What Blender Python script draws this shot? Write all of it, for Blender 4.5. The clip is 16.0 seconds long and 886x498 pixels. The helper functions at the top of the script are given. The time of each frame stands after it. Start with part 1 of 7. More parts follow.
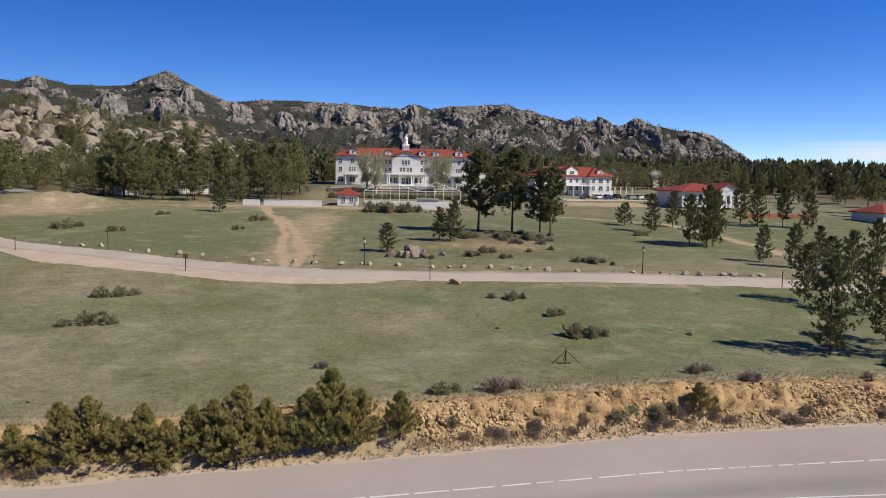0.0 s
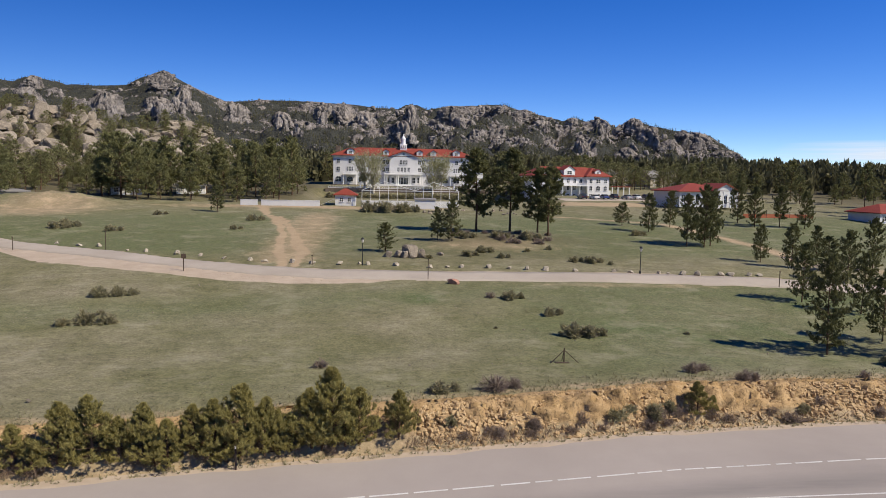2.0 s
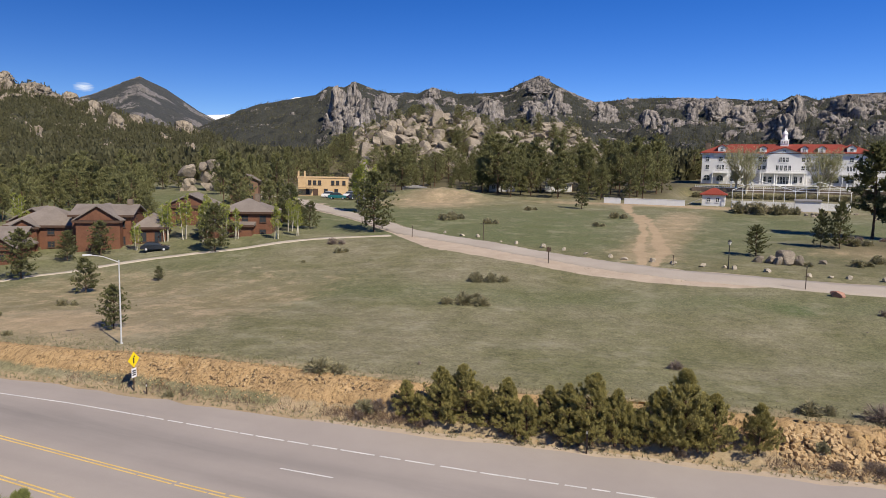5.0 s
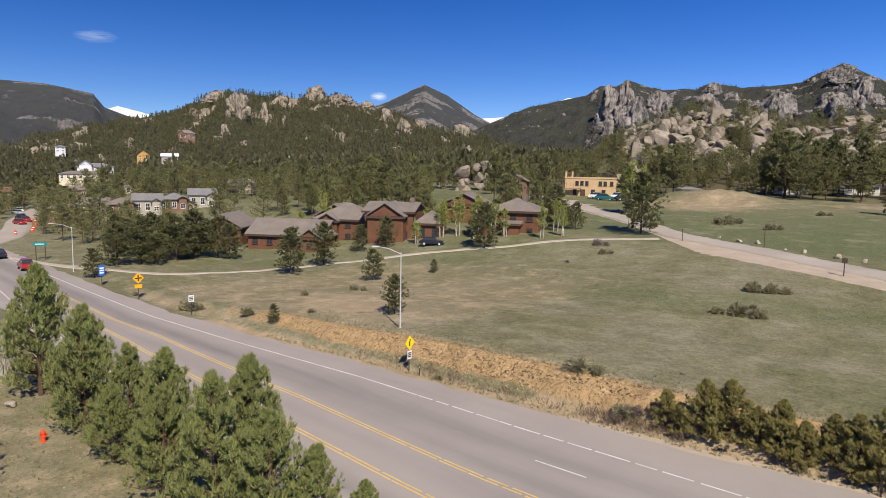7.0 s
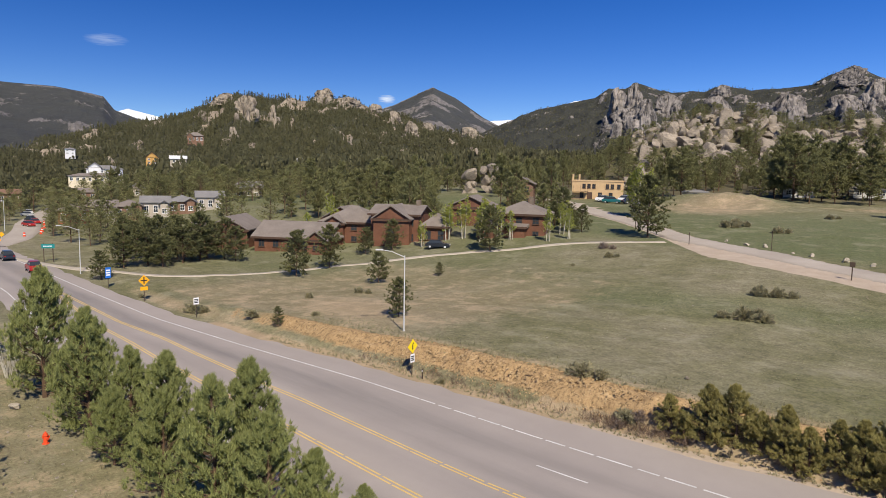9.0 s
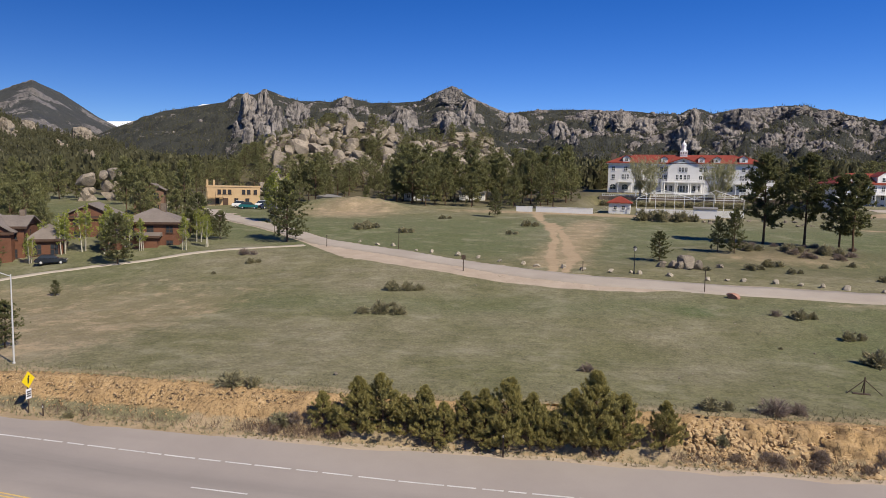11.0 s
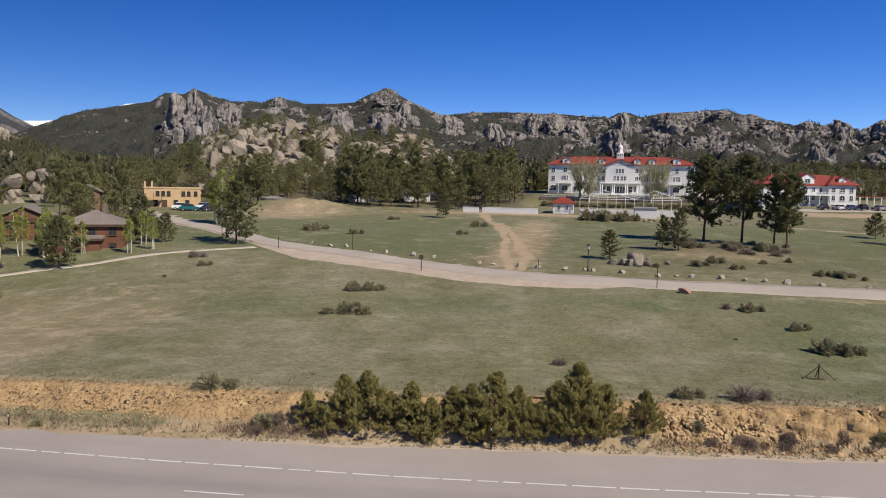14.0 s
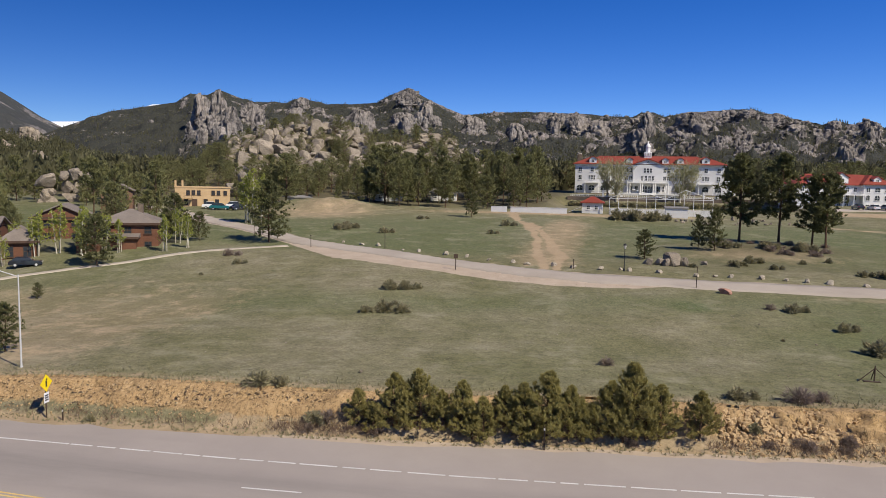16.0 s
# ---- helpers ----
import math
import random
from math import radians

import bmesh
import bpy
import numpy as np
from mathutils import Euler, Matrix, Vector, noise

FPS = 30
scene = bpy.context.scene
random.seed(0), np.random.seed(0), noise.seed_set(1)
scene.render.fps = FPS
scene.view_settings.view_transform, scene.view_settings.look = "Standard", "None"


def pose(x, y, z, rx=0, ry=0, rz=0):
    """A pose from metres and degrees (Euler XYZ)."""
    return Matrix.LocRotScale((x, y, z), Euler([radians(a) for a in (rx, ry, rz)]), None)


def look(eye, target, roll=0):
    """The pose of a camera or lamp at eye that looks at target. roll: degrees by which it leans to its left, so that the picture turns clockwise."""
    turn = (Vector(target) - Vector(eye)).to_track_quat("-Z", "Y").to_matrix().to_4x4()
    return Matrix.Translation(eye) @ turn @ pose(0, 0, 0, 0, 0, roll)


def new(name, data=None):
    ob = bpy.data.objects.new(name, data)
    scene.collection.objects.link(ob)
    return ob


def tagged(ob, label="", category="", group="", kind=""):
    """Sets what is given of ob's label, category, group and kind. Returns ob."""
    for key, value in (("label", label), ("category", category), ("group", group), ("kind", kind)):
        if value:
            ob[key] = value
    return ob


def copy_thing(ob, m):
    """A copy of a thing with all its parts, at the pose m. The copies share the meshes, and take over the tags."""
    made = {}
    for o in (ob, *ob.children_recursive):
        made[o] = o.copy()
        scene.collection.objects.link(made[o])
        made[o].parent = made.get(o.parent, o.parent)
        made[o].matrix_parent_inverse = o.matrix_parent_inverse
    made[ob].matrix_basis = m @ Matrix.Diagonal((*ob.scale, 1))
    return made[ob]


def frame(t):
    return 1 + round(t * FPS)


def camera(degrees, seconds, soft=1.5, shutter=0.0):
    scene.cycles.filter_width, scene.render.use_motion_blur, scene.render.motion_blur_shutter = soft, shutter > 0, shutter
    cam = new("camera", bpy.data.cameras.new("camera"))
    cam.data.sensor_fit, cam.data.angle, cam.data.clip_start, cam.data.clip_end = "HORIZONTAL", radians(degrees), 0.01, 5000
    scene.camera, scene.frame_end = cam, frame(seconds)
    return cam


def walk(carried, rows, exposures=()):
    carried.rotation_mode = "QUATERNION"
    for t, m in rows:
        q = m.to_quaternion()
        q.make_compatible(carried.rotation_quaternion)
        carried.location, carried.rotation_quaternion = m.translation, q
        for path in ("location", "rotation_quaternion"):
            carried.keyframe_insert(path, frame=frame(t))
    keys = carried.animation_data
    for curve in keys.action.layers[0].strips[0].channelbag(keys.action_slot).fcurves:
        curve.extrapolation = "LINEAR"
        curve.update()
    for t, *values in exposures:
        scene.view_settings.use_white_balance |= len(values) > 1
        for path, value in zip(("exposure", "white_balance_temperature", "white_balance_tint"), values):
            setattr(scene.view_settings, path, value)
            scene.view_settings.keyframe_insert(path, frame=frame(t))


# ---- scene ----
# ---------------------------------------------------------------- camera and flight
cam = camera(64.77, 16.0, soft=0.8)
# seconds, place, heading to the left of the y axis, pitch, lean
FLIGHT = [
    (0, -0.00, 0.00, 16.80, -4.27, -5.69, 1.07),
    (0.5, -0.02, -0.01, 16.81, -4.89, -5.68, 1.04),
    (1, -0.02, -0.02, 16.77, -6.08, -5.65, 1.07),
    (1.5, -0.10, 0.00, 16.74, -6.32, -5.66, 1.04),
    (2, -0.11, -0.09, 16.80, -4.49, -5.69, 1.08),
    (2.5, -0.07, -0.22, 16.77, -0.88, -5.74, 1.06),
    (3, -0.09, -0.28, 16.76, 3.28, -5.83, 1.09),
    (3.5, -0.13, -0.49, 16.79, 7.65, -5.91, 1.11),
    (3.7, -0.12, -0.73, 16.95, 9.95, -6.02, 1.11),
    (6, 0.19, -1.23, 16.58, 35.94, -6.47, 1.08),
    (6.5, 0.27, -1.33, 16.61, 41.75, -6.61, 1.00),
    (7, 0.43, -1.47, 16.74, 46.20, -6.70, 1.02),
    (7.5, 0.33, -1.53, 16.85, 48.73, -6.70, 1.09),
    (8, 0.42, -1.61, 16.91, 50.22, -6.70, 1.10),
    (8.5, 0.44, -1.48, 16.86, 50.73, -6.68, 1.09),
    (9, 0.61, -1.13, 16.81, 46.85, -6.51, 1.07),
    (9.5, 0.41, -1.01, 16.76, 36.01, -6.14, 1.13),
    (10, 0.22, -1.06, 16.77, 26.42, -5.87, 1.16),
    (10.2, 0.33, -1.13, 16.76, 23.30, -5.73, 1.11),
    (12.5, -1.12, -1.58, 16.57, 15.33, -5.35, 1.18),
    (13, -1.59, -1.96, 16.58, 14.55, -5.31, 1.18),
    (13.5, -2.24, -2.38, 16.51, 12.63, -5.22, 1.10),
    (14, -2.85, -2.66, 16.36, 12.30, -5.20, 1.08),
    (14.5, -3.15, -3.02, 16.21, 13.64, -5.23, 1.13),
    (15, -3.51, -3.14, 16.12, 14.05, -5.23, 1.15),
    (15.5, -4.18, -2.94, 16.10, 13.90, -5.23, 1.18),
    (16, -4.89, -2.80, 16.16, 13.97, -5.23, 1.11),
]


def flown(x, y, z, heading, pitch, lean):
    a, p = radians(heading), radians(pitch)
    way = Vector((-math.sin(a) * math.cos(p), math.cos(a) * math.cos(p), math.sin(p)))
    return look((x, y, z), Vector((x, y, z)) + way, lean)


walk(cam, [(r[0], flown(*r[1:])) for r in FLIGHT], ((0, 0.33), (3.5, 0.34), (6, 0.43), (8.5, 0.43), (10, 0.31), (12.5, 0.29), (16, 0.27)))


# ---------------------------------------------------------------- sky and sun
SUN_AZ, SUN_EL = radians(117), radians(44)   # clockwise from the y axis; height over the horizon
world = bpy.data.worlds.new("sky")
scene.world = world
world.use_nodes = True
wn, wl = world.node_tree.nodes, world.node_tree.links
sky = wn.new("ShaderNodeTexSky")
sky.sky_type = 'NISHITA'
sky.sun_disc = False
sky.sun_elevation, sky.sun_rotation = SUN_EL, SUN_AZ
sky.altitude, sky.air_density, sky.dust_density, sky.ozone_density = 4200, 1.0, 0.0, 2.2
wn["Background"].inputs[1].default_value = 0.103
deep = wn.new("ShaderNodeHueSaturation")            # thin dry mountain air
deep.inputs["Saturation"].default_value, deep.inputs["Hue"].default_value = 1.38, 0.518
wl.new(sky.outputs[0], deep.inputs["Color"])
side_way_, turned, fade, tint = wn.new("ShaderNodeTexCoord"), wn.new("ShaderNodeVectorMath"), wn.new("ShaderNodeMapRange"), wn.new("ShaderNodeVectorMath")
turned.operation, tint.operation = 'DOT_PRODUCT', 'SCALE'                 # the sky deepens away from the sun's side
turned.inputs[1].default_value = (0.93, 0.37, 0.0)
fade.interpolation_type = 'SMOOTHSTEP'
for socket, v in zip(fade.inputs[1:5], (-0.75, 0.75, 0.66, 1.22)):
    socket.default_value = v
wl.new(side_way_.outputs["Generated"], turned.inputs[0])
wl.new(turned.outputs["Value"], fade.inputs[0])
wl.new(deep.outputs[0], tint.inputs[0])
wl.new(fade.outputs[0], tint.inputs["Scale"])
wl.new(tint.outputs[0], wn["Background"].inputs[0])
sun = new("sun", bpy.data.lights.new("sun", 'SUN'))
sun.data.energy, sun.data.angle, sun.data.color = 4.35, radians(0.53), (1.0, 0.895, 0.73)
sun.rotation_euler = (radians(90) - SUN_EL, 0, math.pi - SUN_AZ)


# ---------------------------------------------------------------- small tools
def lerp(x, *pts):
    return np.interp(x, [p[0] for p in pts], [p[1] for p in pts])


def smooth(v, a, b):
    s = np.clip((v - a) / (b - a), 0, 1)
    return s * s * (3 - 2 * s)


def hashed(i, j, seed):
    v = np.sin(i * 127.1 + j * 311.7 + seed * 74.7) * 43758.5453
    return v - np.floor(v)


def vnoise(x, y, seed=0):
    i, j = np.floor(x), np.floor(y)
    u, v = x - i, y - j
    u, v = u * u * (3 - 2 * u), v * v * (3 - 2 * v)
    a, b = hashed(i, j, seed), hashed(i + 1, j, seed)
    c, d = hashed(i, j + 1, seed), hashed(i + 1, j + 1, seed)
    return (a * (1 - u) + b * u) * (1 - v) + (c * (1 - u) + d * u) * v


def fbm(x, y, seed=0, octaves=4):
    """Smooth noise, about -1 to 1."""
    total, amp, norm = 0, 1.0, 0
    for k in range(octaves):
        total = total + amp * (vnoise(x * 2 ** k, y * 2 ** k, seed + k) * 2 - 1)
        norm += amp
        amp *= 0.5
    return total / norm * 1.6


def cells(x, y, seed=0):
    """Distances to the nearest two feature points of a grid of cells, and the nearest one's random number."""
    i, j = np.floor(x), np.floor(y)
    f1, f2, rid = np.full(np.shape(x), 9.0), np.full(np.shape(x), 9.0), np.zeros(np.shape(x))
    for di in (-1, 0, 1):
        for dj in (-1, 0, 1):
            ci, cj = i + di, j + dj
            d = np.hypot(ci + hashed(ci, cj, seed) - x, cj + hashed(ci, cj, seed + 5) - y)
            near = d < f1
            f2 = np.where(near, f1, np.minimum(f2, d))
            rid = np.where(near, hashed(ci, cj, seed + 9), rid)
            f1 = np.minimum(f1, d)
    return f1, f2, rid


def mesh_of(name, verts, faces, materials=(), soft=False, attrs=None):
    me = bpy.data.meshes.new(name)
    me.from_pydata([tuple(v) for v in verts], [], [tuple(f) for f in faces])
    for m in materials:
        me.materials.append(m)
    if soft:
        me.polygons.foreach_set("use_smooth", [True] * len(me.polygons))
    for key, values in (attrs or {}).items():
        a = me.attributes.new(key, 'FLOAT', 'POINT')
        a.data.foreach_set("value", np.asarray(values, dtype=np.float32).ravel())
    me.update()
    return me


def grid_mesh(name, X, Y, Z, materials, attrs=None, soft=True):
    """A sheet from three arrays of one shape."""
    r, c = X.shape
    me = bpy.data.meshes.new(name)
    n, m = r * c, (r - 1) * (c - 1)
    k = np.arange(n).reshape(r, c)
    quads = np.stack([k[:-1, :-1], k[:-1, 1:], k[1:, 1:], k[1:, :-1]], -1).reshape(-1, 4)
    me.vertices.add(n)
    me.vertices.foreach_set("co", np.stack([X, Y, Z], -1).astype(np.float32).ravel())
    me.loops.add(m * 4)
    me.loops.foreach_set("vertex_index", quads.astype(np.int32).ravel())
    me.polygons.add(m)
    me.polygons.foreach_set("loop_start", np.arange(0, m * 4, 4, dtype=np.int32))
    me.update(calc_edges=True)
    me.validate()
    for mat in materials:
        me.materials.append(mat)
    if soft:
        me.polygons.foreach_set("use_smooth", [True] * len(me.polygons))
    for key, values in (attrs or {}).items():
        a = me.attributes.new(key, 'FLOAT', 'POINT')
        a.data.foreach_set("value", np.asarray(values, dtype=np.float32).ravel())
    return me


def part(name, bm, material, parent, label="", soft=False):
    """Links a bmesh as one mesh object under a thing or a part."""
    me = bpy.data.meshes.new(name)
    bm.to_mesh(me)
    bm.free()
    if material:
        me.materials.append(material)
    if soft:
        me.polygons.foreach_set("use_smooth", [True] * len(me.polygons))
    ob = new(name, me)
    ob.parent = parent
    if label:
        tagged(ob, label)
    return ob


def share(name, me, parent, m):
    """One more object on a mesh that others use too."""
    ob = new(name, me)
    ob.parent = parent
    ob.matrix_basis = m
    return ob


def thing(name, label, category, m=None, group="", kind=""):
    ob = new(name)
    ob.empty_display_size = 0.3
    if m is not None:
        ob.matrix_basis = m
    return tagged(ob, label, category, group, kind)


def box(bm, x0, x1, y0, y1, z0, z1, bevel=0.0):
    v = [bm.verts.new((x, y, z)) for z in (z0, z1) for x, y in ((x0, y0), (x1, y0), (x1, y1), (x0, y1))]
    fs = [bm.faces.new([v[i] for i in f]) for f in
          ((3, 2, 1, 0), (4, 5, 6, 7), (0, 1, 5, 4), (1, 2, 6, 5), (2, 3, 7, 6), (3, 0, 4, 7))]
    if bevel:
        edges = list({e for f in fs for e in f.edges})
        bmesh.ops.bevel(bm, geom=edges, offset=bevel, segments=1, affect='EDGES')
    return bm


def boxed(*args, bevel=0.0):
    return box(bmesh.new(), *args, bevel=bevel)


def tube(bm, pts, radii, sides=8, cap=True):
    """A round bar through the points, with a radius at each."""
    rings = []
    for k, (p, r) in enumerate(zip(pts, radii)):
        p = Vector(p)
        a = Vector(pts[max(k - 1, 0)])
        b = Vector(pts[min(k + 1, len(pts) - 1)])
        way = (b - a).normalized() if (b - a).length > 1e-6 else Vector((0, 0, 1))
        side = way.cross(Vector((0, 0, 1)) if abs(way.z) < 0.9 else Vector((1, 0, 0))).normalized()
        up = side.cross(way)
        rings.append([bm.verts.new(p + (side * math.cos(t) + up * math.sin(t)) * r)
                      for t in (2 * math.pi * s / sides for s in range(sides))])
    for r0, r1 in zip(rings, rings[1:]):
        for s in range(sides):
            bm.faces.new((r0[s], r0[(s + 1) % sides], r1[(s + 1) % sides], r1[s]))
    if cap:
        bm.faces.new(rings[0][::-1])
        bm.faces.new(rings[-1])
    return bm


# ---------------------------------------------------------------- materials
def material(name, colour, rough=0.8, metal=0.0):
    m = bpy.data.materials.new(name)
    m.use_nodes = True
    b = m.node_tree.nodes["Principled BSDF"]
    b.inputs["Base Color"].default_value = (*colour, 1)
    b.inputs["Roughness"].default_value = rough
    b.inputs["Metallic"].default_value = metal
    b.inputs["Specular IOR Level"].default_value = 0.3
    return m


class Nodes:
    """Short ways to add nodes to a material."""

    def __init__(self, m):
        self.t = m.node_tree
        self.n, self.l = m.node_tree.nodes, m.node_tree.links
        self.bsdf = self.n["Principled BSDF"]
        self.place = self.n.new("ShaderNodeTexCoord").outputs["Object"]

    def noise(self, scale, detail=4.0, rough=0.6, place=None, squeeze=None):
        q = self.n.new("ShaderNodeTexNoise")
        q.inputs["Scale"].default_value = scale
        q.inputs["Detail"].default_value = detail
        q.inputs["Roughness"].default_value = rough
        src = place or self.place
        if squeeze:
            mp = self.n.new("ShaderNodeMapping")
            mp.inputs["Scale"].default_value = squeeze
            self.l.new(src, mp.inputs[0])
            src = mp.outputs[0]
        self.l.new(src, q.inputs["Vector"])
        return q.outputs["Fac"]

    def voronoi(self, scale, out="Distance", feature='F1'):
        q = self.n.new("ShaderNodeTexVoronoi")
        q.feature = feature
        q.inputs["Scale"].default_value = scale
        self.l.new(self.place, q.inputs["Vector"])
        return q.outputs[out]

    def ramp(self, src, *stops):
        q = self.n.new("ShaderNodeValToRGB")
        while len(q.color_ramp.elements) < len(stops):
            q.color_ramp.elements.new(0.5)
        for e, (at, c) in zip(q.color_ramp.elements, stops):
            e.position = at
            e.color = (*c, 1) if isinstance(c, tuple) else (c, c, c, 1)
        self.l.new(src, q.inputs[0])
        return q.outputs[0]

    def mix(self, fac, a, b, mode='MIX'):
        q = self.n.new("ShaderNodeMix")
        q.data_type, q.blend_type = 'RGBA', mode
        for socket, v in ((q.inputs[0], fac), (q.inputs[6], a), (q.inputs[7], b)):
            if isinstance(v, (int, float)):
                socket.default_value = v
            elif isinstance(v, tuple):
                socket.default_value = (*v, 1)
            else:
                self.l.new(v, socket)
        return q.outputs[2]

    def maths(self, op, a, b=0.0):
        q = self.n.new("ShaderNodeMath")
        q.operation = op
        q.use_clamp = op in ('MULTIPLY', 'ADD', 'SUBTRACT')
        for socket, v in zip(q.inputs, (a, b)):
            if isinstance(v, (int, float)):
                socket.default_value = v
            else:
                self.l.new(v, socket)
        return q.outputs[0]

    def attr(self, name):
        q = self.n.new("ShaderNodeAttribute")
        q.attribute_name = name
        return q.outputs["Fac"]

    def random(self):
        return self.n.new("ShaderNodeObjectInfo").outputs["Random"]

    def island(self):
        return self.n.new("ShaderNodeNewGeometry").outputs["Random Per Island"]

    def colour(self, src):
        self.l.new(src, self.bsdf.inputs["Base Color"])

    def bump(self, src, strength=0.4, distance=0.05):
        q = self.n.new("ShaderNodeBump")
        q.inputs["Strength"].default_value = strength
        q.inputs["Distance"].default_value = distance
        self.l.new(src, q.inputs["Height"])
        self.l.new(q.outputs[0], self.bsdf.inputs["Normal"])


def worn(name, dark, light, scale=1.0, rough=0.8, fine=30.0, bump=0.3, metal=0.0, depth=0.02, vary=0.0):
    """A surface between two tones, with broad patches and fine grain."""
    m = material(name, light, rough, metal)
    k = Nodes(m)
    broad = k.noise(scale, 5, 0.65)
    grain = k.noise(fine, 3, 0.6)
    c = k.ramp(k.mix(0.4, broad, grain), (0.32, dark), (0.68, light))
    if vary:
        c = k.mix(k.maths('MULTIPLY', k.random(), vary), c, dark)
    k.colour(c)
    if bump:
        k.bump(grain, bump, depth)
    return m


def leafy(name, dark, light, rough=0.7, vary=0.35):
    """Needles or leaves: each clump a little different, each plant too."""
    m = material(name, light, rough)
    k = Nodes(m)
    c = k.ramp(k.island(), (0.0, dark), (1.0, light))
    c = k.mix(k.maths('MULTIPLY', k.random(), vary), c, dark)
    c = k.mix(k.maths('MULTIPLY', k.noise(0.9, 2), 0.35), c, tuple(v * 1.25 for v in light))
    k.colour(c)
    k.bsdf.inputs["Specular IOR Level"].default_value = 0.2
    through_, both = k.n.new("ShaderNodeBsdfTranslucent"), k.n.new("ShaderNodeMixShader")
    both.inputs[0].default_value = 0.3
    k.l.new(c, through_.inputs[0])
    k.l.new(k.bsdf.outputs[0], both.inputs[1])
    k.l.new(through_.outputs[0], both.inputs[2])
    k.l.new(both.outputs[0], k.n["Material Output"].inputs[0])
    return m


def ground_material():
    m = material("meadow", (0.2, 0.19, 0.1), 0.95)
    k = Nodes(m)
    broad, mid, fine = k.noise(0.045, 5, 0.6), k.noise(0.35, 5, 0.7), k.noise(5.0, 4, 0.75)
    streak = k.noise(0.10, 5, 0.65, squeeze=(1.0, 1.4, 1.0))
    green = k.ramp(mid, (0.35, (0.138, 0.134, 0.060)), (0.7, (0.222, 0.206, 0.108)))
    straw = k.ramp(mid, (0.3, (0.205, 0.182, 0.112)), (0.7, (0.31, 0.275, 0.185)))
    grass = k.mix(k.ramp(k.mix(0.5, broad, streak), (0.44, 0.0), (0.66, 1.0)), green, straw)
    grass = k.mix(k.maths('MULTIPLY', k.attr("lush"), k.ramp(mid, (0.3, 0.45), (0.6, 1.0))), grass,
                  k.ramp(fine, (0.3, (0.075, 0.102, 0.035)), (0.7, (0.135, 0.16, 0.066))))
    speck = k.ramp(k.mix(0.45, fine, k.noise(1.6, 5, 0.75)), (0.35, 0.46), (0.60, 1.2))
    grass = k.mix(1.0, grass, speck, 'MULTIPLY')
    pale = k.ramp(k.noise(0.2, 7, 0.72, squeeze=(1.0, 1.15, 1.0)), (0.52, 0.0), (0.68, 1.0))
    grass = k.mix(k.maths('MULTIPLY', pale, 0.45), grass, (0.345, 0.32, 0.22))
    earth = k.ramp(k.mix(0.5, mid, fine), (0.3, (0.29, 0.21, 0.125)), (0.7, (0.47, 0.365, 0.235)))
    edge = k.maths('ADD', k.attr("dirt"), k.maths('MULTIPLY', k.maths('SUBTRACT', k.mix(0.4, mid, k.noise(1.7, 6, 0.8)), 0.5), 2.0))
    c = k.mix(k.ramp(edge, (0.38, 0.0), (0.80, 1.0)), grass, earth)
    # ochre earth; the darkest stops put the shade of rock gaps into the colour
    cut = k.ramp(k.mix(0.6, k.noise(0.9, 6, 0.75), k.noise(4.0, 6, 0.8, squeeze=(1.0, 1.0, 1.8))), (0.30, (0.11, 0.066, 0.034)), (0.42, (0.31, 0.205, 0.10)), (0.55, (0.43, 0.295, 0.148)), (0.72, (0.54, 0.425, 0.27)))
    # crevice shadows of the cutting, multiplied into its colour as dark streaks
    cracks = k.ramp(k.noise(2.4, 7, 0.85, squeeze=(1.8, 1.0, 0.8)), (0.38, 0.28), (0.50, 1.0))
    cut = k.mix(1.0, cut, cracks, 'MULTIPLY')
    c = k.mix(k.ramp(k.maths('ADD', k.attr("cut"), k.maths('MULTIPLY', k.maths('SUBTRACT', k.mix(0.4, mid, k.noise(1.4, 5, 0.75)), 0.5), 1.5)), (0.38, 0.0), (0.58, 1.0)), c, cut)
    gravel = k.ramp(k.mix(0.6, k.noise(14, 3, 0.8), mid), (0.3, (0.36, 0.285, 0.21)), (0.7, (0.52, 0.43, 0.335)))
    c = k.mix(k.ramp(k.maths('ADD', k.attr("gravel"), k.maths('MULTIPLY', k.maths('SUBTRACT', mid, 0.5), 0.5)), (0.4, 0.0), (0.55, 1.0)), c, gravel)
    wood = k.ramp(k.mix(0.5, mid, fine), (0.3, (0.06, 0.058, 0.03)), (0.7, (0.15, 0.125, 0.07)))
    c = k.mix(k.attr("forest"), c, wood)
    k.colour(c)
    k.bump(k.mix(0.6, fine, k.noise(1.3, 5, 0.7)), 0.7, 0.16)
    return m


def mountain_material(name, rock_dark, rock_light, forest_dark, forest_light, scale=1.0):
    m = material(name, rock_light, 0.9)
    k = Nodes(m)
    n2, n3 = k.noise(0.09 * scale, 6, 0.75), k.noise(0.35 * scale, 4, 0.75)
    cracks = k.noise(0.09 * scale, 7, 0.8, squeeze=(1, 1, 0.3))
    rock = k.ramp(k.mix(0.5, n2, cracks), (0.41, rock_dark), (0.5, tuple((a + b) / 2 for a, b in zip(rock_dark, rock_light))), (0.58, rock_light))
    wood = k.ramp(n3, (0.35, forest_dark), (0.65, forest_light))
    lim = k.maths('ADD', k.attr("rock"), k.maths('MULTIPLY', k.maths('SUBTRACT', k.mix(0.5, n2, n3), 0.5), 3.6))
    k.colour(k.mix(k.ramp(lim, (0.46, 0.0), (0.56, 1.0)), wood, rock))
    k.bump(k.mix(0.5, n3, cracks), 1.0, 5.0 / scale)
    return m


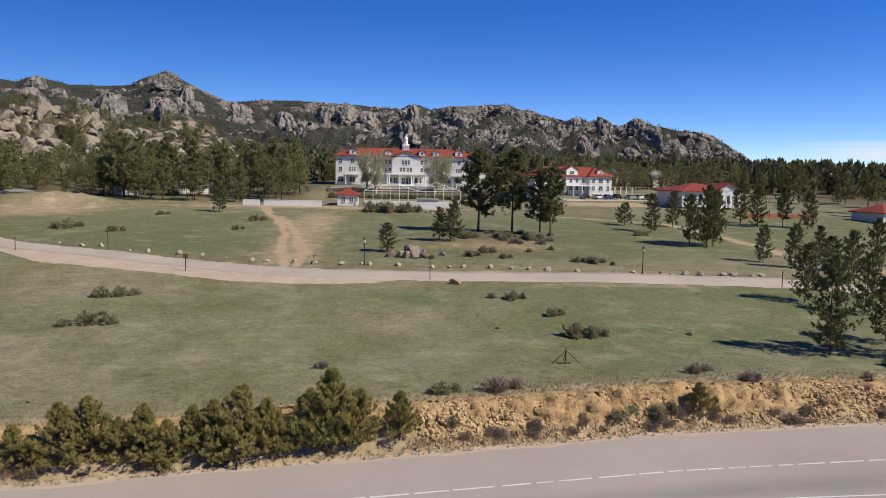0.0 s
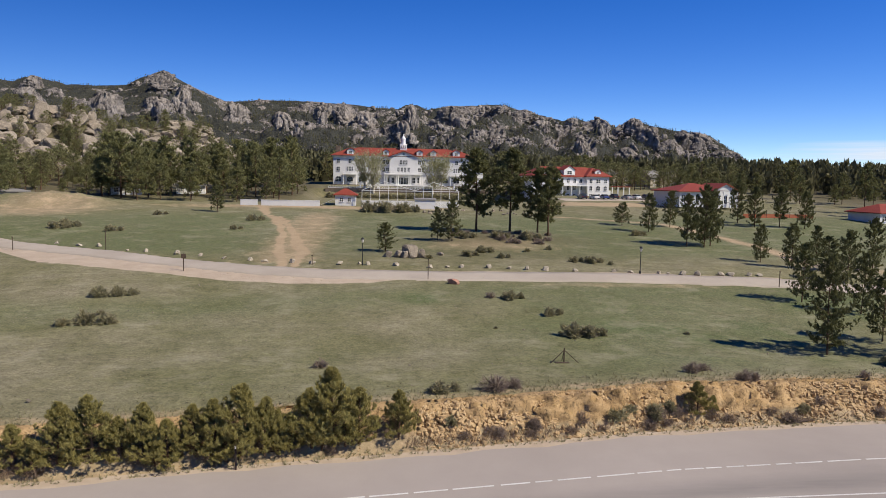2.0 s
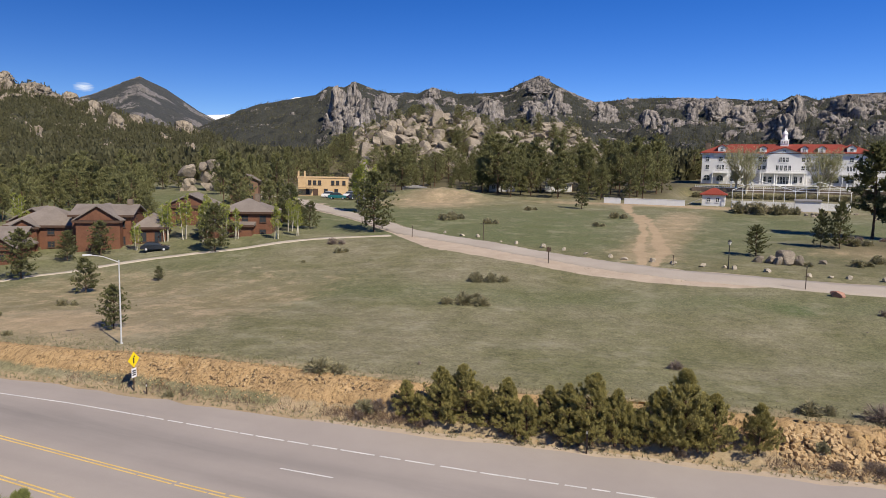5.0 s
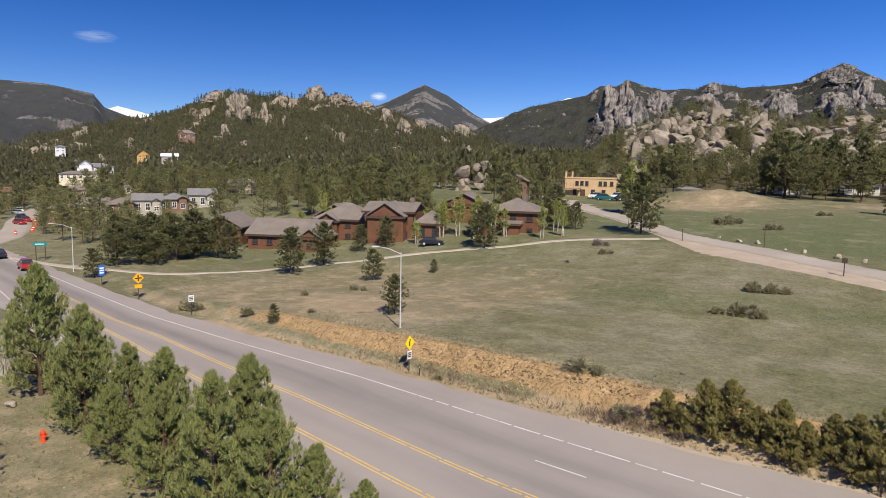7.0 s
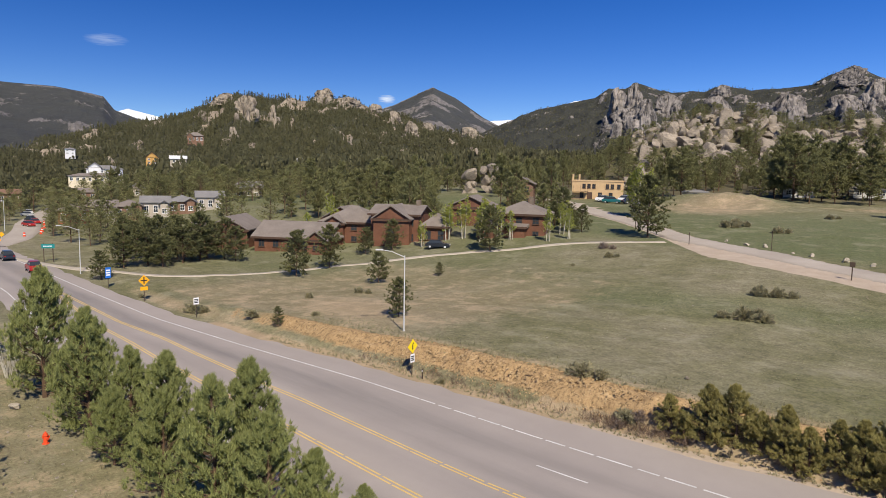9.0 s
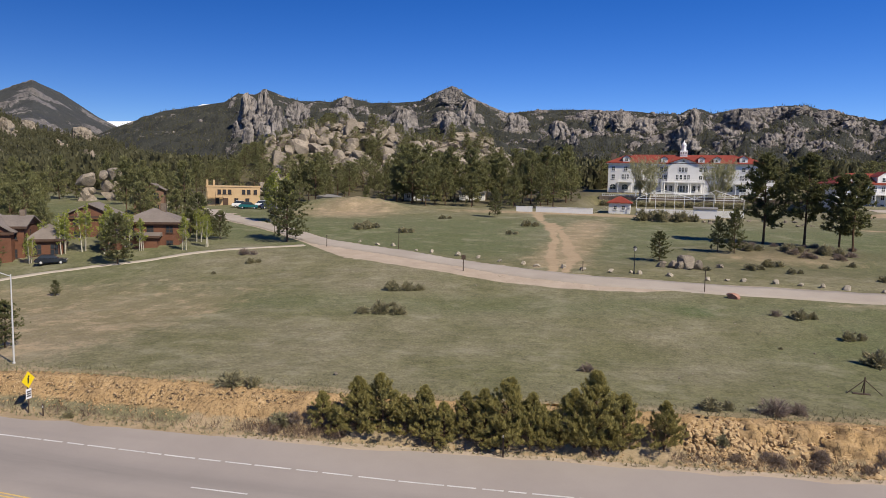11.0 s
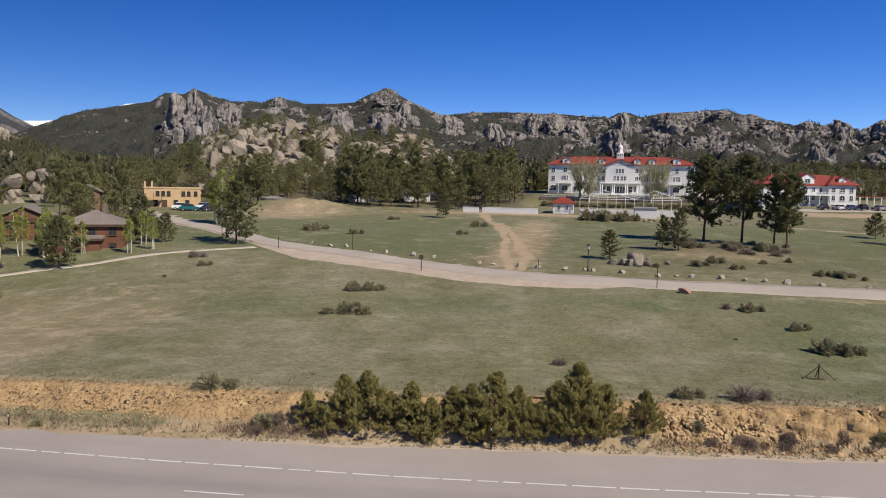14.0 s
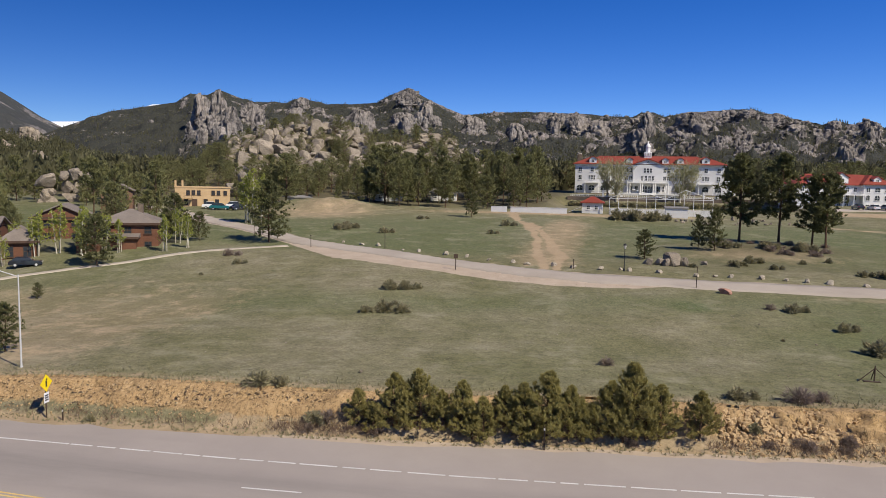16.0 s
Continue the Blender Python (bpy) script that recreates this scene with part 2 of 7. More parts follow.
M_GROUND = ground_material()
def asphalt_material():
    m = material("asphalt", (0.35, 0.31, 0.28), 0.9)
    k = Nodes(m)
    broad, grain = k.noise(0.09, 5, 0.65), k.noise(22, 3, 0.7)
    c = k.ramp(k.mix(0.35, broad, grain), (0.32, (0.305, 0.267, 0.24)), (0.68, (0.39, 0.345, 0.31)))
    streak = k.noise(0.8, 5, 0.7, squeeze=(0.12, 1.0, 1.0))
    wear = k.maths('MULTIPLY', k.attr("tracks"), k.ramp(streak, (0.3, 0.5), (0.65, 1.0)))
    k.colour(k.mix(wear, c, (0.205, 0.187, 0.175)))
    k.bump(grain, 0.25, 0.01)
    return m


M_ASPHALT = asphalt_material()
M_DRIVE = worn("drive asphalt", (0.33, 0.285, 0.235), (0.46, 0.405, 0.34), 0.12, 0.92, 18, 0.25, depth=0.01)
M_WHITE_LINE = worn("white road paint", (0.45, 0.44, 0.42), (0.75, 0.74, 0.71), 0.6, 0.8, 12, 0.0)
M_YELLOW_LINE = worn("yellow road paint", (0.55, 0.37, 0.11), (0.76, 0.56, 0.20), 0.6, 0.8, 12, 0.0)
M_RIDGE = mountain_material("granite ridge", (0.066, 0.063, 0.064), (0.355, 0.318, 0.29), (0.026, 0.030, 0.026), (0.060, 0.060, 0.046))
M_HILL = mountain_material("wooded hill", (0.19, 0.16, 0.125), (0.43, 0.36, 0.27), (0.045, 0.048, 0.024), (0.10, 0.095, 0.052), 1.6)
M_FARMT = mountain_material("far mountain", (0.10, 0.096, 0.098), (0.25, 0.23, 0.215), (0.042, 0.046, 0.046), (0.072, 0.074, 0.068), 0.8)
M_SNOW = worn("snow", (0.7, 0.75, 0.8), (0.9, 0.92, 0.95), 0.01, 0.7, 0.1, 0.0)
M_BOULDER = worn("granite boulder", (0.15, 0.125, 0.096), (0.45, 0.385, 0.30), 1.3, 0.9, 7.0, 0.8, depth=0.3, vary=0.35)
M_ROCK_OCHRE = worn("ochre rock", (0.28, 0.18, 0.09), (0.52, 0.385, 0.215), 0.8, 0.92, 6.0, 0.5, depth=0.05)


# ---------------------------------------------------------------- lie of the land
def edge_line(x):
    """Far edge line of the highway."""
    return lerp(x, (-700, 70), (-300, 36), (-200, 28), (-146, 26.5), (-97, 26.9), (-76, 27.3), (-60, 29), (-43, 31.3), (-27, 32.5),
                (-13, 33.9), (0, 35.7), (17, 38.4), (30, 39.6), (60, 41), (120, 40), (700, 10))


def far_kerb(x):
    return edge_line(x) + lerp(x, (-80, 2.4), (-40, 3), (-27, 3.4), (-10, 4.5), (17, 5.3), (34, 5.7))


def near_kerb(x):
    return edge_line(x) - lerp(x, (-300, 10.0), (-140, 9.9), (-100, 10.2), (-70, 12), (-45, 15.5), (-20, 17.0), (60, 18.5))


def bumps(x, y):
    return 0.16 * fbm(x * 0.05, y * 0.05, 3, 3) + 0.05 * fbm(x * 0.4, y * 0.4, 8, 3)


def plain(x, y):
    """The land without bank relief."""
    d = y - far_kerb(x)
    g = lerp(y, (45, 2.2), (60, 2.0), (70, 2.4), (86, 3.6), (96, 4.6), (105, 5.0), (124, 6.1), (157, 8.3), (177, 9.4),
             (230, 12.2), (262, 14), (350, 18), (700, 28), (3000, 60))
    hb = lerp(x, (-160, .3), (-80, .6), (-62, 1.6), (-50, 1.9), (-40, 2.4))
    g = g - (2.4 - hb) * np.clip(1 - (y - 70) / 30, 0, 1)
    return smooth(d, 0.8, 4.0) * g


DRIVE = ((-140, 168), (-120, 157), (-104, 146), (-90, 136), (-81, 130), (-71, 122.5), (-60.5, 114), (-45.6, 107), (-31, 99.6), (-18, 94.2), (-6.8, 91.6),
         (8, 90.6), (23, 90.8), (38, 90.3), (52, 88.5), (70, 84), (90, 76), (140, 50))
TRACK = ((-15.5, 97), (-16.5, 106), (-17.7, 118), (-19.5, 130), (-21.4, 139), (-25, 153), (-28, 163), (-33, 180))
TRACK_R = ((-12.9, 97), (-13.6, 106), (-14.9, 118), (-16.8, 130), (-19.4, 140), (-24, 153))
FOOTPATH = ((-150, 24), (-128, 29), (-117, 31.7), (-108, 35), (-100.6, 39), (-98, 45), (-97.3, 51), (-98, 58), (-97, 66), (-91, 76.5), (-84, 84), (-77.4, 90.3), (-69, 100), (-60.3, 109.3))


def along(pts, step):
    """Points every step metres on a smooth line through pts."""
    p = np.array(pts, float)
    d = np.concatenate([[0], np.cumsum(np.hypot(*np.diff(p, axis=0).T))])
    s = np.arange(0, d[-1], step)
    q = np.stack([np.interp(s, d, p[:, 0]), np.interp(s, d, p[:, 1])], -1)
    for _ in range(int(6 / step)):
        q[1:-1] = (q[:-2] + 2 * q[1:-1] + q[2:]) / 4
    return q


def reach(x, y, pts):
    """Distance from the line through pts."""
    best = np.full(np.shape(x), 1e9)
    for (ax, ay), (bx, by) in zip(pts, pts[1:]):
        u = np.clip(((x - ax) * (bx - ax) + (y - ay) * (by - ay)) / ((bx - ax) ** 2 + (by - ay) ** 2), 0, 1)
        best = np.minimum(best, np.hypot(x - ax - u * (bx - ax), y - ay - u * (by - ay)))
    return best


def rock_hill(x, y):
    """The rise under the boulder heap."""
    return (13 * np.exp(-(((x + 168) / 19) ** 2 + ((y - 290) / 32) ** 2)) + 17 * np.exp(-(((x + 150) / 27) ** 2 + ((y - 318) / 42) ** 2)) + 24 * np.exp(-(((x + 110) / 26) ** 2 + ((y - 388) / 44) ** 2))
            + 12 * np.exp(-(((x + 126) / 26) ** 2 + ((y - 316) / 36) ** 2)))


def land(x, y):
    """Height of the ground at a place."""
    x, y = np.asarray(x, float), np.asarray(y, float)
    d = y - far_kerb(x)
    z = plain(x, y) + np.where(d > 3, bumps(x, y), 0)
    mound = 1.9 * np.exp(-(((x + 81) / 17) ** 4 + ((y - 174) / 8) ** 4)) * (1 + 0.55 * fbm(x * 0.16, y * 0.16, 71, 4))       # dug earth by the drive
    knoll = 0.9 * np.exp(-(((x - 20) / 17) ** 2 + ((y - 124) / 10) ** 2))
    shelf = smooth(x, -27, -22) * (1 - smooth(x, 46, 52)) * smooth(y, 186, 194) * (1 - smooth(y, 242.4, 243.4))
    z = z - shelf * np.maximum(z - 9.9, 0)
    return z + mound + knoll + rock_hill(x, y) + np.where((y < near_kerb(x)), 0.1 * fbm(x * 0.1, y * 0.1, 5, 3), 0)


def at(x, y):
    return float(land(x, y))


def spaced(*runs):
    out = []
    for a, b, step in runs:
        out += list(np.arange(a, b, step))
    return np.array(out + [runs[-1][1]])


xs = spaced((-3600, -700, 180), (-700, -260, 20), (-260, -90, 3), (-90, -52, 0.7), (-52, 46, 0.33), (46, 70, 0.7), (70, 160, 3), (160, 700, 20), (700, 3600, 180))
ys = spaced((-3600, -600, 200), (-600, -60, 20), (-60, 16, 2.0), (16, 29, 0.6), (29, 33, 0.4), (33, 52, 0.24), (52, 53, 0.5), (53, 80, 0.8), (80, 140, 1.0), (140, 238, 3), (238, 248, 1), (248, 300, 3), (300, 800, 15), (800, 3600, 150))
GX, GY = np.meshgrid(xs, ys)
GD = GY - far_kerb(GX)
GZ = land(GX, GY)
face = smooth(GD, 0.9, 1.6) * (1 - smooth(GD, 4.2, 5.0)) * lerp(GX, (-85, 0), (-62, 0.7), (-50, 1))
f1, f2, rid = cells(GX * 1.9, GD * 1.7 + GZ * 0.9, 4)
h1, h2, hid = cells(GX * 3.6 + 7, GD * 3.2, 14)
blocky = lerp(GX, (-60, 0.15), (-25, 0.25), (-2, 0.4), (6, 1.1), (34, 1.1), (50, 0.6))
crag = blocky * ((f2 - f1) * 0.5 * (0.3 + rid) + (h2 - h1) * 0.45 * hid) + fbm(GX * 0.45, GD * 1.2, 11, 4) * 0.24 - 0.2 + blocky * 0.3 * fbm(GX * 1.6, GZ * 2.2, 19, 3)
high = face * (0.15 + 0.85 * smooth(GD, 1.7, 2.9))
GZ = GZ + high * crag * 0.7
GY2 = GY - high * (crag * 1.1 + 0.5 * fbm(GX * 0.16, GD * 0.05, 21, 2))
onroad = (GY > near_kerb(GX) + 0.4) & (GD < -0.3)
GZ = np.where(onroad, -0.2, GZ)
rd = reach(GX, GY, DRIVE)
GZ = np.where(rd < 1.9, GZ - 0.2, GZ)
verge = smooth(GD, -1, 0.1) * (1 - smooth(GD, 0.9, 2.2)) * (GX > -70)
wander = 0.7 * fbm(GX * 0.12, GY * 0.12, 31, 3)
ruts = np.maximum(1 - reach(GX + 2.2 * wander, GY, TRACK) / 1.7, 1 - reach(GX + 2.2 * wander, GY, TRACK_R) / 1.7)
spread = np.exp(-((GX + 15.5) / 7.5) ** 2) * smooth(GY, 94, 102) * (1 - smooth(GY, 150, 185)) * 0.63
dirt = np.maximum(np.clip(ruts, 0, 1) * 1.3, spread)
dirt = np.maximum(dirt, 0.66 * np.exp(-(((GX + 78) / 21) ** 2 + ((GY - 164) / 17) ** 4)))          # the mound
dirt = np.maximum(dirt, 0.8 * np.exp(-(((GX + 20) / 48) ** 2 + ((GY - 176) / 5.5) ** 2)))          # worn strip below the hotel
dirt = np.maximum(dirt, 1.0 * np.exp(-(((GX - 62) / 26) ** 2 + ((GY - 196) / 7) ** 4)))            # sandy bank by the car park
dirt = np.maximum(dirt, 0.9 * (1 - np.clip(reach(GX, GY, ((33, 165), (60, 150), (66, 118), (64, 100), (80, 92))) / 3.0, 0, 1)) * (GX > 30))
dirt = np.maximum(dirt, 0.74 * verge + 0.62 * smooth(GD, 0.5, 1.0) * (1 - smooth(GD, 2.2, 3.0)) * (GX > -30) * (1 - verge) + 0.55 * smooth(GD, 4.0, 4.8) * (1 - smooth(GD, 5, 7)) * (GX > -65))
dirt = np.maximum(dirt, 0.68 * np.exp(-(((GX + 62) / 17) ** 2 + ((GY - 44) / 11) ** 2)))
dirt = np.maximum(dirt, 0.60 * np.exp(-(((GX + 80) / 25) ** 2 + ((GD - 2.2) / 2.0) ** 2)))
dirt = np.maximum(dirt, 0.62 * np.exp(-(((GX + 47) / 9) ** 2 + ((GY - 4) / 6) ** 2)))
dirt = np.maximum(dirt, 0.55 * np.exp(-(((GX - 30) / 24) ** 2 + ((GY - 86.5) / 1.8) ** 2)))
dirt = np.maximum(dirt, 0.45 * (GY < near_kerb(GX) - .3) * smooth(GX, -110, -85) * (1 - smooth(GX, -16, 6)) * smooth(GY, -40, -18))
dirt = np.maximum(dirt, 0.50 * smooth(GX, -110, -85) * (1 - smooth(GX, -52, -36)) * smooth(GD, 2, 6) * (1 - smooth(GY, 66, 96)))
dirt = np.maximum(dirt, 0.60 * np.exp(-(((GX - 17) / 17) ** 2 + ((GY - 116) / 9) ** 2)))
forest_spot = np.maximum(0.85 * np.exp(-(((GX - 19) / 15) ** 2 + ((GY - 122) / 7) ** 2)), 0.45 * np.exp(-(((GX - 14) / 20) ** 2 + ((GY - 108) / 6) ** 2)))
gravel = np.where((rd < 9) & (GY < np.interp(GX, [p[0] for p in DRIVE], [p[1] for p in DRIVE])),
                  1 - smooth(rd, lerp(GX, (-62, 4.0), (-48, 10.5), (-30, 8), (-12, 7.2), (-2, 5.2), (2, 3.2), (60, 3.0)) - 2.4,
                             lerp(GX, (-62, 4.0), (-48, 10.5), (-30, 8), (-12, 7.2), (-2, 5.2), (2, 3.2), (60, 3.0))), 1 - smooth(rd, 2.4, 3.2))
lush = np.maximum(1.4 * np.exp(-(((GX - 3.5) / 3) ** 2 + ((GY - 79) / 2.5) ** 2)), 0.8 * smooth(GY, 100, 112) * (1 - smooth(GY, 150, 175)) * (1 - np.clip(dirt, 0, 1)))
lush = np.maximum(lush, 0.55 * np.exp(-((GD - lerp(GX, (-40, 36), (0, 40), (60, 36))) / 6) ** 2) * (GY > 60))
lush = np.maximum(lush, 0.45 * smooth(-GX, 62, 80) * smooth(GY, 40, 60))
lush = np.maximum(lush, (0.30 + 0.62 * smooth(GX, 6, 32)) * smooth(GX, -40, 10) * smooth(GD, 4.5, 9) * (1 - smooth(GY, 86, 92)) * (0.75 + 0.5 * fbm(GX * 0.06, GY * 0.09, 47, 3)))
lush = np.maximum(lush, 0.30 * (GY < near_kerb(GX) - 1) * (GY > -40))
gravel = np.maximum(gravel, 0.75 * smooth(GD, -0.8, -0.2) * (1 - smooth(GD, 0.55, 1.25)) * smooth(GX, -34, -22))
lush = np.maximum(lush, 0.7 * smooth(GX, 56, 75) * smooth(GY, 95, 110) * (1 - smooth(GY, 165, 180)))
forest = np.maximum(smooth(GY, 300, 420), smooth(np.hypot(GX, GY), 290, 380))
forest = np.maximum(forest, smooth(GY, 182, 205) * smooth(-GX, 18, 30))
forest = np.maximum(forest, smooth(GX, 120, 160) * smooth(GY, 100, 190))
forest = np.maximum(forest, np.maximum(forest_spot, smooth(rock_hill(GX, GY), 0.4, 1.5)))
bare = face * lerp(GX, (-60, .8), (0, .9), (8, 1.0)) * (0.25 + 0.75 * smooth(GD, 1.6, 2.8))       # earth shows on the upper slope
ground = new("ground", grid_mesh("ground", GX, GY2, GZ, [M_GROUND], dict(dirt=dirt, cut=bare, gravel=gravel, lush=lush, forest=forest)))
tagged(ground, "dry spring meadow with tan earth and patchy green grass", "ground", kind="structure")


# ---------------------------------------------------------------- roads
def ribbon(name, xs_, lo, hi, z, mat, rows=2, attrs=None):
    """A strip along x between two lines lo(x) and hi(x)."""
    X = np.repeat(np.asarray(xs_)[:, None], rows, 1)
    f = np.linspace(0, 1, rows)[None, :]
    Y = lo(X) * (1 - f) + hi(X) * f
    return grid_mesh(name, X, Y, np.zeros_like(X) + z, [mat], attrs(X, Y) if attrs else None)


road_x = spaced((-700, -260, 20), (-260, 200, 2), (200, 700, 20))
yel_1 = lambda x: lerp(x, (-200, 3.0), (-100, 3.0), (-66, 3.8), (-46, 6.0), (-24, 7.5), (0, 8.0), (60, 8.0))
yel_2 = lambda x: lerp(x, (-200, 3.3), (-100, 3.6), (-72, 6.2), (-66, 6.8), (-46, 9.5), (-24, 11.2), (0, 11.8), (60, 12))


def traffic(X, Y):
    """How much tyres have darkened the surface, lane by lane."""
    off = edge_line(X) - Y
    g = lambda c, w: np.exp(-((off - c) / w) ** 2)
    return dict(tracks=np.clip(0.75 * g(2.6 + 0 * X, 1.3) + 0.45 * g(yel_1(X) - 1.6, .9) + 0.75 * g(yel_2(X) + 2.2, 1.1) + 0.3 * g(0.5 * (yel_1(X) + yel_2(X)), .8) + 0.25 * fbm(X * 0.05, off * 0.5, 12, 3), 0, 1))


road = new("road", ribbon("road", road_x, lambda x: near_kerb(x) + 0.25 * fbm(x * 0.5, x * 0, 2), lambda x: far_kerb(x) + 0.25 * fbm(x * 0.5, x * 0, 1), 0.03, M_ASPHALT, 44, traffic))
tagged(road, "grey asphalt highway with sun-bleached surface", "road", kind="structure")


def strip(name, label, off, width, x0, x1, mat, z=0.036, step=1.5):
    ob = new(name, ribbon(name, np.arange(x0, x1 + step / 2, step), lambda x: edge_line(x) - off(x) - width / 2, lambda x: edge_line(x) - off(x) + width / 2, z, mat))
    ob.parent = road
    return tagged(ob, label)


rng = random.Random(7)
x = -260.0
while x < 120:                                   # worn edge line, broken into long dashes
    run = rng.uniform(0.9, 2.6) if x > -42 else rng.uniform(6, 14)
    strip("edge_line", "worn white edge line", lambda v: 0 * v, 0.15, x, x + run, M_WHITE_LINE, step=run / 3)
    x += run + (rng.uniform(0.12, 0.4) if x > -42 else 0.05)
for x in np.arange(-20.3, 22, 12.2):
    if x > -60:
        strip("lane_dash", "white lane dash", lambda v: lerp(v, (-60, 2.2), (-24, 3.6), (60, 3.7)), 0.13, x - 3.3, x, M_WHITE_LINE, step=1.1)
strip("lane_line", "white turning-lane line", lambda v: lerp(v, (-192, 0.9), (-139, 2.2)), 0.15, -190, -139, M_WHITE_LINE, step=3)
strip("lane_line", "white lane line", lambda v: lerp(v, (17, 3.9), (29, 4.5), (60, 5.2)), 0.13, 17.5, 100, M_WHITE_LINE, step=2)
strip("edge_line", "worn white edge line", lambda v: lerp(v, (-300, 8.2), (-142, 8.1), (-103, 8.2), (-70, 10.6), (-45, 14.0), (60, 16.6)), 0.14, -240, 100, M_WHITE_LINE, step=3)
for f in (yel_1, yel_2):
    for side in (-0.14, 0.14):
        x = -98.0
        while x < 120:
            run = rng.uniform(1.2, 4) if x > -42 else rng.uniform(8, 16)
            strip("yellow_line", "worn yellow centre line", lambda v: f(v) + side, 0.12, x, x + run, M_YELLOW_LINE, step=run / 4)
            x += run + (rng.uniform(0.1, 0.3) if x > -42 else 0.02)


def path_mesh(name, pts, half, lift, mat, step=1.0):
    q = along(pts, step)
    t = np.gradient(q, axis=0)
    t /= np.linalg.norm(t, axis=1)[:, None]
    n = np.stack([-t[:, 1], t[:, 0]], -1)
    f = np.array([-1.04, -1, -.5, 0, .5, 1, 1.04])
    X = q[:, :1] + n[:, :1] * f * half
    Y = q[:, 1:] + n[:, 1:] * f * half
    Z = plain(X, Y) + np.where(Y - far_kerb(X) > 3, bumps(X, Y), 0) + lift
    Z[:, [0, -1]] -= 0.45
    return grid_mesh(name, X, Y, Z, [mat])


drive = new("drive", path_mesh("drive", DRIVE, 2.5, 0.06, M_DRIVE))
tagged(drive, "pale worn asphalt drive curving across the meadow", "road", kind="structure")
M_PATH = worn("pale path", (0.36, 0.31, 0.24), (0.52, 0.46, 0.37), 0.5, 0.9, 20, 0.2)
footpath = new("footpath", path_mesh("footpath", FOOTPATH, 0.75, 0.06, M_PATH))
tagged(footpath, "narrow pale concrete footpath through the grass", "footpath", kind="structure")


# ---------------------------------------------------------------- mountains
RIDGES = {}


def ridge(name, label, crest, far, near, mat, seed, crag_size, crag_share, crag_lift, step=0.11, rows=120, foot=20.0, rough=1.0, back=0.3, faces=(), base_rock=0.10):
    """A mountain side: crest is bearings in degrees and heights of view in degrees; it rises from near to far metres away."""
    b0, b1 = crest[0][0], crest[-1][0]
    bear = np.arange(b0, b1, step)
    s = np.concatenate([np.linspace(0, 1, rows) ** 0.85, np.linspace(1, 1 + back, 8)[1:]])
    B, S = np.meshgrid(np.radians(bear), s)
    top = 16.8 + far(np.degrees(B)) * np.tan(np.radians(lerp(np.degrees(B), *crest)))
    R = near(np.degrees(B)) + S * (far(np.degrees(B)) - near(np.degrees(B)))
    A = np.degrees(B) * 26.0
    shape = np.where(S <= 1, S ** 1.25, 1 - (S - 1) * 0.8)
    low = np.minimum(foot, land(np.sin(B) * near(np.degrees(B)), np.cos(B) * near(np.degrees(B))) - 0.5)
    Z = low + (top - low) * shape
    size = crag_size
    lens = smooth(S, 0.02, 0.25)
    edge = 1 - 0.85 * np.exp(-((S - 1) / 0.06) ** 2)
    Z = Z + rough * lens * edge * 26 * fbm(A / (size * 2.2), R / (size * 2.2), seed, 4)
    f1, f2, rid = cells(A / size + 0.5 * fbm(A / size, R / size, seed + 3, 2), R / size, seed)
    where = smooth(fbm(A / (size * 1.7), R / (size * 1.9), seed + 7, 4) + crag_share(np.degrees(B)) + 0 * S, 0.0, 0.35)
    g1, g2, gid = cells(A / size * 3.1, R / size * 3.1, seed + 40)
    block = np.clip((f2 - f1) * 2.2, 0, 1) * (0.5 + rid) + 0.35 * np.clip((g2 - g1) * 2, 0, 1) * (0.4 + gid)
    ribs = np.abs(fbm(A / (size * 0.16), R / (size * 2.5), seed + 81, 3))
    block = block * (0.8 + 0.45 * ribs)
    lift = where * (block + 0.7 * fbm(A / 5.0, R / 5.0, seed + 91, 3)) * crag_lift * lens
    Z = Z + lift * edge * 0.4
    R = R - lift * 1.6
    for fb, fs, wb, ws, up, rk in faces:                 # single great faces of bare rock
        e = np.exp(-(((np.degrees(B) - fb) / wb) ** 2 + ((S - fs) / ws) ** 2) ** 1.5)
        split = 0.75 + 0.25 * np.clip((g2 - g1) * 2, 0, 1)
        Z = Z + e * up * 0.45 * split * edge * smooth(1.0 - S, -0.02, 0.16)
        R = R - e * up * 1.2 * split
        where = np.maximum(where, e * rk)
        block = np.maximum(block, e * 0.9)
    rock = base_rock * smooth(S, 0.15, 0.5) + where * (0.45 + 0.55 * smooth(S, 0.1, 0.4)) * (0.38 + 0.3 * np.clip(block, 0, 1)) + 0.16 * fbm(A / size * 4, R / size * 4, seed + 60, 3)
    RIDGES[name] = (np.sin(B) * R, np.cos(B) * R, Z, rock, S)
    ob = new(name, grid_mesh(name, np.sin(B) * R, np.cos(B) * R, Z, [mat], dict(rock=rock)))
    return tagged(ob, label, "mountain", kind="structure")


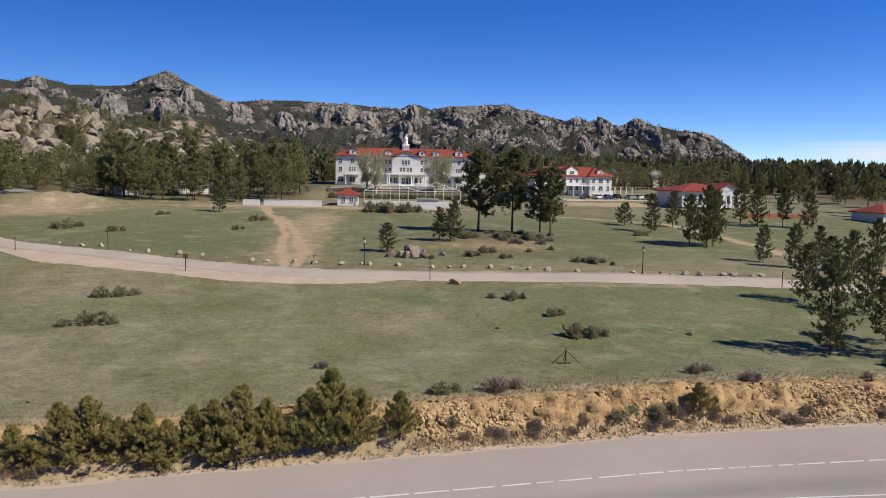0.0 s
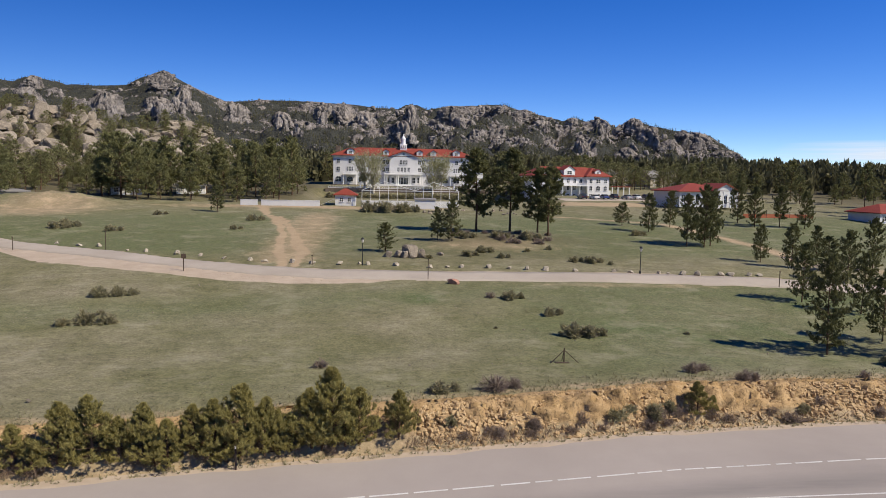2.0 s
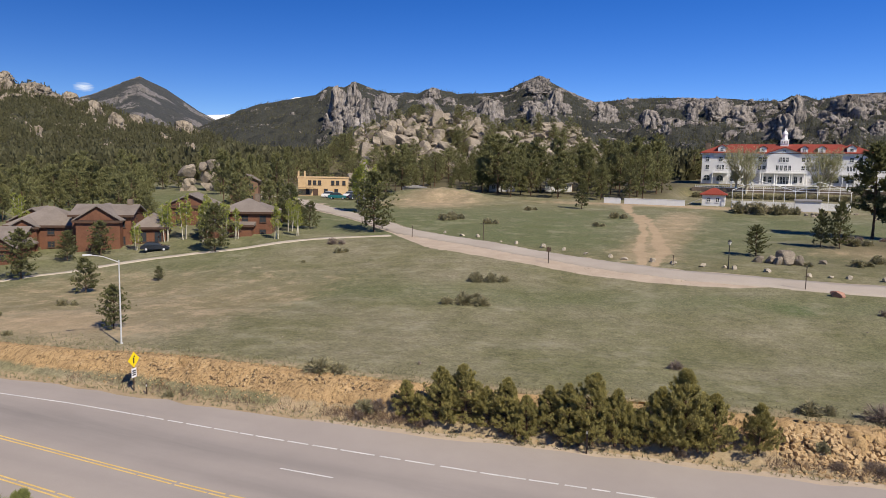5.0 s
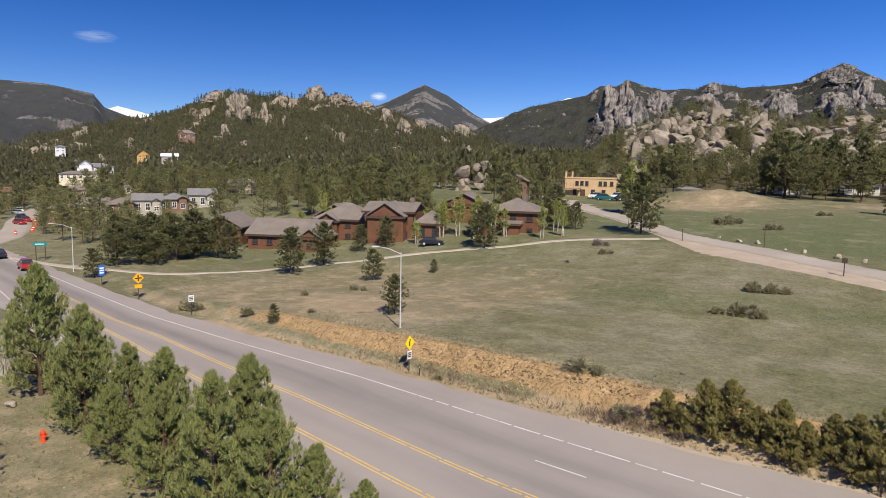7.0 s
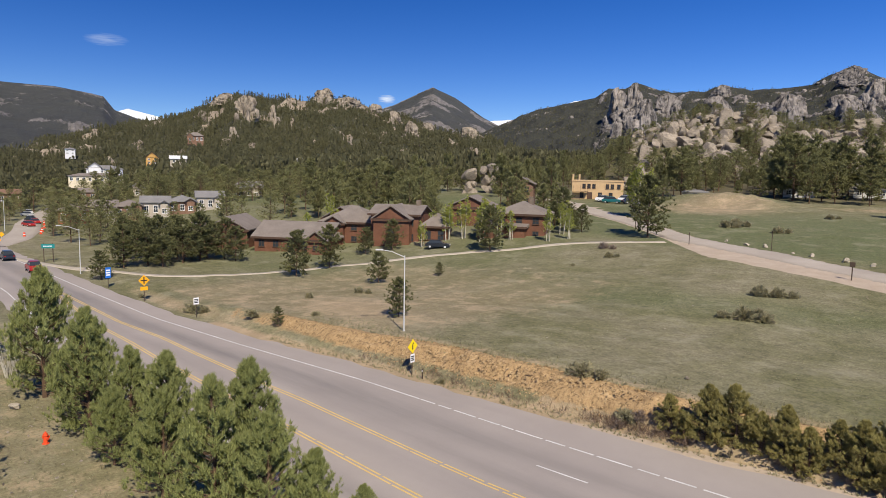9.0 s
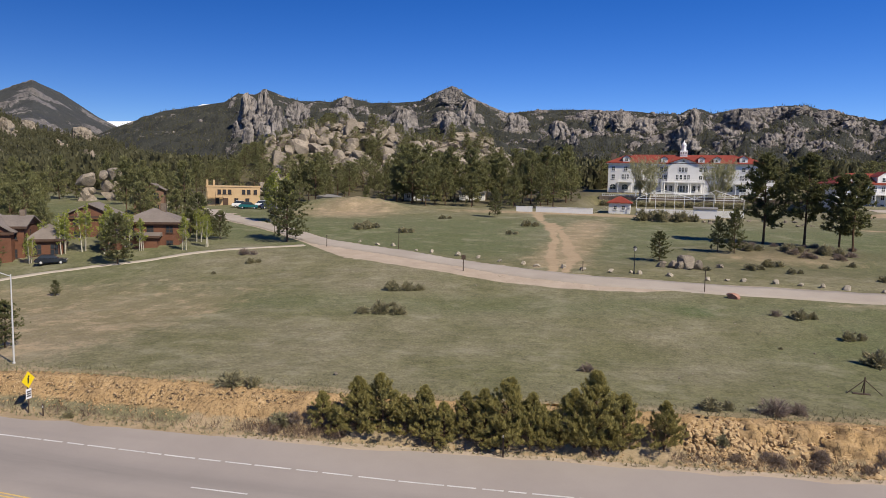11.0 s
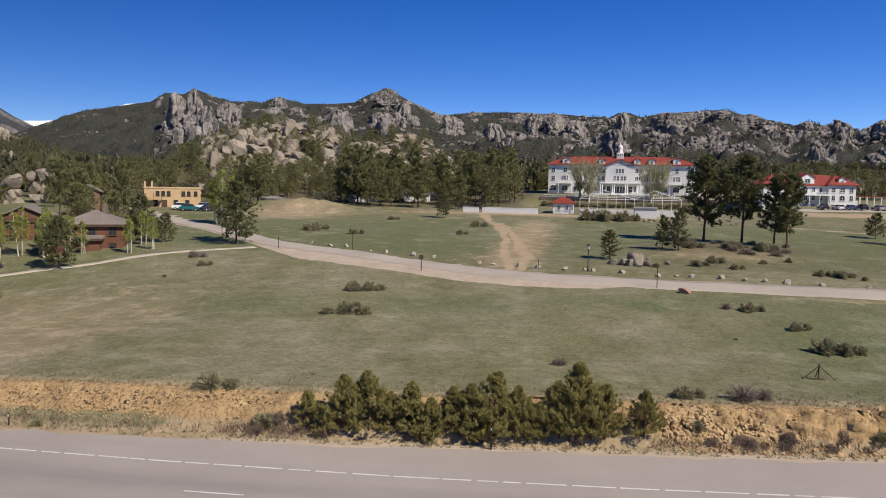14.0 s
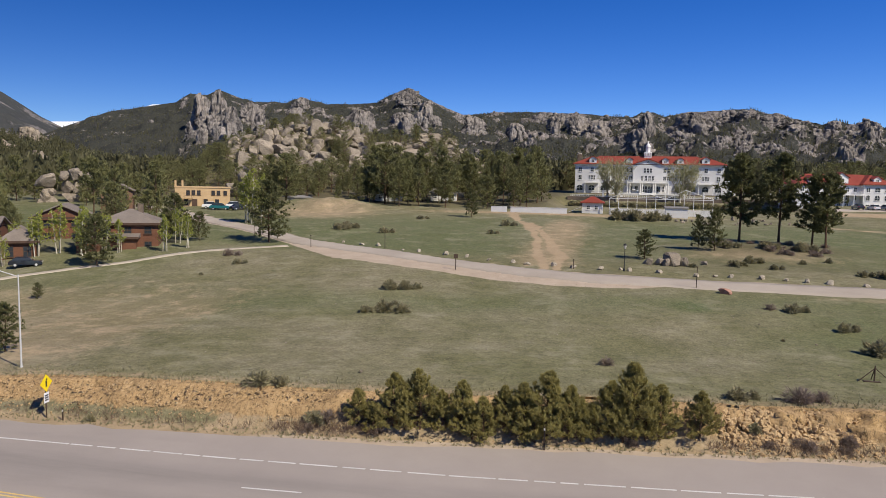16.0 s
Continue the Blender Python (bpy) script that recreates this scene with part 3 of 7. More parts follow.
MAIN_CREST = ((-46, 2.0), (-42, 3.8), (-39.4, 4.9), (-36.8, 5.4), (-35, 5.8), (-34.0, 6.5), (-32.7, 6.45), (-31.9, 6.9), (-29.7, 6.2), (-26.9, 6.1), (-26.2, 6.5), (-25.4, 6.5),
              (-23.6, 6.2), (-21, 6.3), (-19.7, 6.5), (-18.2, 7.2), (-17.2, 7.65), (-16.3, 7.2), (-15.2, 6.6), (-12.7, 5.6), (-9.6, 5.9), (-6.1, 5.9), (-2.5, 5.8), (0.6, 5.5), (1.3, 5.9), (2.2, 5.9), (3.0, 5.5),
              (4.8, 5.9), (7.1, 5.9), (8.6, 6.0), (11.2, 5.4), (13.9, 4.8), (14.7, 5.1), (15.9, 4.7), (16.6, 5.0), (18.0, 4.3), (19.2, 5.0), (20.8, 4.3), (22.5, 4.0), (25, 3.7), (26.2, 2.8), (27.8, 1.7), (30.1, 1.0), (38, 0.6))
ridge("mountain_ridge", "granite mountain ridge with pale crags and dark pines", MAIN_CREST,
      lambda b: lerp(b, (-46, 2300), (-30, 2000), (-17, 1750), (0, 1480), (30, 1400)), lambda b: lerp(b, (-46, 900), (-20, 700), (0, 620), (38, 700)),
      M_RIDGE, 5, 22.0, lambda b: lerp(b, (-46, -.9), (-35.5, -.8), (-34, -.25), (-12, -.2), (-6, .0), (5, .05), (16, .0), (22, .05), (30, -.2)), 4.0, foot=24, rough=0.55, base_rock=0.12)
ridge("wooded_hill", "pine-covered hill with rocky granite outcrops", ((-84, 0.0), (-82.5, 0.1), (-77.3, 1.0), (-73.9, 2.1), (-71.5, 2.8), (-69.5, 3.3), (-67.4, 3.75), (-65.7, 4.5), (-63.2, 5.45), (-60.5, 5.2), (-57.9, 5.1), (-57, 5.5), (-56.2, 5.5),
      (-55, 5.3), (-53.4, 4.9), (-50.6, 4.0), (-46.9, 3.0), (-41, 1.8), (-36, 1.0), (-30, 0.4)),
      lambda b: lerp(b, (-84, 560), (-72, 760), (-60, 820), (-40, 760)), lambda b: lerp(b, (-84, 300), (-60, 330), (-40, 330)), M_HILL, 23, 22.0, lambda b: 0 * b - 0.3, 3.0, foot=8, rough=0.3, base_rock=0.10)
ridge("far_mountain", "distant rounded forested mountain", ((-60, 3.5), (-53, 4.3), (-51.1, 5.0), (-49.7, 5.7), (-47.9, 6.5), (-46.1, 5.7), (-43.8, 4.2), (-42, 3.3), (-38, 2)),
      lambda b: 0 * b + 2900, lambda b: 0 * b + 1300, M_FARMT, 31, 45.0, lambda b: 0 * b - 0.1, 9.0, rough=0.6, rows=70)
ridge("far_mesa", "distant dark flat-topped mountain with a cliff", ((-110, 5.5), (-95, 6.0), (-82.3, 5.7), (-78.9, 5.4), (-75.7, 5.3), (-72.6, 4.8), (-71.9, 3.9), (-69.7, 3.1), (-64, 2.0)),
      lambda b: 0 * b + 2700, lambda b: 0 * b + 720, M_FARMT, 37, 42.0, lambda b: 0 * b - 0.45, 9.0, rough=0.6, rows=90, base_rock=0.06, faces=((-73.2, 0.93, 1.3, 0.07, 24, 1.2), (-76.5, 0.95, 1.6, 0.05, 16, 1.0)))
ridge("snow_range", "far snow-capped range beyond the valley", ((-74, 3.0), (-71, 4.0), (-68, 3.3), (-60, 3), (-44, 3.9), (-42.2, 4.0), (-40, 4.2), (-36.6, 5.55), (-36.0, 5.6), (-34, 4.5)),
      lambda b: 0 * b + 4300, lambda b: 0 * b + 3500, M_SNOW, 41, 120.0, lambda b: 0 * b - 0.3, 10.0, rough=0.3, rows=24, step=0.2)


def crag_shapes(n, q, sub=2):
    """Corners of n split granite blocks, each about one metre in radius, and the faces of one."""
    bm = bmesh.new()
    bmesh.ops.create_icosphere(bm, subdivisions=sub, radius=1)
    p = np.array([v.co for v in bm.verts])
    faces = np.array([[v.index for v in f.verts] for f in bm.faces])
    bm.free()
    p = p / (np.abs(p) ** 5.0).sum(1, keepdims=True) ** (1 / 5.0)
    a = np.arctan2(p[:, 1], p[:, 0])[None, :]
    flute = sum(w * np.abs(np.sin(a * f + q.uniform(0, 6.28, (n, 1)))) for f, w in ((1.5, .16), (3.5, .12), (6.0, .06)))
    V = p[None] * (1.08 - flute)[..., None]
    for k in range(9):                                   # joints, most of them upright
        nrm = q.normal(0, 1, (n, 3)) * [1, 1, (0.3, 1.2)[k % 3 == 0]]
        nrm /= np.linalg.norm(nrm, axis=1)[:, None]
        over = np.maximum((V * nrm[:, None, :]).sum(2) - q.uniform(0.38, 0.72, (n, 1)), 0)
        V = V - nrm[:, None, :] * over[..., None] * 0.96
    V = V + q.normal(0, 0.02, V.shape)
    return V, faces


def rock_mass(q, around, up, columns):
    """Corners of one standing mass of jointed granite in a unit box, z from 0 to 1."""
    a, v = np.meshgrid(np.linspace(0, 2 * math.pi, around, endpoint=False), np.concatenate([np.linspace(0, 0.9, up - 3), (0.96, 0.99, 1.0)]))
    r = np.sqrt(np.maximum(1 - v ** q.uniform(3.0, 8.0), 0.0004)) * (1 - 0.18 * v)
    p = np.stack([r * np.cos(a), r * np.sin(a), v], -1)
    for k in range(7):                                   # great joint faces
        w = q.uniform(0, 6.28)
        nrm = np.array([math.cos(w), math.sin(w), q.uniform(0.0, 0.3) if k else 0.8])
        nrm /= np.linalg.norm(nrm)
        over = np.maximum(p @ nrm - q.uniform(0.56, 0.92), 0)
        p = p - nrm * over[..., None] * 0.95
    seed = q.randint(1, 900)
    f1, f2, rid = cells(a * columns / 6.283 + 0.35 * fbm(a * 2, v * 3, seed, 2), v * 1.9 + a * 0.2, seed)
    g1, g2, gid = cells(a * columns / 2.6, v * 5.0, seed + 1)
    relief = np.clip((f2 - f1) * 2.2, 0, 1) * (0.35 + 0.65 * rid) + 0.35 * np.clip((g2 - g1) * 2.0, 0, 1) * (0.3 + gid)
    p[..., :2] *= (1 + 0.44 * (relief - 0.6))[..., None]
    p[..., 2] *= 1 + 0.16 * (relief - 0.6) * smooth(v, 0.3, 0.9)
    return p + q.normal(0, 0.012, p.shape)


def crags(name, label, host, groups, loose, sizes, mat, seed, columns=13):
    """Granite masses standing in a mountain side. Each group: bearing, height of view, half width, half height, all in degrees."""
    X, Y, Z, rock, S = RIDGES[host]
    q = np.random.RandomState(seed)
    bearing = np.degrees(np.arctan2(X[0], Y[0]))
    E = np.where(S <= 1, np.degrees(np.arctan2(Z - 16.8, np.hypot(X, Y))), 99)
    V, F, count = [], [], 0

    def mass(b, low, wide, tall, deep, around, up, cols):
        nonlocal count
        j = np.abs(bearing - b).argmin()
        i = np.abs(E[:, j] - low).argmin()
        d = math.hypot(X[i, j], Y[i, j]) * math.radians(1)
        p = rock_mass(q, around, up, cols)
        rows, ring = p.shape[:2]
        x, y, z = p[..., 0] * wide * d, p[..., 1] * deep * d, p[..., 2] * tall * d * 1.12 - 0.12 * tall * d
        t = math.radians(-b) + q.uniform(-.4, .4)
        V.append(np.stack([X[i, j] + x * math.cos(t) - y * math.sin(t), Y[i, j] + x * math.sin(t) + y * math.cos(t), Z[i, j] + z], -1).reshape(-1, 3))
        k = np.arange(rows * ring).reshape(rows, ring)
        nxt = np.roll(k, -1, 1)
        quads = np.stack([k[:-1], nxt[:-1], nxt[1:], k[1:]], -1).reshape(-1, 4)
        F.append(np.concatenate([quads[:, (0, 1, 2)], quads[:, (0, 2, 3)]]) + count)
        count += rows * ring

    for b, e, wb, he in groups:
        mass(b, e - he, wb * 0.95, 2 * he, wb * 0.6, 72, 28, columns)
        for k in range(int(4 + 2 * wb / max(he, 0.3))):
            u = q.uniform(-1, 1)
            size = q.uniform(0.25, 0.5)
            mass(b + u * wb * 0.95, e - he * q.uniform(0.9, 1.35), max(wb, he) * size * 0.85, 2 * he * (1 - 0.7 * u * u) * q.uniform(0.35, 0.8), he * size, 34, 14, 5)
    if loose:
        mask = np.argwhere((rock > 0.27) & (S < 0.97) & (S > 0.25))
        pick = mask[q.randint(0, len(mask), loose)]
        C, faces = crag_shapes(loose, q)
        w = q.uniform(*sizes, loose) * (0.6 + 0.7 * q.uniform(0, 1, loose) ** 3)
        size = w[:, None] * np.stack([q.uniform(.9, 1.5, loose), q.uniform(.7, 1.1, loose), q.uniform(.6, 1.3, loose)], -1)
        C = C * size[:, None, :] + np.stack([A[pick[:, 0], pick[:, 1]] for A in (X, Y, Z)], -1)[:, None, :]
        F.append((faces[None] + (np.arange(loose) * C.shape[1])[:, None, None]).reshape(-1, 3) + count)
        V.append(C.reshape(-1, 3))
    V, F = np.concatenate(V), np.concatenate(F)
    me = bpy.data.meshes.new(name)
    me.vertices.add(len(V))
    me.vertices.foreach_set("co", V.astype(np.float32).ravel())
    me.loops.add(len(F) * 3)
    me.loops.foreach_set("vertex_index", F.astype(np.int32).ravel())
    me.polygons.add(len(F))
    me.polygons.foreach_set("loop_start", np.arange(0, len(F) * 3, 3, dtype=np.int32))
    me.update(calc_edges=True)
    me.materials.append(mat)
    return tagged(new(name, me), label, "rocks", kind="stuff")


def crag_material(name, dark, light, scale):
    m = material(name, light, 0.9)
    k = Nodes(m)
    stain = k.noise(0.05 * scale, 5, 0.7)
    cracks = k.noise(0.16 * scale, 6, 0.75, squeeze=(1, 1, 0.28))
    c = k.ramp(k.mix(0.65, stain, cracks), (0.43, dark), (0.50, tuple(0.4 * a + 0.6 * b for a, b in zip(dark, light))), (0.61, light))
    k.colour(k.mix(k.maths('MULTIPLY', k.island(), 0.35), c, dark))
    k.bump(k.mix(0.5, cracks, k.noise(0.6 * scale, 4, 0.7)), 1.0, 3.0 / scale)
    return m


M_CRAG = crag_material("pale granite crag", (0.072, 0.068, 0.067), (0.43, 0.385, 0.345), 1.0)
M_OUTCROP = crag_material("tan granite outcrop", (0.115, 0.096, 0.074), (0.44, 0.375, 0.29), 2.0)
WEST_CRAGS = ((-33.2, 5.0, 1.3, 1.35), (-31.8, 5.2, 1.1, 1.5), (-32.3, 4.0, 1.9, 0.9), (-31.0, 4.4, 1.0, 1.1), (-29.5, 5.1, 1.3, 0.9), (-31.7, 3.35, 0.9, 0.45), (-30.7, 3.2, 1.1, 0.45), (-25.7, 6.2, 0.85, 0.4), (-25.5, 4.7, 1.9, 1.1),
              (-21.1, 4.8, 1.9, 1.0), (-17.2, 7.0, 1.1, 0.55), (-16.0, 5.8, 1.25, 0.9), (-17.6, 5.1, 1.4, 0.65), (-12.0, 4.8, 1.15, 0.65), (-8.6, 4.4, 0.9, 0.6), (-7.3, 3.8, 0.7, 0.5), (-5.3, 5.05, 1.15, 0.6), (-3.6, 5.0, 1.3, 0.65), (-2.0, 4.8, 1.0, 0.55))
EAST_CRAGS = ((1.7, 5.0, 0.9, 0.9), (0.9, 3.8, 1.2, 0.8), (4.8, 5.0, 1.55, 0.8), (8.7, 5.5, 1.55, 0.42), (10.7, 5.2, 1.15, 0.4), (12.2, 4.4, 1.0, 0.45), (14.6, 4.7, 0.6, 0.3), (16.8, 4.3, 1.05, 0.6),
              (19.5, 4.4, 1.0, 0.55), (20.6, 3.5, 1.4, 0.8), (15.4, 2.4, 1.0, 0.8), (19.1, 2.1, 1.55, 0.65), (23.6, 3.3, 1.85, 0.55), (26.2, 2.1, 1.4, 0.45), (3.0, 3.6, 0.7, 0.4), (6.8, 3.6, 0.8, 0.4), (8.8, 3.0, 0.6, 0.4))
HILL_CRAGS = ((-62.7, 4.5, 1.2, 1.0), (-64.1, 5.1, 1.3, 0.45), (-56.6, 5.6, 1.15, 0.62), (-54.8, 5.1, 1.4, 0.45), (-51.0, 4.1, 0.65, 0.5), (-49.8, 3.15, 1.1, 0.7), (-48.2, 3.4, 0.9, 0.4), (-52.7, 4.7, 0.9, 0.4),
              (-65.9, 3.8, 0.45, 0.35), (-64.2, 1.8, 0.55, 0.28), (-62.2, 1.55, 0.55, 0.28), (-60.6, 4.2, 0.4, 0.6), (-63.6, 2.5, 0.4, 0.5), (-59.1, 3.2, 0.25, 0.35), (-45.0, 3.0, 1.15, 0.5))
crags("west_crags", "pale split granite crags on the high ridge", "mountain_ridge", WEST_CRAGS, 0, (3, 9), M_CRAG, 61)
crags("east_crags", "granite crags scattered between the pines of the ridge", "mountain_ridge", EAST_CRAGS, 1300, (2.0, 6.5), M_CRAG, 62)
crags("hill_crags", "tan granite outcrops between the pines of the hill", "wooded_hill", [(b, e, 0.85 * w, 0.85 * h) for b, e, w, h in HILL_CRAGS], 120, (1.5, 4), M_OUTCROP, 63)


# ---------------------------------------------------------------- plants
M_NEEDLE = leafy("pine needles", (0.118, 0.142, 0.050), (0.36, 0.38, 0.14), vary=0.22)
M_NEEDLE_VERGE = leafy("yellowish pine needles", (0.165, 0.150, 0.054), (0.42, 0.37, 0.135), vary=0.22)
M_NEEDLE_MID = leafy("olive pine needles", (0.112, 0.118, 0.052), (0.275, 0.268, 0.114))
M_NEEDLE_OLD = leafy("dark pine needles", (0.086, 0.092, 0.041), (0.205, 0.205, 0.088))
M_NEEDLE_FAR = leafy("distant needles", (0.085, 0.086, 0.045), (0.160, 0.150, 0.076))
M_BARK = worn("pine bark", (0.055, 0.035, 0.022), (0.17, 0.105, 0.065), 2.0, 0.95, 14, 0.8, depth=0.04)
M_ASPEN_BARK = worn("aspen bark", (0.30, 0.27, 0.21), (0.62, 0.58, 0.48), 3.0, 0.85, 20, 0.3)
M_ASPEN = leafy("young aspen leaves", (0.21, 0.24, 0.045), (0.45, 0.47, 0.115))
M_BUD = leafy("pale budding twigs", (0.22, 0.22, 0.10), (0.42, 0.41, 0.24))
M_SAGE = leafy("olive sagebrush", (0.19, 0.182, 0.105), (0.41, 0.37, 0.225))
M_TWIG = leafy("bare grey twigs", (0.16, 0.122, 0.096), (0.35, 0.285, 0.235))
M_SCRUB = leafy("brown scrub twigs", (0.10, 0.068, 0.048), (0.23, 0.165, 0.12))
M_STRAW = leafy("dry grass", (0.20, 0.19, 0.105), (0.36, 0.33, 0.20))


def blades(centres, ways, n, length, width, spread, r, name, mat):
    """Tufts of thin blades: at each centre n blades about its way."""
    c = np.repeat(np.asarray(centres, float), n, 0)
    w = np.repeat(np.asarray(ways, float), n, 0)
    k = len(c)
    d = w + r.normal(0, spread, (k, 3))
    d /= np.linalg.norm(d, axis=1)[:, None] + 1e-9
    s = np.cross(d, r.normal(0, 1, (k, 3)))
    s /= np.linalg.norm(s, axis=1)[:, None] + 1e-9
    ln = length * r.uniform(0.65, 1.2, (k, 1))
    base = c + r.normal(0, length * 0.12, (k, 3))
    v = np.stack([base + s * width * 0.6, base + d * ln, base - s * width * 0.6], 1).reshape(-1, 3)
    me = bpy.data.meshes.new(name)
    me.vertices.add(k * 3)
    me.vertices.foreach_set("co", v.astype(np.float32).ravel())
    me.loops.add(k * 3)
    me.loops.foreach_set("vertex_index", np.arange(k * 3, dtype=np.int32))
    me.polygons.add(k)
    me.polygons.foreach_set("loop_start", np.arange(0, k * 3, 3, dtype=np.int32))
    me.update(calc_edges=True)
    me.materials.append(mat)
    return me


def pine_meshes(seed, h, young, limbs, tufts, per, length, width, bare, wide, needles):
    """Trunk with limbs, and crown of needle tufts, of one pine of height h."""
    r = np.random.RandomState(seed)
    bm = bmesh.new()
    lean = r.uniform(-0.02, 0.02, 2) * h
    spine = lambda z: Vector((lean[0] * (z / h) ** 2 + 0.012 * h * math.sin(z * 5 / h + seed), lean[1] * (z / h) ** 2, z))
    r0 = 0.010 * h + 0.04
    tube(bm, [spine(h * f) - Vector((0, 0, 0.3 if f == 0 else 0)) for f in (0, .08, .3, .55, .8, 1)], [r0 * 1.3, r0, r0 * .8, r0 * .55, r0 * .28, 0.015], 7)
    centres, ways = [], []
    for k in range(limbs):
        u = (k + r.uniform(0, 1)) / limbs
        u = u ** (0.85 if young else 1.0)
        z = h * (bare + (0.98 - bare) * u)
        if young:
            prof = (1 - u) ** 0.85 * (0.78 + 0.22 * min(u * 4, 1)) + 0.05
        else:
            prof = (1 - u) ** 0.55 * (0.55 + 0.45 * min(u * 3.2, 1)) + 0.07
        ln = wide * h * prof * (r.uniform(0.55, 1.12) if young else r.uniform(0.45, 1.3))
        a = r.uniform(0, 2 * math.pi)
        rise = r.uniform(0.15, 0.55) * min(1, 0.1 + 2.5 * u) if young else r.uniform(-0.3, 0.3)
        out = np.array([math.cos(a), math.sin(a), rise + 0.5 * u])
        out /= np.linalg.norm(out)
        p0 = np.array(spine(z))
        bend = np.array([0, 0, 0.22 * ln])
        if ln > 0.3:
            tube(bm, [p0, p0 + out * ln * .5, p0 + out * ln * .9 + bend * .7], [max(0.008 * ln + 0.01, 0.012), 0.006 * ln + 0.008, 0.006], 3, False)
        for q in range(tufts):
            f = r.uniform(0.30, 1.0) ** 0.75
            side = np.cross(out, [0, 0, 1.0])
            p = p0 + out * ln * f + bend * f * f + side * r.normal(0, 0.17) * ln * f + np.array([0, 0, r.normal(0, 0.05) * ln])
            centres.append(p)
            way = out * (0.35 if young else 0.6) + np.array([0, 0, 0.85 if young else 0.55]) + side * r.normal(0, 0.35)
            ways.append(way / np.linalg.norm(way))
        for q in range(4 if young else 0):
            tip = p0 + out * ln * r.uniform(0.8, 1.0) + bend * .7
            centres.append(tip + np.array([0, 0, 0.05 * q * (0.5 + ln)]))
            ways.append((r.normal(0, .08), r.normal(0, .08), 1))
    for q in range(14 if young else 6):
        centres.append(np.array(spine(h * r.uniform(0.92, 1.0))))
        ways.append((0, 0, 1))
    crown = blades(centres, ways, per, length, width, 0.42 if young else 0.7, r, "crown", needles)
    return bm, crown


class Plants:
    """A kind of plant in several shapes: the first of each shape is built, the others are copies."""

    def __init__(self, name, label, category, group, make, shapes):
        self.name, self.label, self.category, self.group, self.make = name, label, category, group, make
        self.first, self.shapes = {}, shapes

    def put(self, shape, x, y, height, z=None, turn=0.0, wide=1.0, label=""):
        shape %= self.shapes
        m = pose(x, y, (at(x, y) if z is None else z) - 0.05, 0, 0, turn) @ Matrix.Diagonal((height * wide, height * wide, height, 1))
        if shape in self.first:
            ob = copy_thing(self.first[shape], Matrix.Identity(4))
            ob.matrix_basis = m
        else:
            ob = thing(self.name, self.label, self.category, m, self.group)
            self.make(shape, ob)
            self.first[shape] = ob
        if label:
            tagged(ob, label)
        return ob


def unit(bm_or_mesh, h):
    """Scales a mesh of height h to one metre."""
    if isinstance(bm_or_mesh, bmesh.types.BMesh):
        bmesh.ops.scale(bm_or_mesh, vec=(1 / h,) * 3, verts=bm_or_mesh.verts)
    else:
        bm_or_mesh.transform(Matrix.Diagonal((1 / h,) * 3 + (1,)))
    return bm_or_mesh


def make_young(shape, ob):
    h = 5.0
    trunk, crown = pine_meshes(100 + shape, h, True, 150, 12, 15, 0.20, 0.024, 0.01, 0.42, M_NEEDLE)
    part("trunk", unit(trunk, h), M_BARK, ob)
    share("crown", unit(crown, h), ob, Matrix.Identity(4))


def make_verge(shape, ob):
    h = 4.0
    trunk, crown = pine_meshes(140 + shape, h, True, 105, 12, 14, 0.21, 0.028, 0.02, 0.44, M_NEEDLE_VERGE)
    part("trunk", unit(trunk, h), M_BARK, ob)
    share("crown", unit(crown, h), ob, Matrix.Identity(4))


def make_stand(shape, ob):
    make_old(shape, ob, 80, 6, 0.62, 0.16, M_NEEDLE_MID)


def make_old(shape, ob, limbs=112, per=10, long=0.48, thin=0.15, needles=None):
    h = 12.0
    trunk, crown = pine_meshes(200 + shape, h, False, limbs, 9, per, long, thin, (0.08, 0.22, 0.14, 0.28, 0.10, 0.2)[shape], (0.36, 0.28, 0.34, 0.29, 0.40, 0.31)[shape], needles or M_NEEDLE_OLD)
    part("trunk", unit(trunk, h), M_BARK, ob)
    share("crown", unit(crown, h), ob, Matrix.Identity(4))


def make_aspen(shape, ob):
    r = np.random.RandomState(300 + shape)
    h = 8.0
    bm = bmesh.new()
    centres, ways = [], []
    for s in range(3):
        a = r.uniform(0, 6.28)
        foot = np.array([0.45 * math.cos(a) * s, 0.45 * math.sin(a) * s, 0])
        top = foot + np.array([r.normal(0, .5), r.normal(0, .5), h * r.uniform(.8, 1)])
        tube(bm, [foot - [0, 0, .2], foot * .5 + top * .5, top], [0.10, 0.07, 0.015], 6)
        for k in range(26):
            f = r.uniform(0.22, 1)
            p = foot * (1 - f) + top * f
            a = r.uniform(0, 6.28)
            w = np.array([math.cos(a), math.sin(a), 0.9])
            ln = 0.19 * h * (1.1 - f) * r.uniform(.5, 1.2) + .2
            tube(bm, [p, p + w * ln], [0.02, 0.006], 3, False)
            for q in range(7):
                centres.append(p + w * ln * r.uniform(.3, 1.1) + r.normal(0, .16, 3))
                ways.append((0, 0, 1))
    part("trunk", unit(bm, h), M_ASPEN_BARK, ob)
    share("crown", unit(blades(centres, ways, 12, 0.18, 0.10, 1.2, r, "crown", M_ASPEN), h), ob, Matrix.Identity(4))


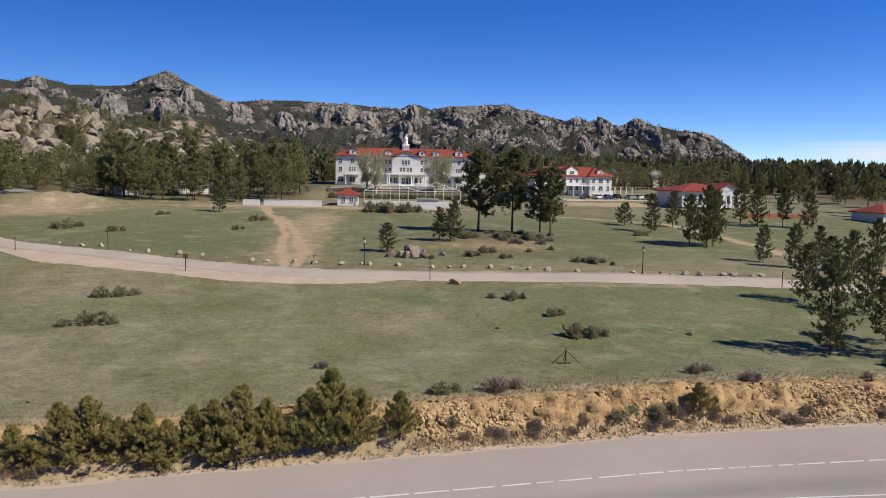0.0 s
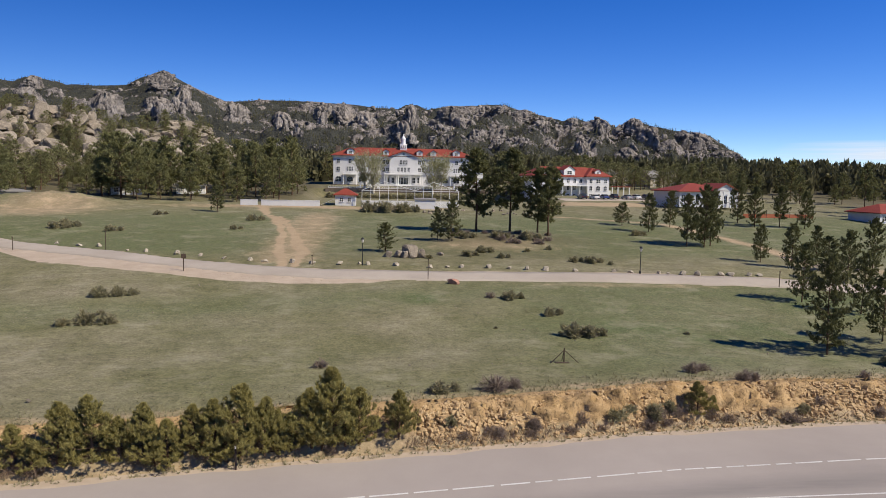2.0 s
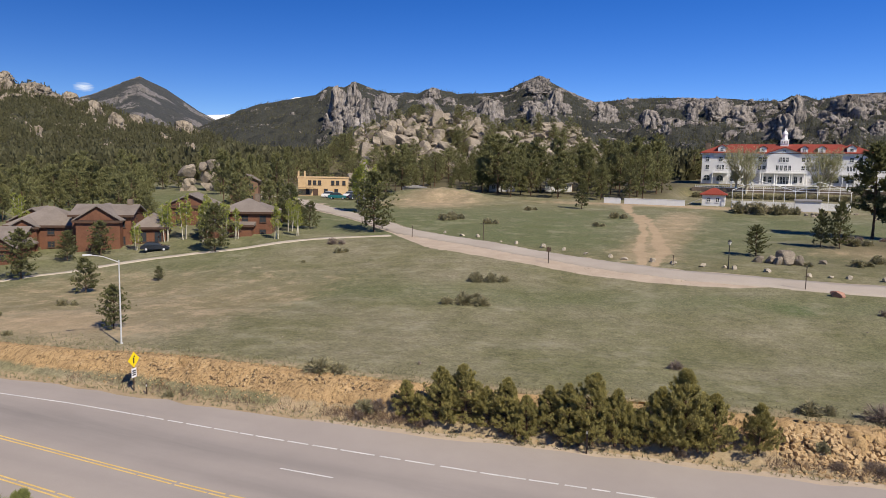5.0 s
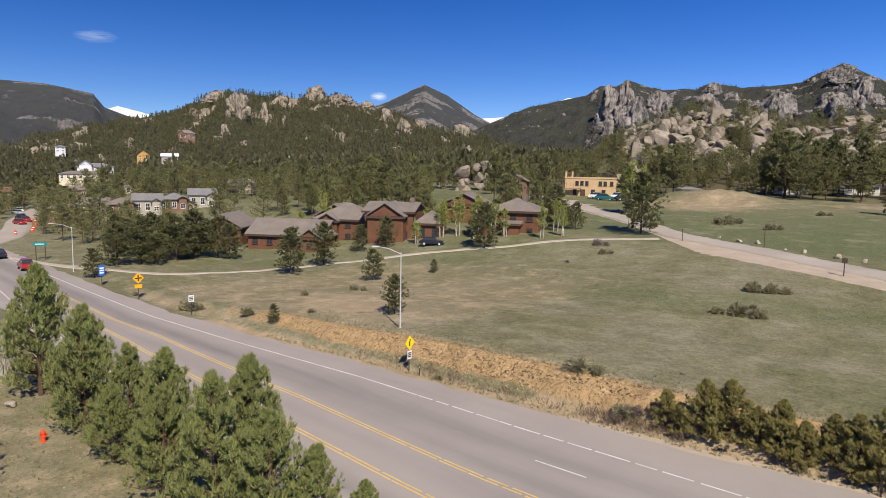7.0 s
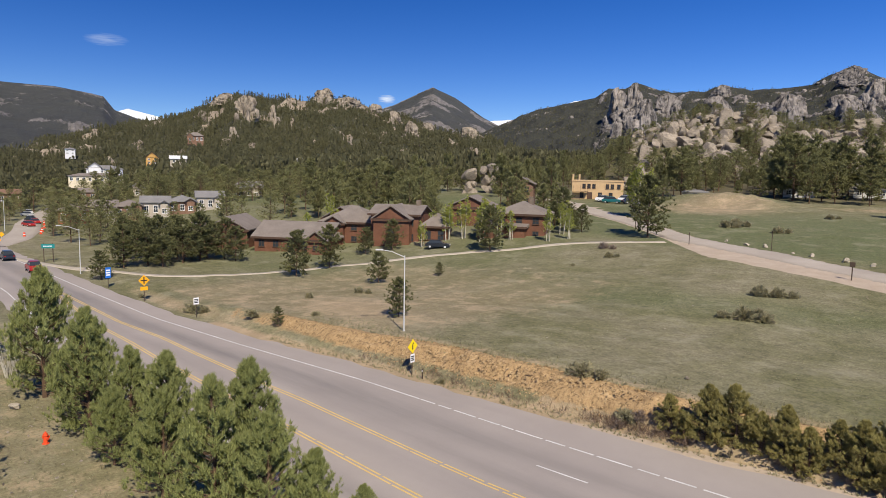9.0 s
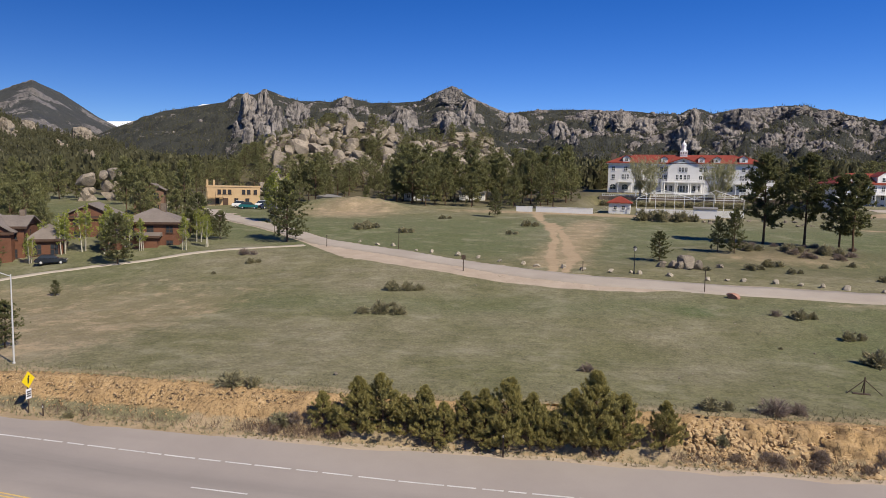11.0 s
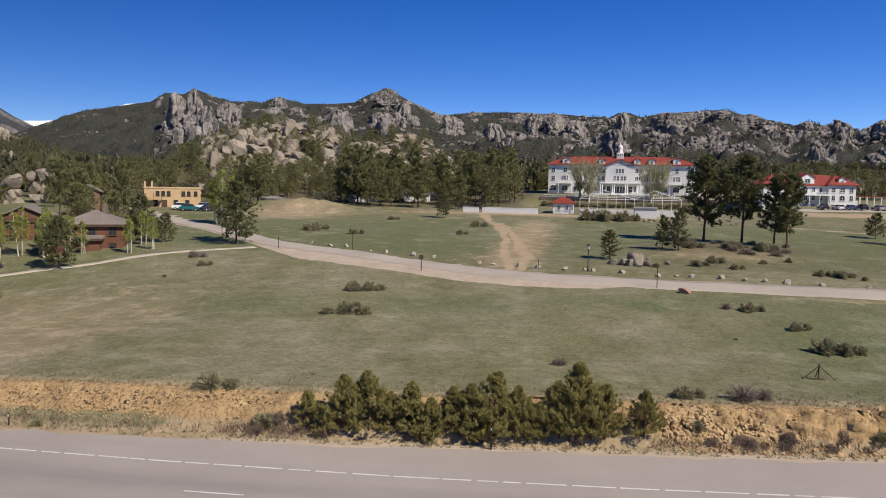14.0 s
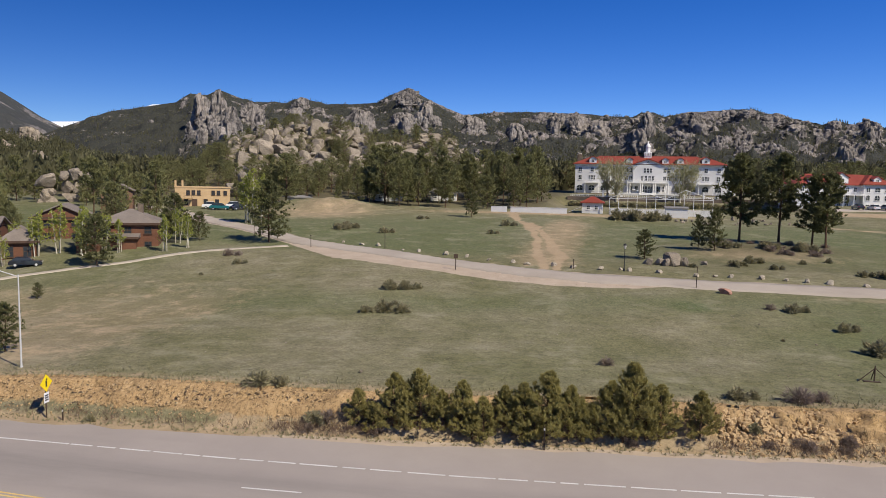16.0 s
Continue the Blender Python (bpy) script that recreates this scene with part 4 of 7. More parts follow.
def make_willow(shape, ob):
    """A leafless tree just budding, all fine rising twigs."""
    r = np.random.RandomState(340 + shape)
    h = 12.0
    bm = bmesh.new()
    centres, ways = [], []
    tube(bm, [(0, 0, -.3), (0.1, 0, h * .25)], [0.28, 0.2], 7)
    for k in range(17):
        a = r.uniform(0, 6.28)
        top = np.array([math.cos(a) * r.uniform(.06, .30) * h, math.sin(a) * r.uniform(.06, .30) * h, h * r.uniform(.72, 1)])
        foot = np.array([0.1, 0, h * r.uniform(.08, .25)])
        mid = foot * .5 + top * .5 + np.array([math.cos(a), math.sin(a), 0]) * 0.05 * h
        tube(bm, [foot, mid, top], [0.11, 0.06, 0.012], 4, False)
        for q in range(42):
            f = r.uniform(.25, 1)
            p = (foot * (1 - f) + mid * f) if f < .5 else (mid * (2 - 2 * f) + top * (2 * f - 1))
            centres.append(p + r.normal(0, .5, 3))
            ways.append((math.cos(a) * .35, math.sin(a) * .35, 1))
    part("trunk", unit(bm, h), M_ASPEN_BARK, ob)
    share("crown", unit(blades(centres, ways, 5, 0.75, 0.06, .45, r, "crown", M_BUD), h), ob, Matrix.Identity(4))


def make_bush(shape, ob):
    """A low shrub; odd shapes are grey and leafless."""
    r = np.random.RandomState(400 + shape)
    n = 170
    a, e = r.uniform(0, 6.28, n), np.arccos(r.uniform(0.05, 1, n))
    lobes = 0.75 + 0.35 * np.sin(a * 3 + shape) * np.sin(e)
    w = np.stack([np.cos(a) * np.sin(e), np.sin(a) * np.sin(e), np.cos(e)], -1)
    c = w * (r.uniform(.35, .8, n) * lobes)[:, None] * [0.85, 0.85, 1.1]
    c[:, 2] = np.maximum(c[:, 2], 0.04)
    bm = bmesh.new()
    for k in range(16):
        t = w[k] * 0.75
        tube(bm, [(0, 0, -.1), tuple(t * .5 + np.array([0, 0, .05])), tuple(t)], [0.03, 0.02, 0.006], 3, False)
    part("stem", bm, M_TWIG, ob)
    bare = shape % 2 == 1
    share("foliage", blades(c, w, 7 if bare else 9, 0.30 if bare else 0.26, 0.022 if bare else 0.055, 0.5, r, "foliage", M_TWIG if bare else M_SAGE), ob, Matrix.Identity(4))


YOUNG = Plants("pine_tree", "bushy young ponderosa pine with dense olive-green needles", "tree", "pines beside the highway", make_young, 5)
VERGE = Plants("pine_tree", "low full young pine against the ochre bank", "tree", "pines along the bank", make_verge, 5)
OLD = Plants("pine_tree", "ponderosa pine with a dark uneven crown", "tree", "pines on the meadow", make_old, 6)
STAND = Plants("pine_tree", "tall ponderosa pine in a dense stand", "tree", "pines of the wood edge", make_stand, 6)
ASPEN = Plants("aspen_tree", "slender aspen with fresh light green leaves", "tree", "aspens by the cabins", make_aspen, 4)
WILLOW = Plants("budding_tree", "tall tree with pale budding twigs in front of the hotel", "tree", "budding trees", make_willow, 2)
BUSH = Plants("shrub", "low sagebrush shrub on dry grass", "shrub", "shrubs of the meadow", make_bush, 6)

r = random.Random(3)
# by the highway, near side
for k, (x, y, h) in enumerate([(-67, 8.9, 7), (-54.2, 11.4, 9.3), (-45.5, 11.8, 7.8), (-42.8, 13.4, 5.6), (-36.5, 13.2, 6.6), (-28.6, 12.2, 7.2), (-30.2, 14.9, 7.2),
                               (-25.9, 13.4, 6.0), (-24.6, 15.0, 4.4), (-23.0, 16.5, 3.0), (-41.2, 3.4, 7.0), (-49, 12.6, 6.0), (-33, 11.6, 5.6), (-39, 11.2, 4.4)]):
    YOUNG.put(k, x, y, h, turn=r.uniform(0, 360), wide=0.94 if h > 6.8 else 1.05)
# along the foot of the bank
for k, (x, y, h) in enumerate([(-20.7, 38.8, 2.4), (-18.4, 39.2, 3.5), (-16.7, 39.4, 3.9), (-14.0, 39.8, 3.3), (-12.6, 39.6, 2.8), (-10.1, 40.3, 3.6), (-8.7, 40.4, 4.5), (-7.3, 40.8, 3.5), (-5.9, 41.2, 2.3),
                               (-4.7, 41.5, 3.6), (-3.4, 41.7, 4.8), (-1.8, 42.0, 3.5), (0.7, 42.5, 3.1), (21.7, 46.2, 2.4), (22.9, 46.4, 1.3), (-19.6, 38.6, 2.0), (-11.3, 40.4, 3.0), (-15.3, 39.6, 2.6), (-9.4, 40.2, 2.7), (-6.6, 41.0, 2.6), (-4.0, 41.4, 2.5), (-2.6, 41.8, 2.8), (-13.3, 39.5, 2.4), (-17.6, 39.2, 2.6)]):
    VERGE.put(k * 3 + k // 5, x, y, h * 0.98, turn=r.uniform(0, 360), wide=1.18)
# open meadow, and the trees by the cabins
MEADOW_PINES = [(16.5, 132.1, 15.5), (22.7, 130.2, 15.3), (27.6, 127.7, 12.1), (28.9, 125.0, 12.4), (10.7, 118.6, 6.9), (8.3, 119.7, 5.6), (-0.6, 109.7, 4.5), (-39.0, 162.3, 6.9),
                (38.8, 58.0, 8.7), (49.2, 78.8, 7.0), (57.3, 103.3, 5.7), (52.3, 118.9, 9.1), (55.7, 119.2, 10.7), (57.4, 120.6, 9.6), (52.0, 136.5, 7.6), (49.9, 146.5, 4.8), (53.2, 73.8, 6.8), (47.4, 62.5, 7.0), (46.6, 57.3, 10.5),
                (59.8, 144.8, 7.6), (59.4, 98.3, 6.4), (62.1, 89.4, 7.0), (70.8, 96.6, 7.6), (68.5, 106.6, 5.4), (80.1, 147.7, 8.9), (86.3, 148.3, 9.0), (90.7, 146.0, 8.0), (79.6, 154.3, 9.7), (63.6, 96.2, 4.9)]
CABIN_PINES = [(-65.9, 111.8, 11.0), (-81.1, 86.5, 7.8), (-91.4, 54.6, 7.0), (-96.1, 63.8, 7.1), (-77.9, 59.9, 4.5), (-53.9, 43.9, 4.1), (-75.8, 69.8, 2.1), (-61.3, 34.2, 1.9), (-101.3, 75.1, 4.9), (-99.3, 79.8, 5.7),
               (-105.7, 31.0, 4.2), (-113.7, 36.9, 6.8), (-113.5, 40.6, 7.7), (-117.0, 43.7, 7.8), (-114.2, 46.6, 7.4), (-115.4, 50.2, 8.3), (-115.9, 54.8, 7.2), (-136.5, 44.6, 6.6), (-86.2, 110.7, 5.4), (-81.5, 109.0, 5.4),
               (-78.5, 109.3, 5.1), (-87.6, 115.3, 7.8), (-120, 48, 7.5), (-119, 53, 7.0), (-111, 42, 5), (-112, 55, 6), (-123, 42, 6.5)]
for k, (x, y, h) in enumerate(MEADOW_PINES + CABIN_PINES):
    bushy = h < 5
    OLD.put((0, 4)[k % 2] if k >= len(MEADOW_PINES) or h < 9 else (0 if bushy else (1, 3, 5)[k % 3] if h > 11.5 else r.randrange(6)), x, y, h, turn=r.uniform(0, 360), wide=1.25 if x < -105 else 1.12 if k >= len(MEADOW_PINES) else 1.2 if bushy else 1.05 if h > 11 else 0.76)
# the wood: stands left of the hotel, below the boulder hill, behind the cabins, behind the hotel and by the far houses
taken = []


def sight(x, y):
    b, d = math.degrees(math.atan2(x, y)), math.hypot(x, y)
    return (-47.5 < b < -42.5 and 150 < d < 250) or (-37.5 < b < -31.0 and 130 < d < 208)


def joined(name, label, places, seed):
    """Pines of a far stand in one mesh, from the same trunks and crowns."""
    q = random.Random(seed)
    V, F, mats, at0 = [], [], [], 0
    srcs = []
    for shape in range(6):
        for o in STAND.first[shape].children:
            me = o.data
            co = np.empty(len(me.vertices) * 3, np.float32)
            me.vertices.foreach_get("co", co)
            srcs.append((shape, 0 if o.name.startswith("trunk") else 1, co.reshape(-1, 3), [tuple(p.vertices) for p in me.polygons]))
    for x, y, h in places:
        shape, a, w = q.randrange(6), q.uniform(0, 6.28), h * q.uniform(1.1, 1.5)
        for s, kind, co, polys in srcs:
            if s != shape:
                continue
            keep = polys if kind == 0 else polys[::3]
            p = np.stack([(co[:, 0] * math.cos(a) - co[:, 1] * math.sin(a)) * w + x, (co[:, 0] * math.sin(a) + co[:, 1] * math.cos(a)) * w + y, co[:, 2] * h + at(x, y) - .1], -1)
            V.append(p)
            F += [tuple(i + at0 for i in f) for f in keep]
            mats += [kind] * len(keep)
            at0 += len(p)
    me = mesh_of(name, np.concatenate(V), F, [M_BARK, M_NEEDLE_MID])
    me.polygons.foreach_set("material_index", mats)
    return tagged(new(name, me), label, "trees", kind="stuff")


def spots(count, x0, x1, y0, y1, h0, h1, gap, skip=None):
    out, tries = [], 0
    while len(out) < count and tries < count * 30:
        tries += 1
        x, y = r.uniform(x0, x1), r.uniform(y0, y1)
        if any((x - a) ** 2 + (y - b) ** 2 < gap * gap for a, b in taken) or (skip and skip(x, y)) or reach(x, y, DRIVE) < 5 or sight(x, y):
            continue
        taken.append((x, y))
        out.append((x, y, r.uniform(h0, h1)))
    return out


def stand(count, x0, x1, y0, y1, h0, h1, gap, skip=None):
    done = tries = 0
    while done < count and tries < count * 30:
        tries += 1
        x, y = r.uniform(x0, x1), r.uniform(y0, y1)
        if any((x - a) ** 2 + (y - b) ** 2 < gap * gap for a, b in taken) or (skip and skip(x, y)) or reach(x, y, DRIVE) < 5 or sight(x, y):
            continue
        taken.append((x, y))
        STAND.put(r.randrange(6), x, y, r.uniform(h0 * .8, h1 * 1.1), turn=r.uniform(0, 360), wide=r.uniform(0.72, 1.05))
        done += 1


stand(56, -84, -27, 184, 250, 10, 16, 4.0)
stand(21, -132, -66, 188, 250, 6, 10, 4.0, lambda x, y: y < 188 or math.hypot(x + 97, y - 189) < 9 or fbm(np.array(x * .06), np.array(y * .02), 5, 2) < -.05)
stand(20, 62, 150, 150, 240, 8, 13, 6, lambda x, y: (64 < x < 125 and y < 215) or (30 < x < 98 and y < 262))
stand(62, -190, -98, 112, 205, 8, 13, 4.5, lambda x, y: math.hypot(x + 134, y - 182) < 19 or math.hypot(x + 168, y - 170) < 9)
stand(24, -158, -104, 92, 128, 7, 11, 4.5, lambda x, y: min(math.hypot(x + 103.5, y - 108), math.hypot(x + 128.5, y - 92)) < 9)
for x, y, h in ((-77.5, 196, 11), (-73, 197.5, 12), (-70, 198, 9), (-61.5, 203, 12), (-57, 204, 10.5), (-54, 202, 12)):
    STAND.put(r.randrange(6), x, y, h, turn=r.uniform(0, 360), wide=1.2)
side_way = ((-160, 27), (-172, 34), (-190, 40), (-215, 46), (-250, 58))
far_places = spots(26, -30, 60, 286, 330, 9, 14, 5) + spots(24, 62, 150, 240, 300, 8, 13, 6, lambda x, y: x < 98 and y < 262)
far_places += spots(40, -260, -150, 40, 135, 6, 11, 6, lambda x, y: (x < -168 and 52 < y < 105) or y < 52) + spots(14, -300, -170, 105, 150, 7, 11, 7)
far_places += spots(40, -262, -140, 38, 60, 4.5, 8.5, 4, lambda x, y: reach(x, y, side_way) < 5 or math.hypot(x + 204, y - 64) < 9) + spots(16, -330, -255, 38, 80, 5, 9, 5)
for k in range(260):
    x, y = r.uniform(-215, -76), r.uniform(245, 380)
    if rock_hill(x, y) > 1.0:
        far_places.append((x, y, r.uniform(5, 10)))
far_places += spots(46, -300, -212, 54, 135, 7, 12, 5, lambda x, y: math.hypot(x + 233, y - 121) < 9 or math.hypot(x + 289, y - 84) < 7)
far_places += [(-318, 90, 6.5), (-312, 101, 7.5), (-316, 108, 6), (-322, 82, 5.5), (-308, 86, 7), (-326, 116, 8)]
far_places += spots(22, 70, 128, 262, 284, 7, 10.5, 4.5) + spots(30, -165, -92, 206, 262, 7, 12, 4.5)
joined("outer_pines", "pines round the houses and among the boulders", far_places, 9)
for x, y, h in [(-88, 92, 7.5), (-90.5, 93.5, 6), (-86, 94.5, 6.8), (-83.5, 95, 5.5), (-76.8, 97, 6), (-75, 101, 5.6), (-120, 75, 6.5), (-96, 84, 5), (-79.5, 105, 6.4), (-95.5, 90.5, 7.4), (-93.5, 92.6, 8.0), (-97.4, 92, 6.6), (-91.8, 96, 7.2), (-99.8, 90, 5.6), (-124, 84, 6.0), (-138, 92, 7.0), (-140.5, 71, 6.0), (-83.4, 136.7, 12.0), (-82.0, 138.5, 11.0), (-85.0, 138, 10.5)]:
    ASPEN.put(r.randrange(4), x, y, h, turn=r.uniform(0, 360))
for k, (x, y, h) in enumerate([(-5.5, 243, 14.0), (-8.5, 245, 12.5), (15.0, 243, 13.0), (18.2, 245, 12.0)]):
    WILLOW.put(k, x, y, h * 1.08, turn=r.uniform(0, 360), wide=1.25)
SHRUBS = [(-31.9, 78.9, 1.5), (-28.9, 68.1, 1.7), (-30.9, 67.4, 1.0), (-5.3, 53.7, 0.8), (13.8, 78.5, 1.2), (11.7, 79.2, 0.8), (17.0, 72.0, 1.1), (17.3, 63.9, 1.6), (18.9, 63.9, 1.3), (10.5, 66.8, 0.3), (23.6, 51.5, 1.0),
          (37.0, 50.4, 0.7), (29.0, 64.8, 0.4), (-50.2, 130.1, 1.4), (-29.0, 132.8, 1.1), (-28.2, 146.3, 1.6), (27.5, 101.5, 1.1), (29.8, 100.6, 1.3), (32.4, 99.3, 0.7), (47.7, 131.5, 1.4), (-60.6, 131.3, 1.7), (-59.7, 133.6, 1.8)]
SHRUBS_2 = [(-49.5, 154.4, 1.2), (-66.3, 34.0, 0.9), (-71.5, 44.4, 0.9), (-70.5, 51.1, 1.0), (-60.5, 38.1, 0.6), (-30.2, 79.6, 1.3), (-28.9, 71.7, 0.7), (-64.5, 95.9, 1.3), (-60.2, 91.1, 1.0), (-75.8, 31.7, 1.4), (-88.7, 30.5, 0.7),
            (-99.0, 60.9, 0.9), (-61.4, 83.6, 0.5), (12, 106, 1.2), (14.5, 109, 1.4), (17, 104, 1.0), (19, 121, 1.6), (24, 120, 1.8), (13, 121, 1.5), (6, 104, 0.8), (22, 110, 0.8), (26, 112, 0.9), (-28.5, 40.2, 1.2), (3.5, 47, 1.0), (7.5, 47.4, 1.3)]
SHRUBS_3 = [(26.5, 49, 1.0), (9.5, 44.2, 0.8), (13, 44.9, 0.9), (15.5, 45.4, 1.0), (18.5, 45.8, 1.1), (4, 43.6, 0.7), (-23.5, 38.4, 0.9), (30, 47, 0.8), (42, 54, 1.3), (44, 56, 1.2), (-38.5, 35.6, 0.6), (-56, 13.5, 1.5), (-62, 12.0, 1.6), (-64, 14, 1.2), (-5, 168, 3.0), (-1, 167, 3.2), (3.5, 168, 2.6)]
for k, (x, y, h) in enumerate(SHRUBS + SHRUBS_2 + SHRUBS_3):
    for q in range(1 if h < 1 else 2):
        BUSH.put((1 + 2 * (k % 3)) if k in (3, 5, 10, 11, 29, 46, 47, 48, 49) else 2 * (k % 3), x + q * 1.1 * h, y + q * 0.5, h * (1.1 - .3 * q), turn=r.uniform(0, 360), wide=r.uniform(0.85, 1.15))


# ---------------------------------------------------------------- rocks
def rock_mesh(seed, flat=0.8, sub=3, sharp=0.0):
    bm = bmesh.new()
    bmesh.ops.create_icosphere(bm, subdivisions=sub, radius=1)
    off = Vector((seed * 3.7, seed * 1.3, seed * 2.1))
    for v in bm.verts:
        p = v.co.normalized()
        p = p / (abs(p.x) ** 3.2 + abs(p.y) ** 3.2 + abs(p.z) ** 3.2) ** (1 / 3.2)
        d = 0.92 + 0.24 * noise.noise(p * 1.1 + off) + 0.13 * noise.noise(p * 2.9 + off) + 0.04 * noise.noise(p * 7 + off)
        q = p * d
        for k in range(8):                           # a few split faces
            n = Vector((math.sin(seed + k * 2.1), math.cos(seed * 1.7 + k * 1.3), 0.8 * math.sin(k * 1.9 + seed * .7))).normalized()
            over = q.dot(n) - (0.68 + 0.12 * math.sin(seed * 2.3 + k) - sharp)
            if over > 0:
                q -= n * over * 0.95
        v.co = Vector((q.x, q.y, q.z * flat))
    me = bpy.data.meshes.new("rock")
    bm.to_mesh(me)
    bm.free()
    return me


ROCKS = [rock_mesh(k, (0.8, 0.7, 0.95, 0.6, 1.15, 0.75, 0.9, 1.3)[k]) for k in range(8)]
for me in ROCKS:
    me.materials.append(M_BOULDER)


def boulder(x, y, z, size, seed, label, group, wide=1.0):
    q = random.Random(seed)
    ob = new("boulder", ROCKS[seed % 8])
    ob.matrix_basis = pose(x, y, z, q.uniform(-15, 15), q.uniform(-15, 15), q.uniform(0, 360)) @ Matrix.Diagonal((size * q.uniform(.8, 1.25) * wide, size * q.uniform(.8, 1.2) * wide, size * q.uniform(.75, 1.15), 1))
    return tagged(ob, label, "boulder", group)


k = 0
while k < 300:                                      # the boulder hill
    x, y = r.uniform(-205, -72), r.uniform(230, 395)
    h = float(rock_hill(x, y))
    if h < 0.8 + r.uniform(0, 2.5) or float(rock_hill(x, y - 6)) > h + .4:
        continue
    if math.atan2(x, y) < radians(-32.0):
        continue
    slab = math.atan2(x, y) > radians(-18.5)
    size = r.choice((3.2, 4.0, 4.8)) if slab else r.choice((1.5, 1.9, 2.3, 2.9, 3.6, 4.3))
    boulder(x, y, at(x, y) + size * (0.0 if slab else 0.3), size, (k * 8 + 3) if slab else k, "large rounded granite boulder heaped on the hill", "boulders of the hill")
    k += 1
for k, (x, y, z, s) in enumerate([(-169.8, 169, 7.6, 2.2), (-167.2, 170, 7.8, 2.0), (-168.6, 169.4, 10.6, 1.9), (-167.5, 170, 12.2, 1.3), (-168.8, 169.4, 15.0, 2.4), (-165, 173, 16.8, 2.1), (-162.8, 174.3, 17.1, 2.0), (-160.7, 175.6, 16.6, 1.8),
                                  (-164.6, 173.5, 13.4, 1.9), (-162.4, 174.6, 13.2, 1.6), (-160.8, 175.4, 13, 1.8), (-163, 174.4, 9.8, 2.8), (-170.6, 168, 6, 1.8), (-132, 205, 12, 2.6), (-128, 207, 12.5, 3.0), (-124.5, 208, 15.5, 2.2), (-121, 209, 12, 2.4), (-126, 207.5, 16.8, 1.7)]):
    boulder(x, y, z, s * 1.25, k * 5 + 2, "weathered granite boulder stacked in a tower", "stacked boulders")
for k, (x, y, s) in enumerate([(3.3, 105, 1.5), (1.4, 104.6, 1.0), (2.3, 103.9, 0.8), (4.8, 104.8, 0.8), (-0.3, 104.6, 0.7), (8, 107, 0.6)]):
    boulder(x, y, at(x, y) + s * .35, s, k + 60, "grey granite boulder among the shrubs", "boulders of the meadow")
ROW = [(-52.8, 115.1), (-48.5, 113.1), (-45.1, 112.2), (-39.4, 108.2), (-36.4, 107.3), (-31.5, 106), (-27.8, 104.8), (-23.8, 102.4), (-19.8, 101.1), (-17.6, 99.8), (-13.7, 99.5), (-10.8, 98.7), (-6.9, 98.0), (-4.1, 98.2), (-2.9, 97.3), (1.0, 97.0),
       (5.7, 95.9), (8.1, 96.0), (10.0, 95.8), (13.8, 95.6), (16.6, 95.0), (19.0, 94.7), (21.7, 94.5), (25.7, 94.0), (31.1, 93.9), (33.4, 93.6), (37.3, 93.4), (38.6, 93.1), (40.5, 92.9), (42.6, 92.6), (45.9, 92.7), (47.1, 92.5), (49.7, 92.2), (51.3, 92.3)]
M_PALE_ROCK = worn("pale field stone", (0.27, 0.23, 0.175), (0.50, 0.44, 0.35), 1.5, 0.9, 8.0, 0.6, depth=0.06)
PALE = [me.copy() for me in ROCKS]
for me in PALE:
    me.materials[0] = M_PALE_ROCK
for k, (x, y) in enumerate(ROW):
    s = r.uniform(0.28, 0.52)
    boulder(x, y, at(x, y) + s * .3, s, k + 90, "pale boulder set along the edge of the drive", "boulders along the drive").data = PALE[(k + 90) % 8]
red_rock = boulder(8.1, 86.6, at(8.1, 86.6) + .25, 0.7, 131, "reddish boulder beside the drive", "boulders along the drive", 1.2)
red_rock.data = red_rock.data.copy()
red_rock.data.materials[0] = worn("reddish granite", (0.26, 0.13, 0.09), (0.46, 0.27, 0.20), 1.3, 0.9, 7.0, 0.6, depth=0.1)
boulder(-52.9, 9.2, 0.2, 0.45, 141, "pale boulder on dry grass", "boulders by the hydrant").data = PALE[5]
boulder(-23, 45.4, at(-23, 45.4) + .1, 0.16, 142, "small white stone on the meadow", "stones of the meadow")


def rubble(name, label, count, spot, sizes, mat, seed, sub=1, jag=0.28):
    """Many loose stones in one mesh."""
    q = np.random.RandomState(seed)
    base = bmesh.new()
    bmesh.ops.create_icosphere(base, subdivisions=sub, radius=1)
    bv = np.array([v.co for v in base.verts])
    if sub > 1:
        bv = bv / (np.abs(bv) ** 3.4).sum(1, keepdims=True) ** (1 / 3.4)
    bf = np.array([[v.index for v in f.verts] for f in base.faces])
    base.free()
    V, F = [], []
    for k in range(count):
        c = spot(q)
        s = q.uniform(*sizes) * np.array([q.uniform(.7, 1.4), q.uniform(.6, 1.1), q.uniform(.6, 1.2)])
        a = q.uniform(0, 6.28)
        p = bv * (1 + jag * q.normal(0, 1, (len(bv), 1))) * s
        p = np.stack([p[:, 0] * math.cos(a) - p[:, 1] * math.sin(a), p[:, 0] * math.sin(a) + p[:, 1] * math.cos(a), p[:, 2]], -1) + c
        F.append(bf + len(V) * len(bv))
        V.append(p)
    ob = new(name, mesh_of(name, np.concatenate(V), np.concatenate(F), [mat]))
    return tagged(ob, label, "rocks", kind="stuff")


def on_heap(q):
    while True:
        x, y = q.uniform(-205, -76), q.uniform(228, 380)
        h = float(rock_hill(x, y))
        if h > 0.5 + q.uniform(0, 2.0) and float(rock_hill(x, y - 6)) < h + .4 and math.atan2(x, y) > radians(-32.0):
            return np.array([x, y, at(x, y) + .2])


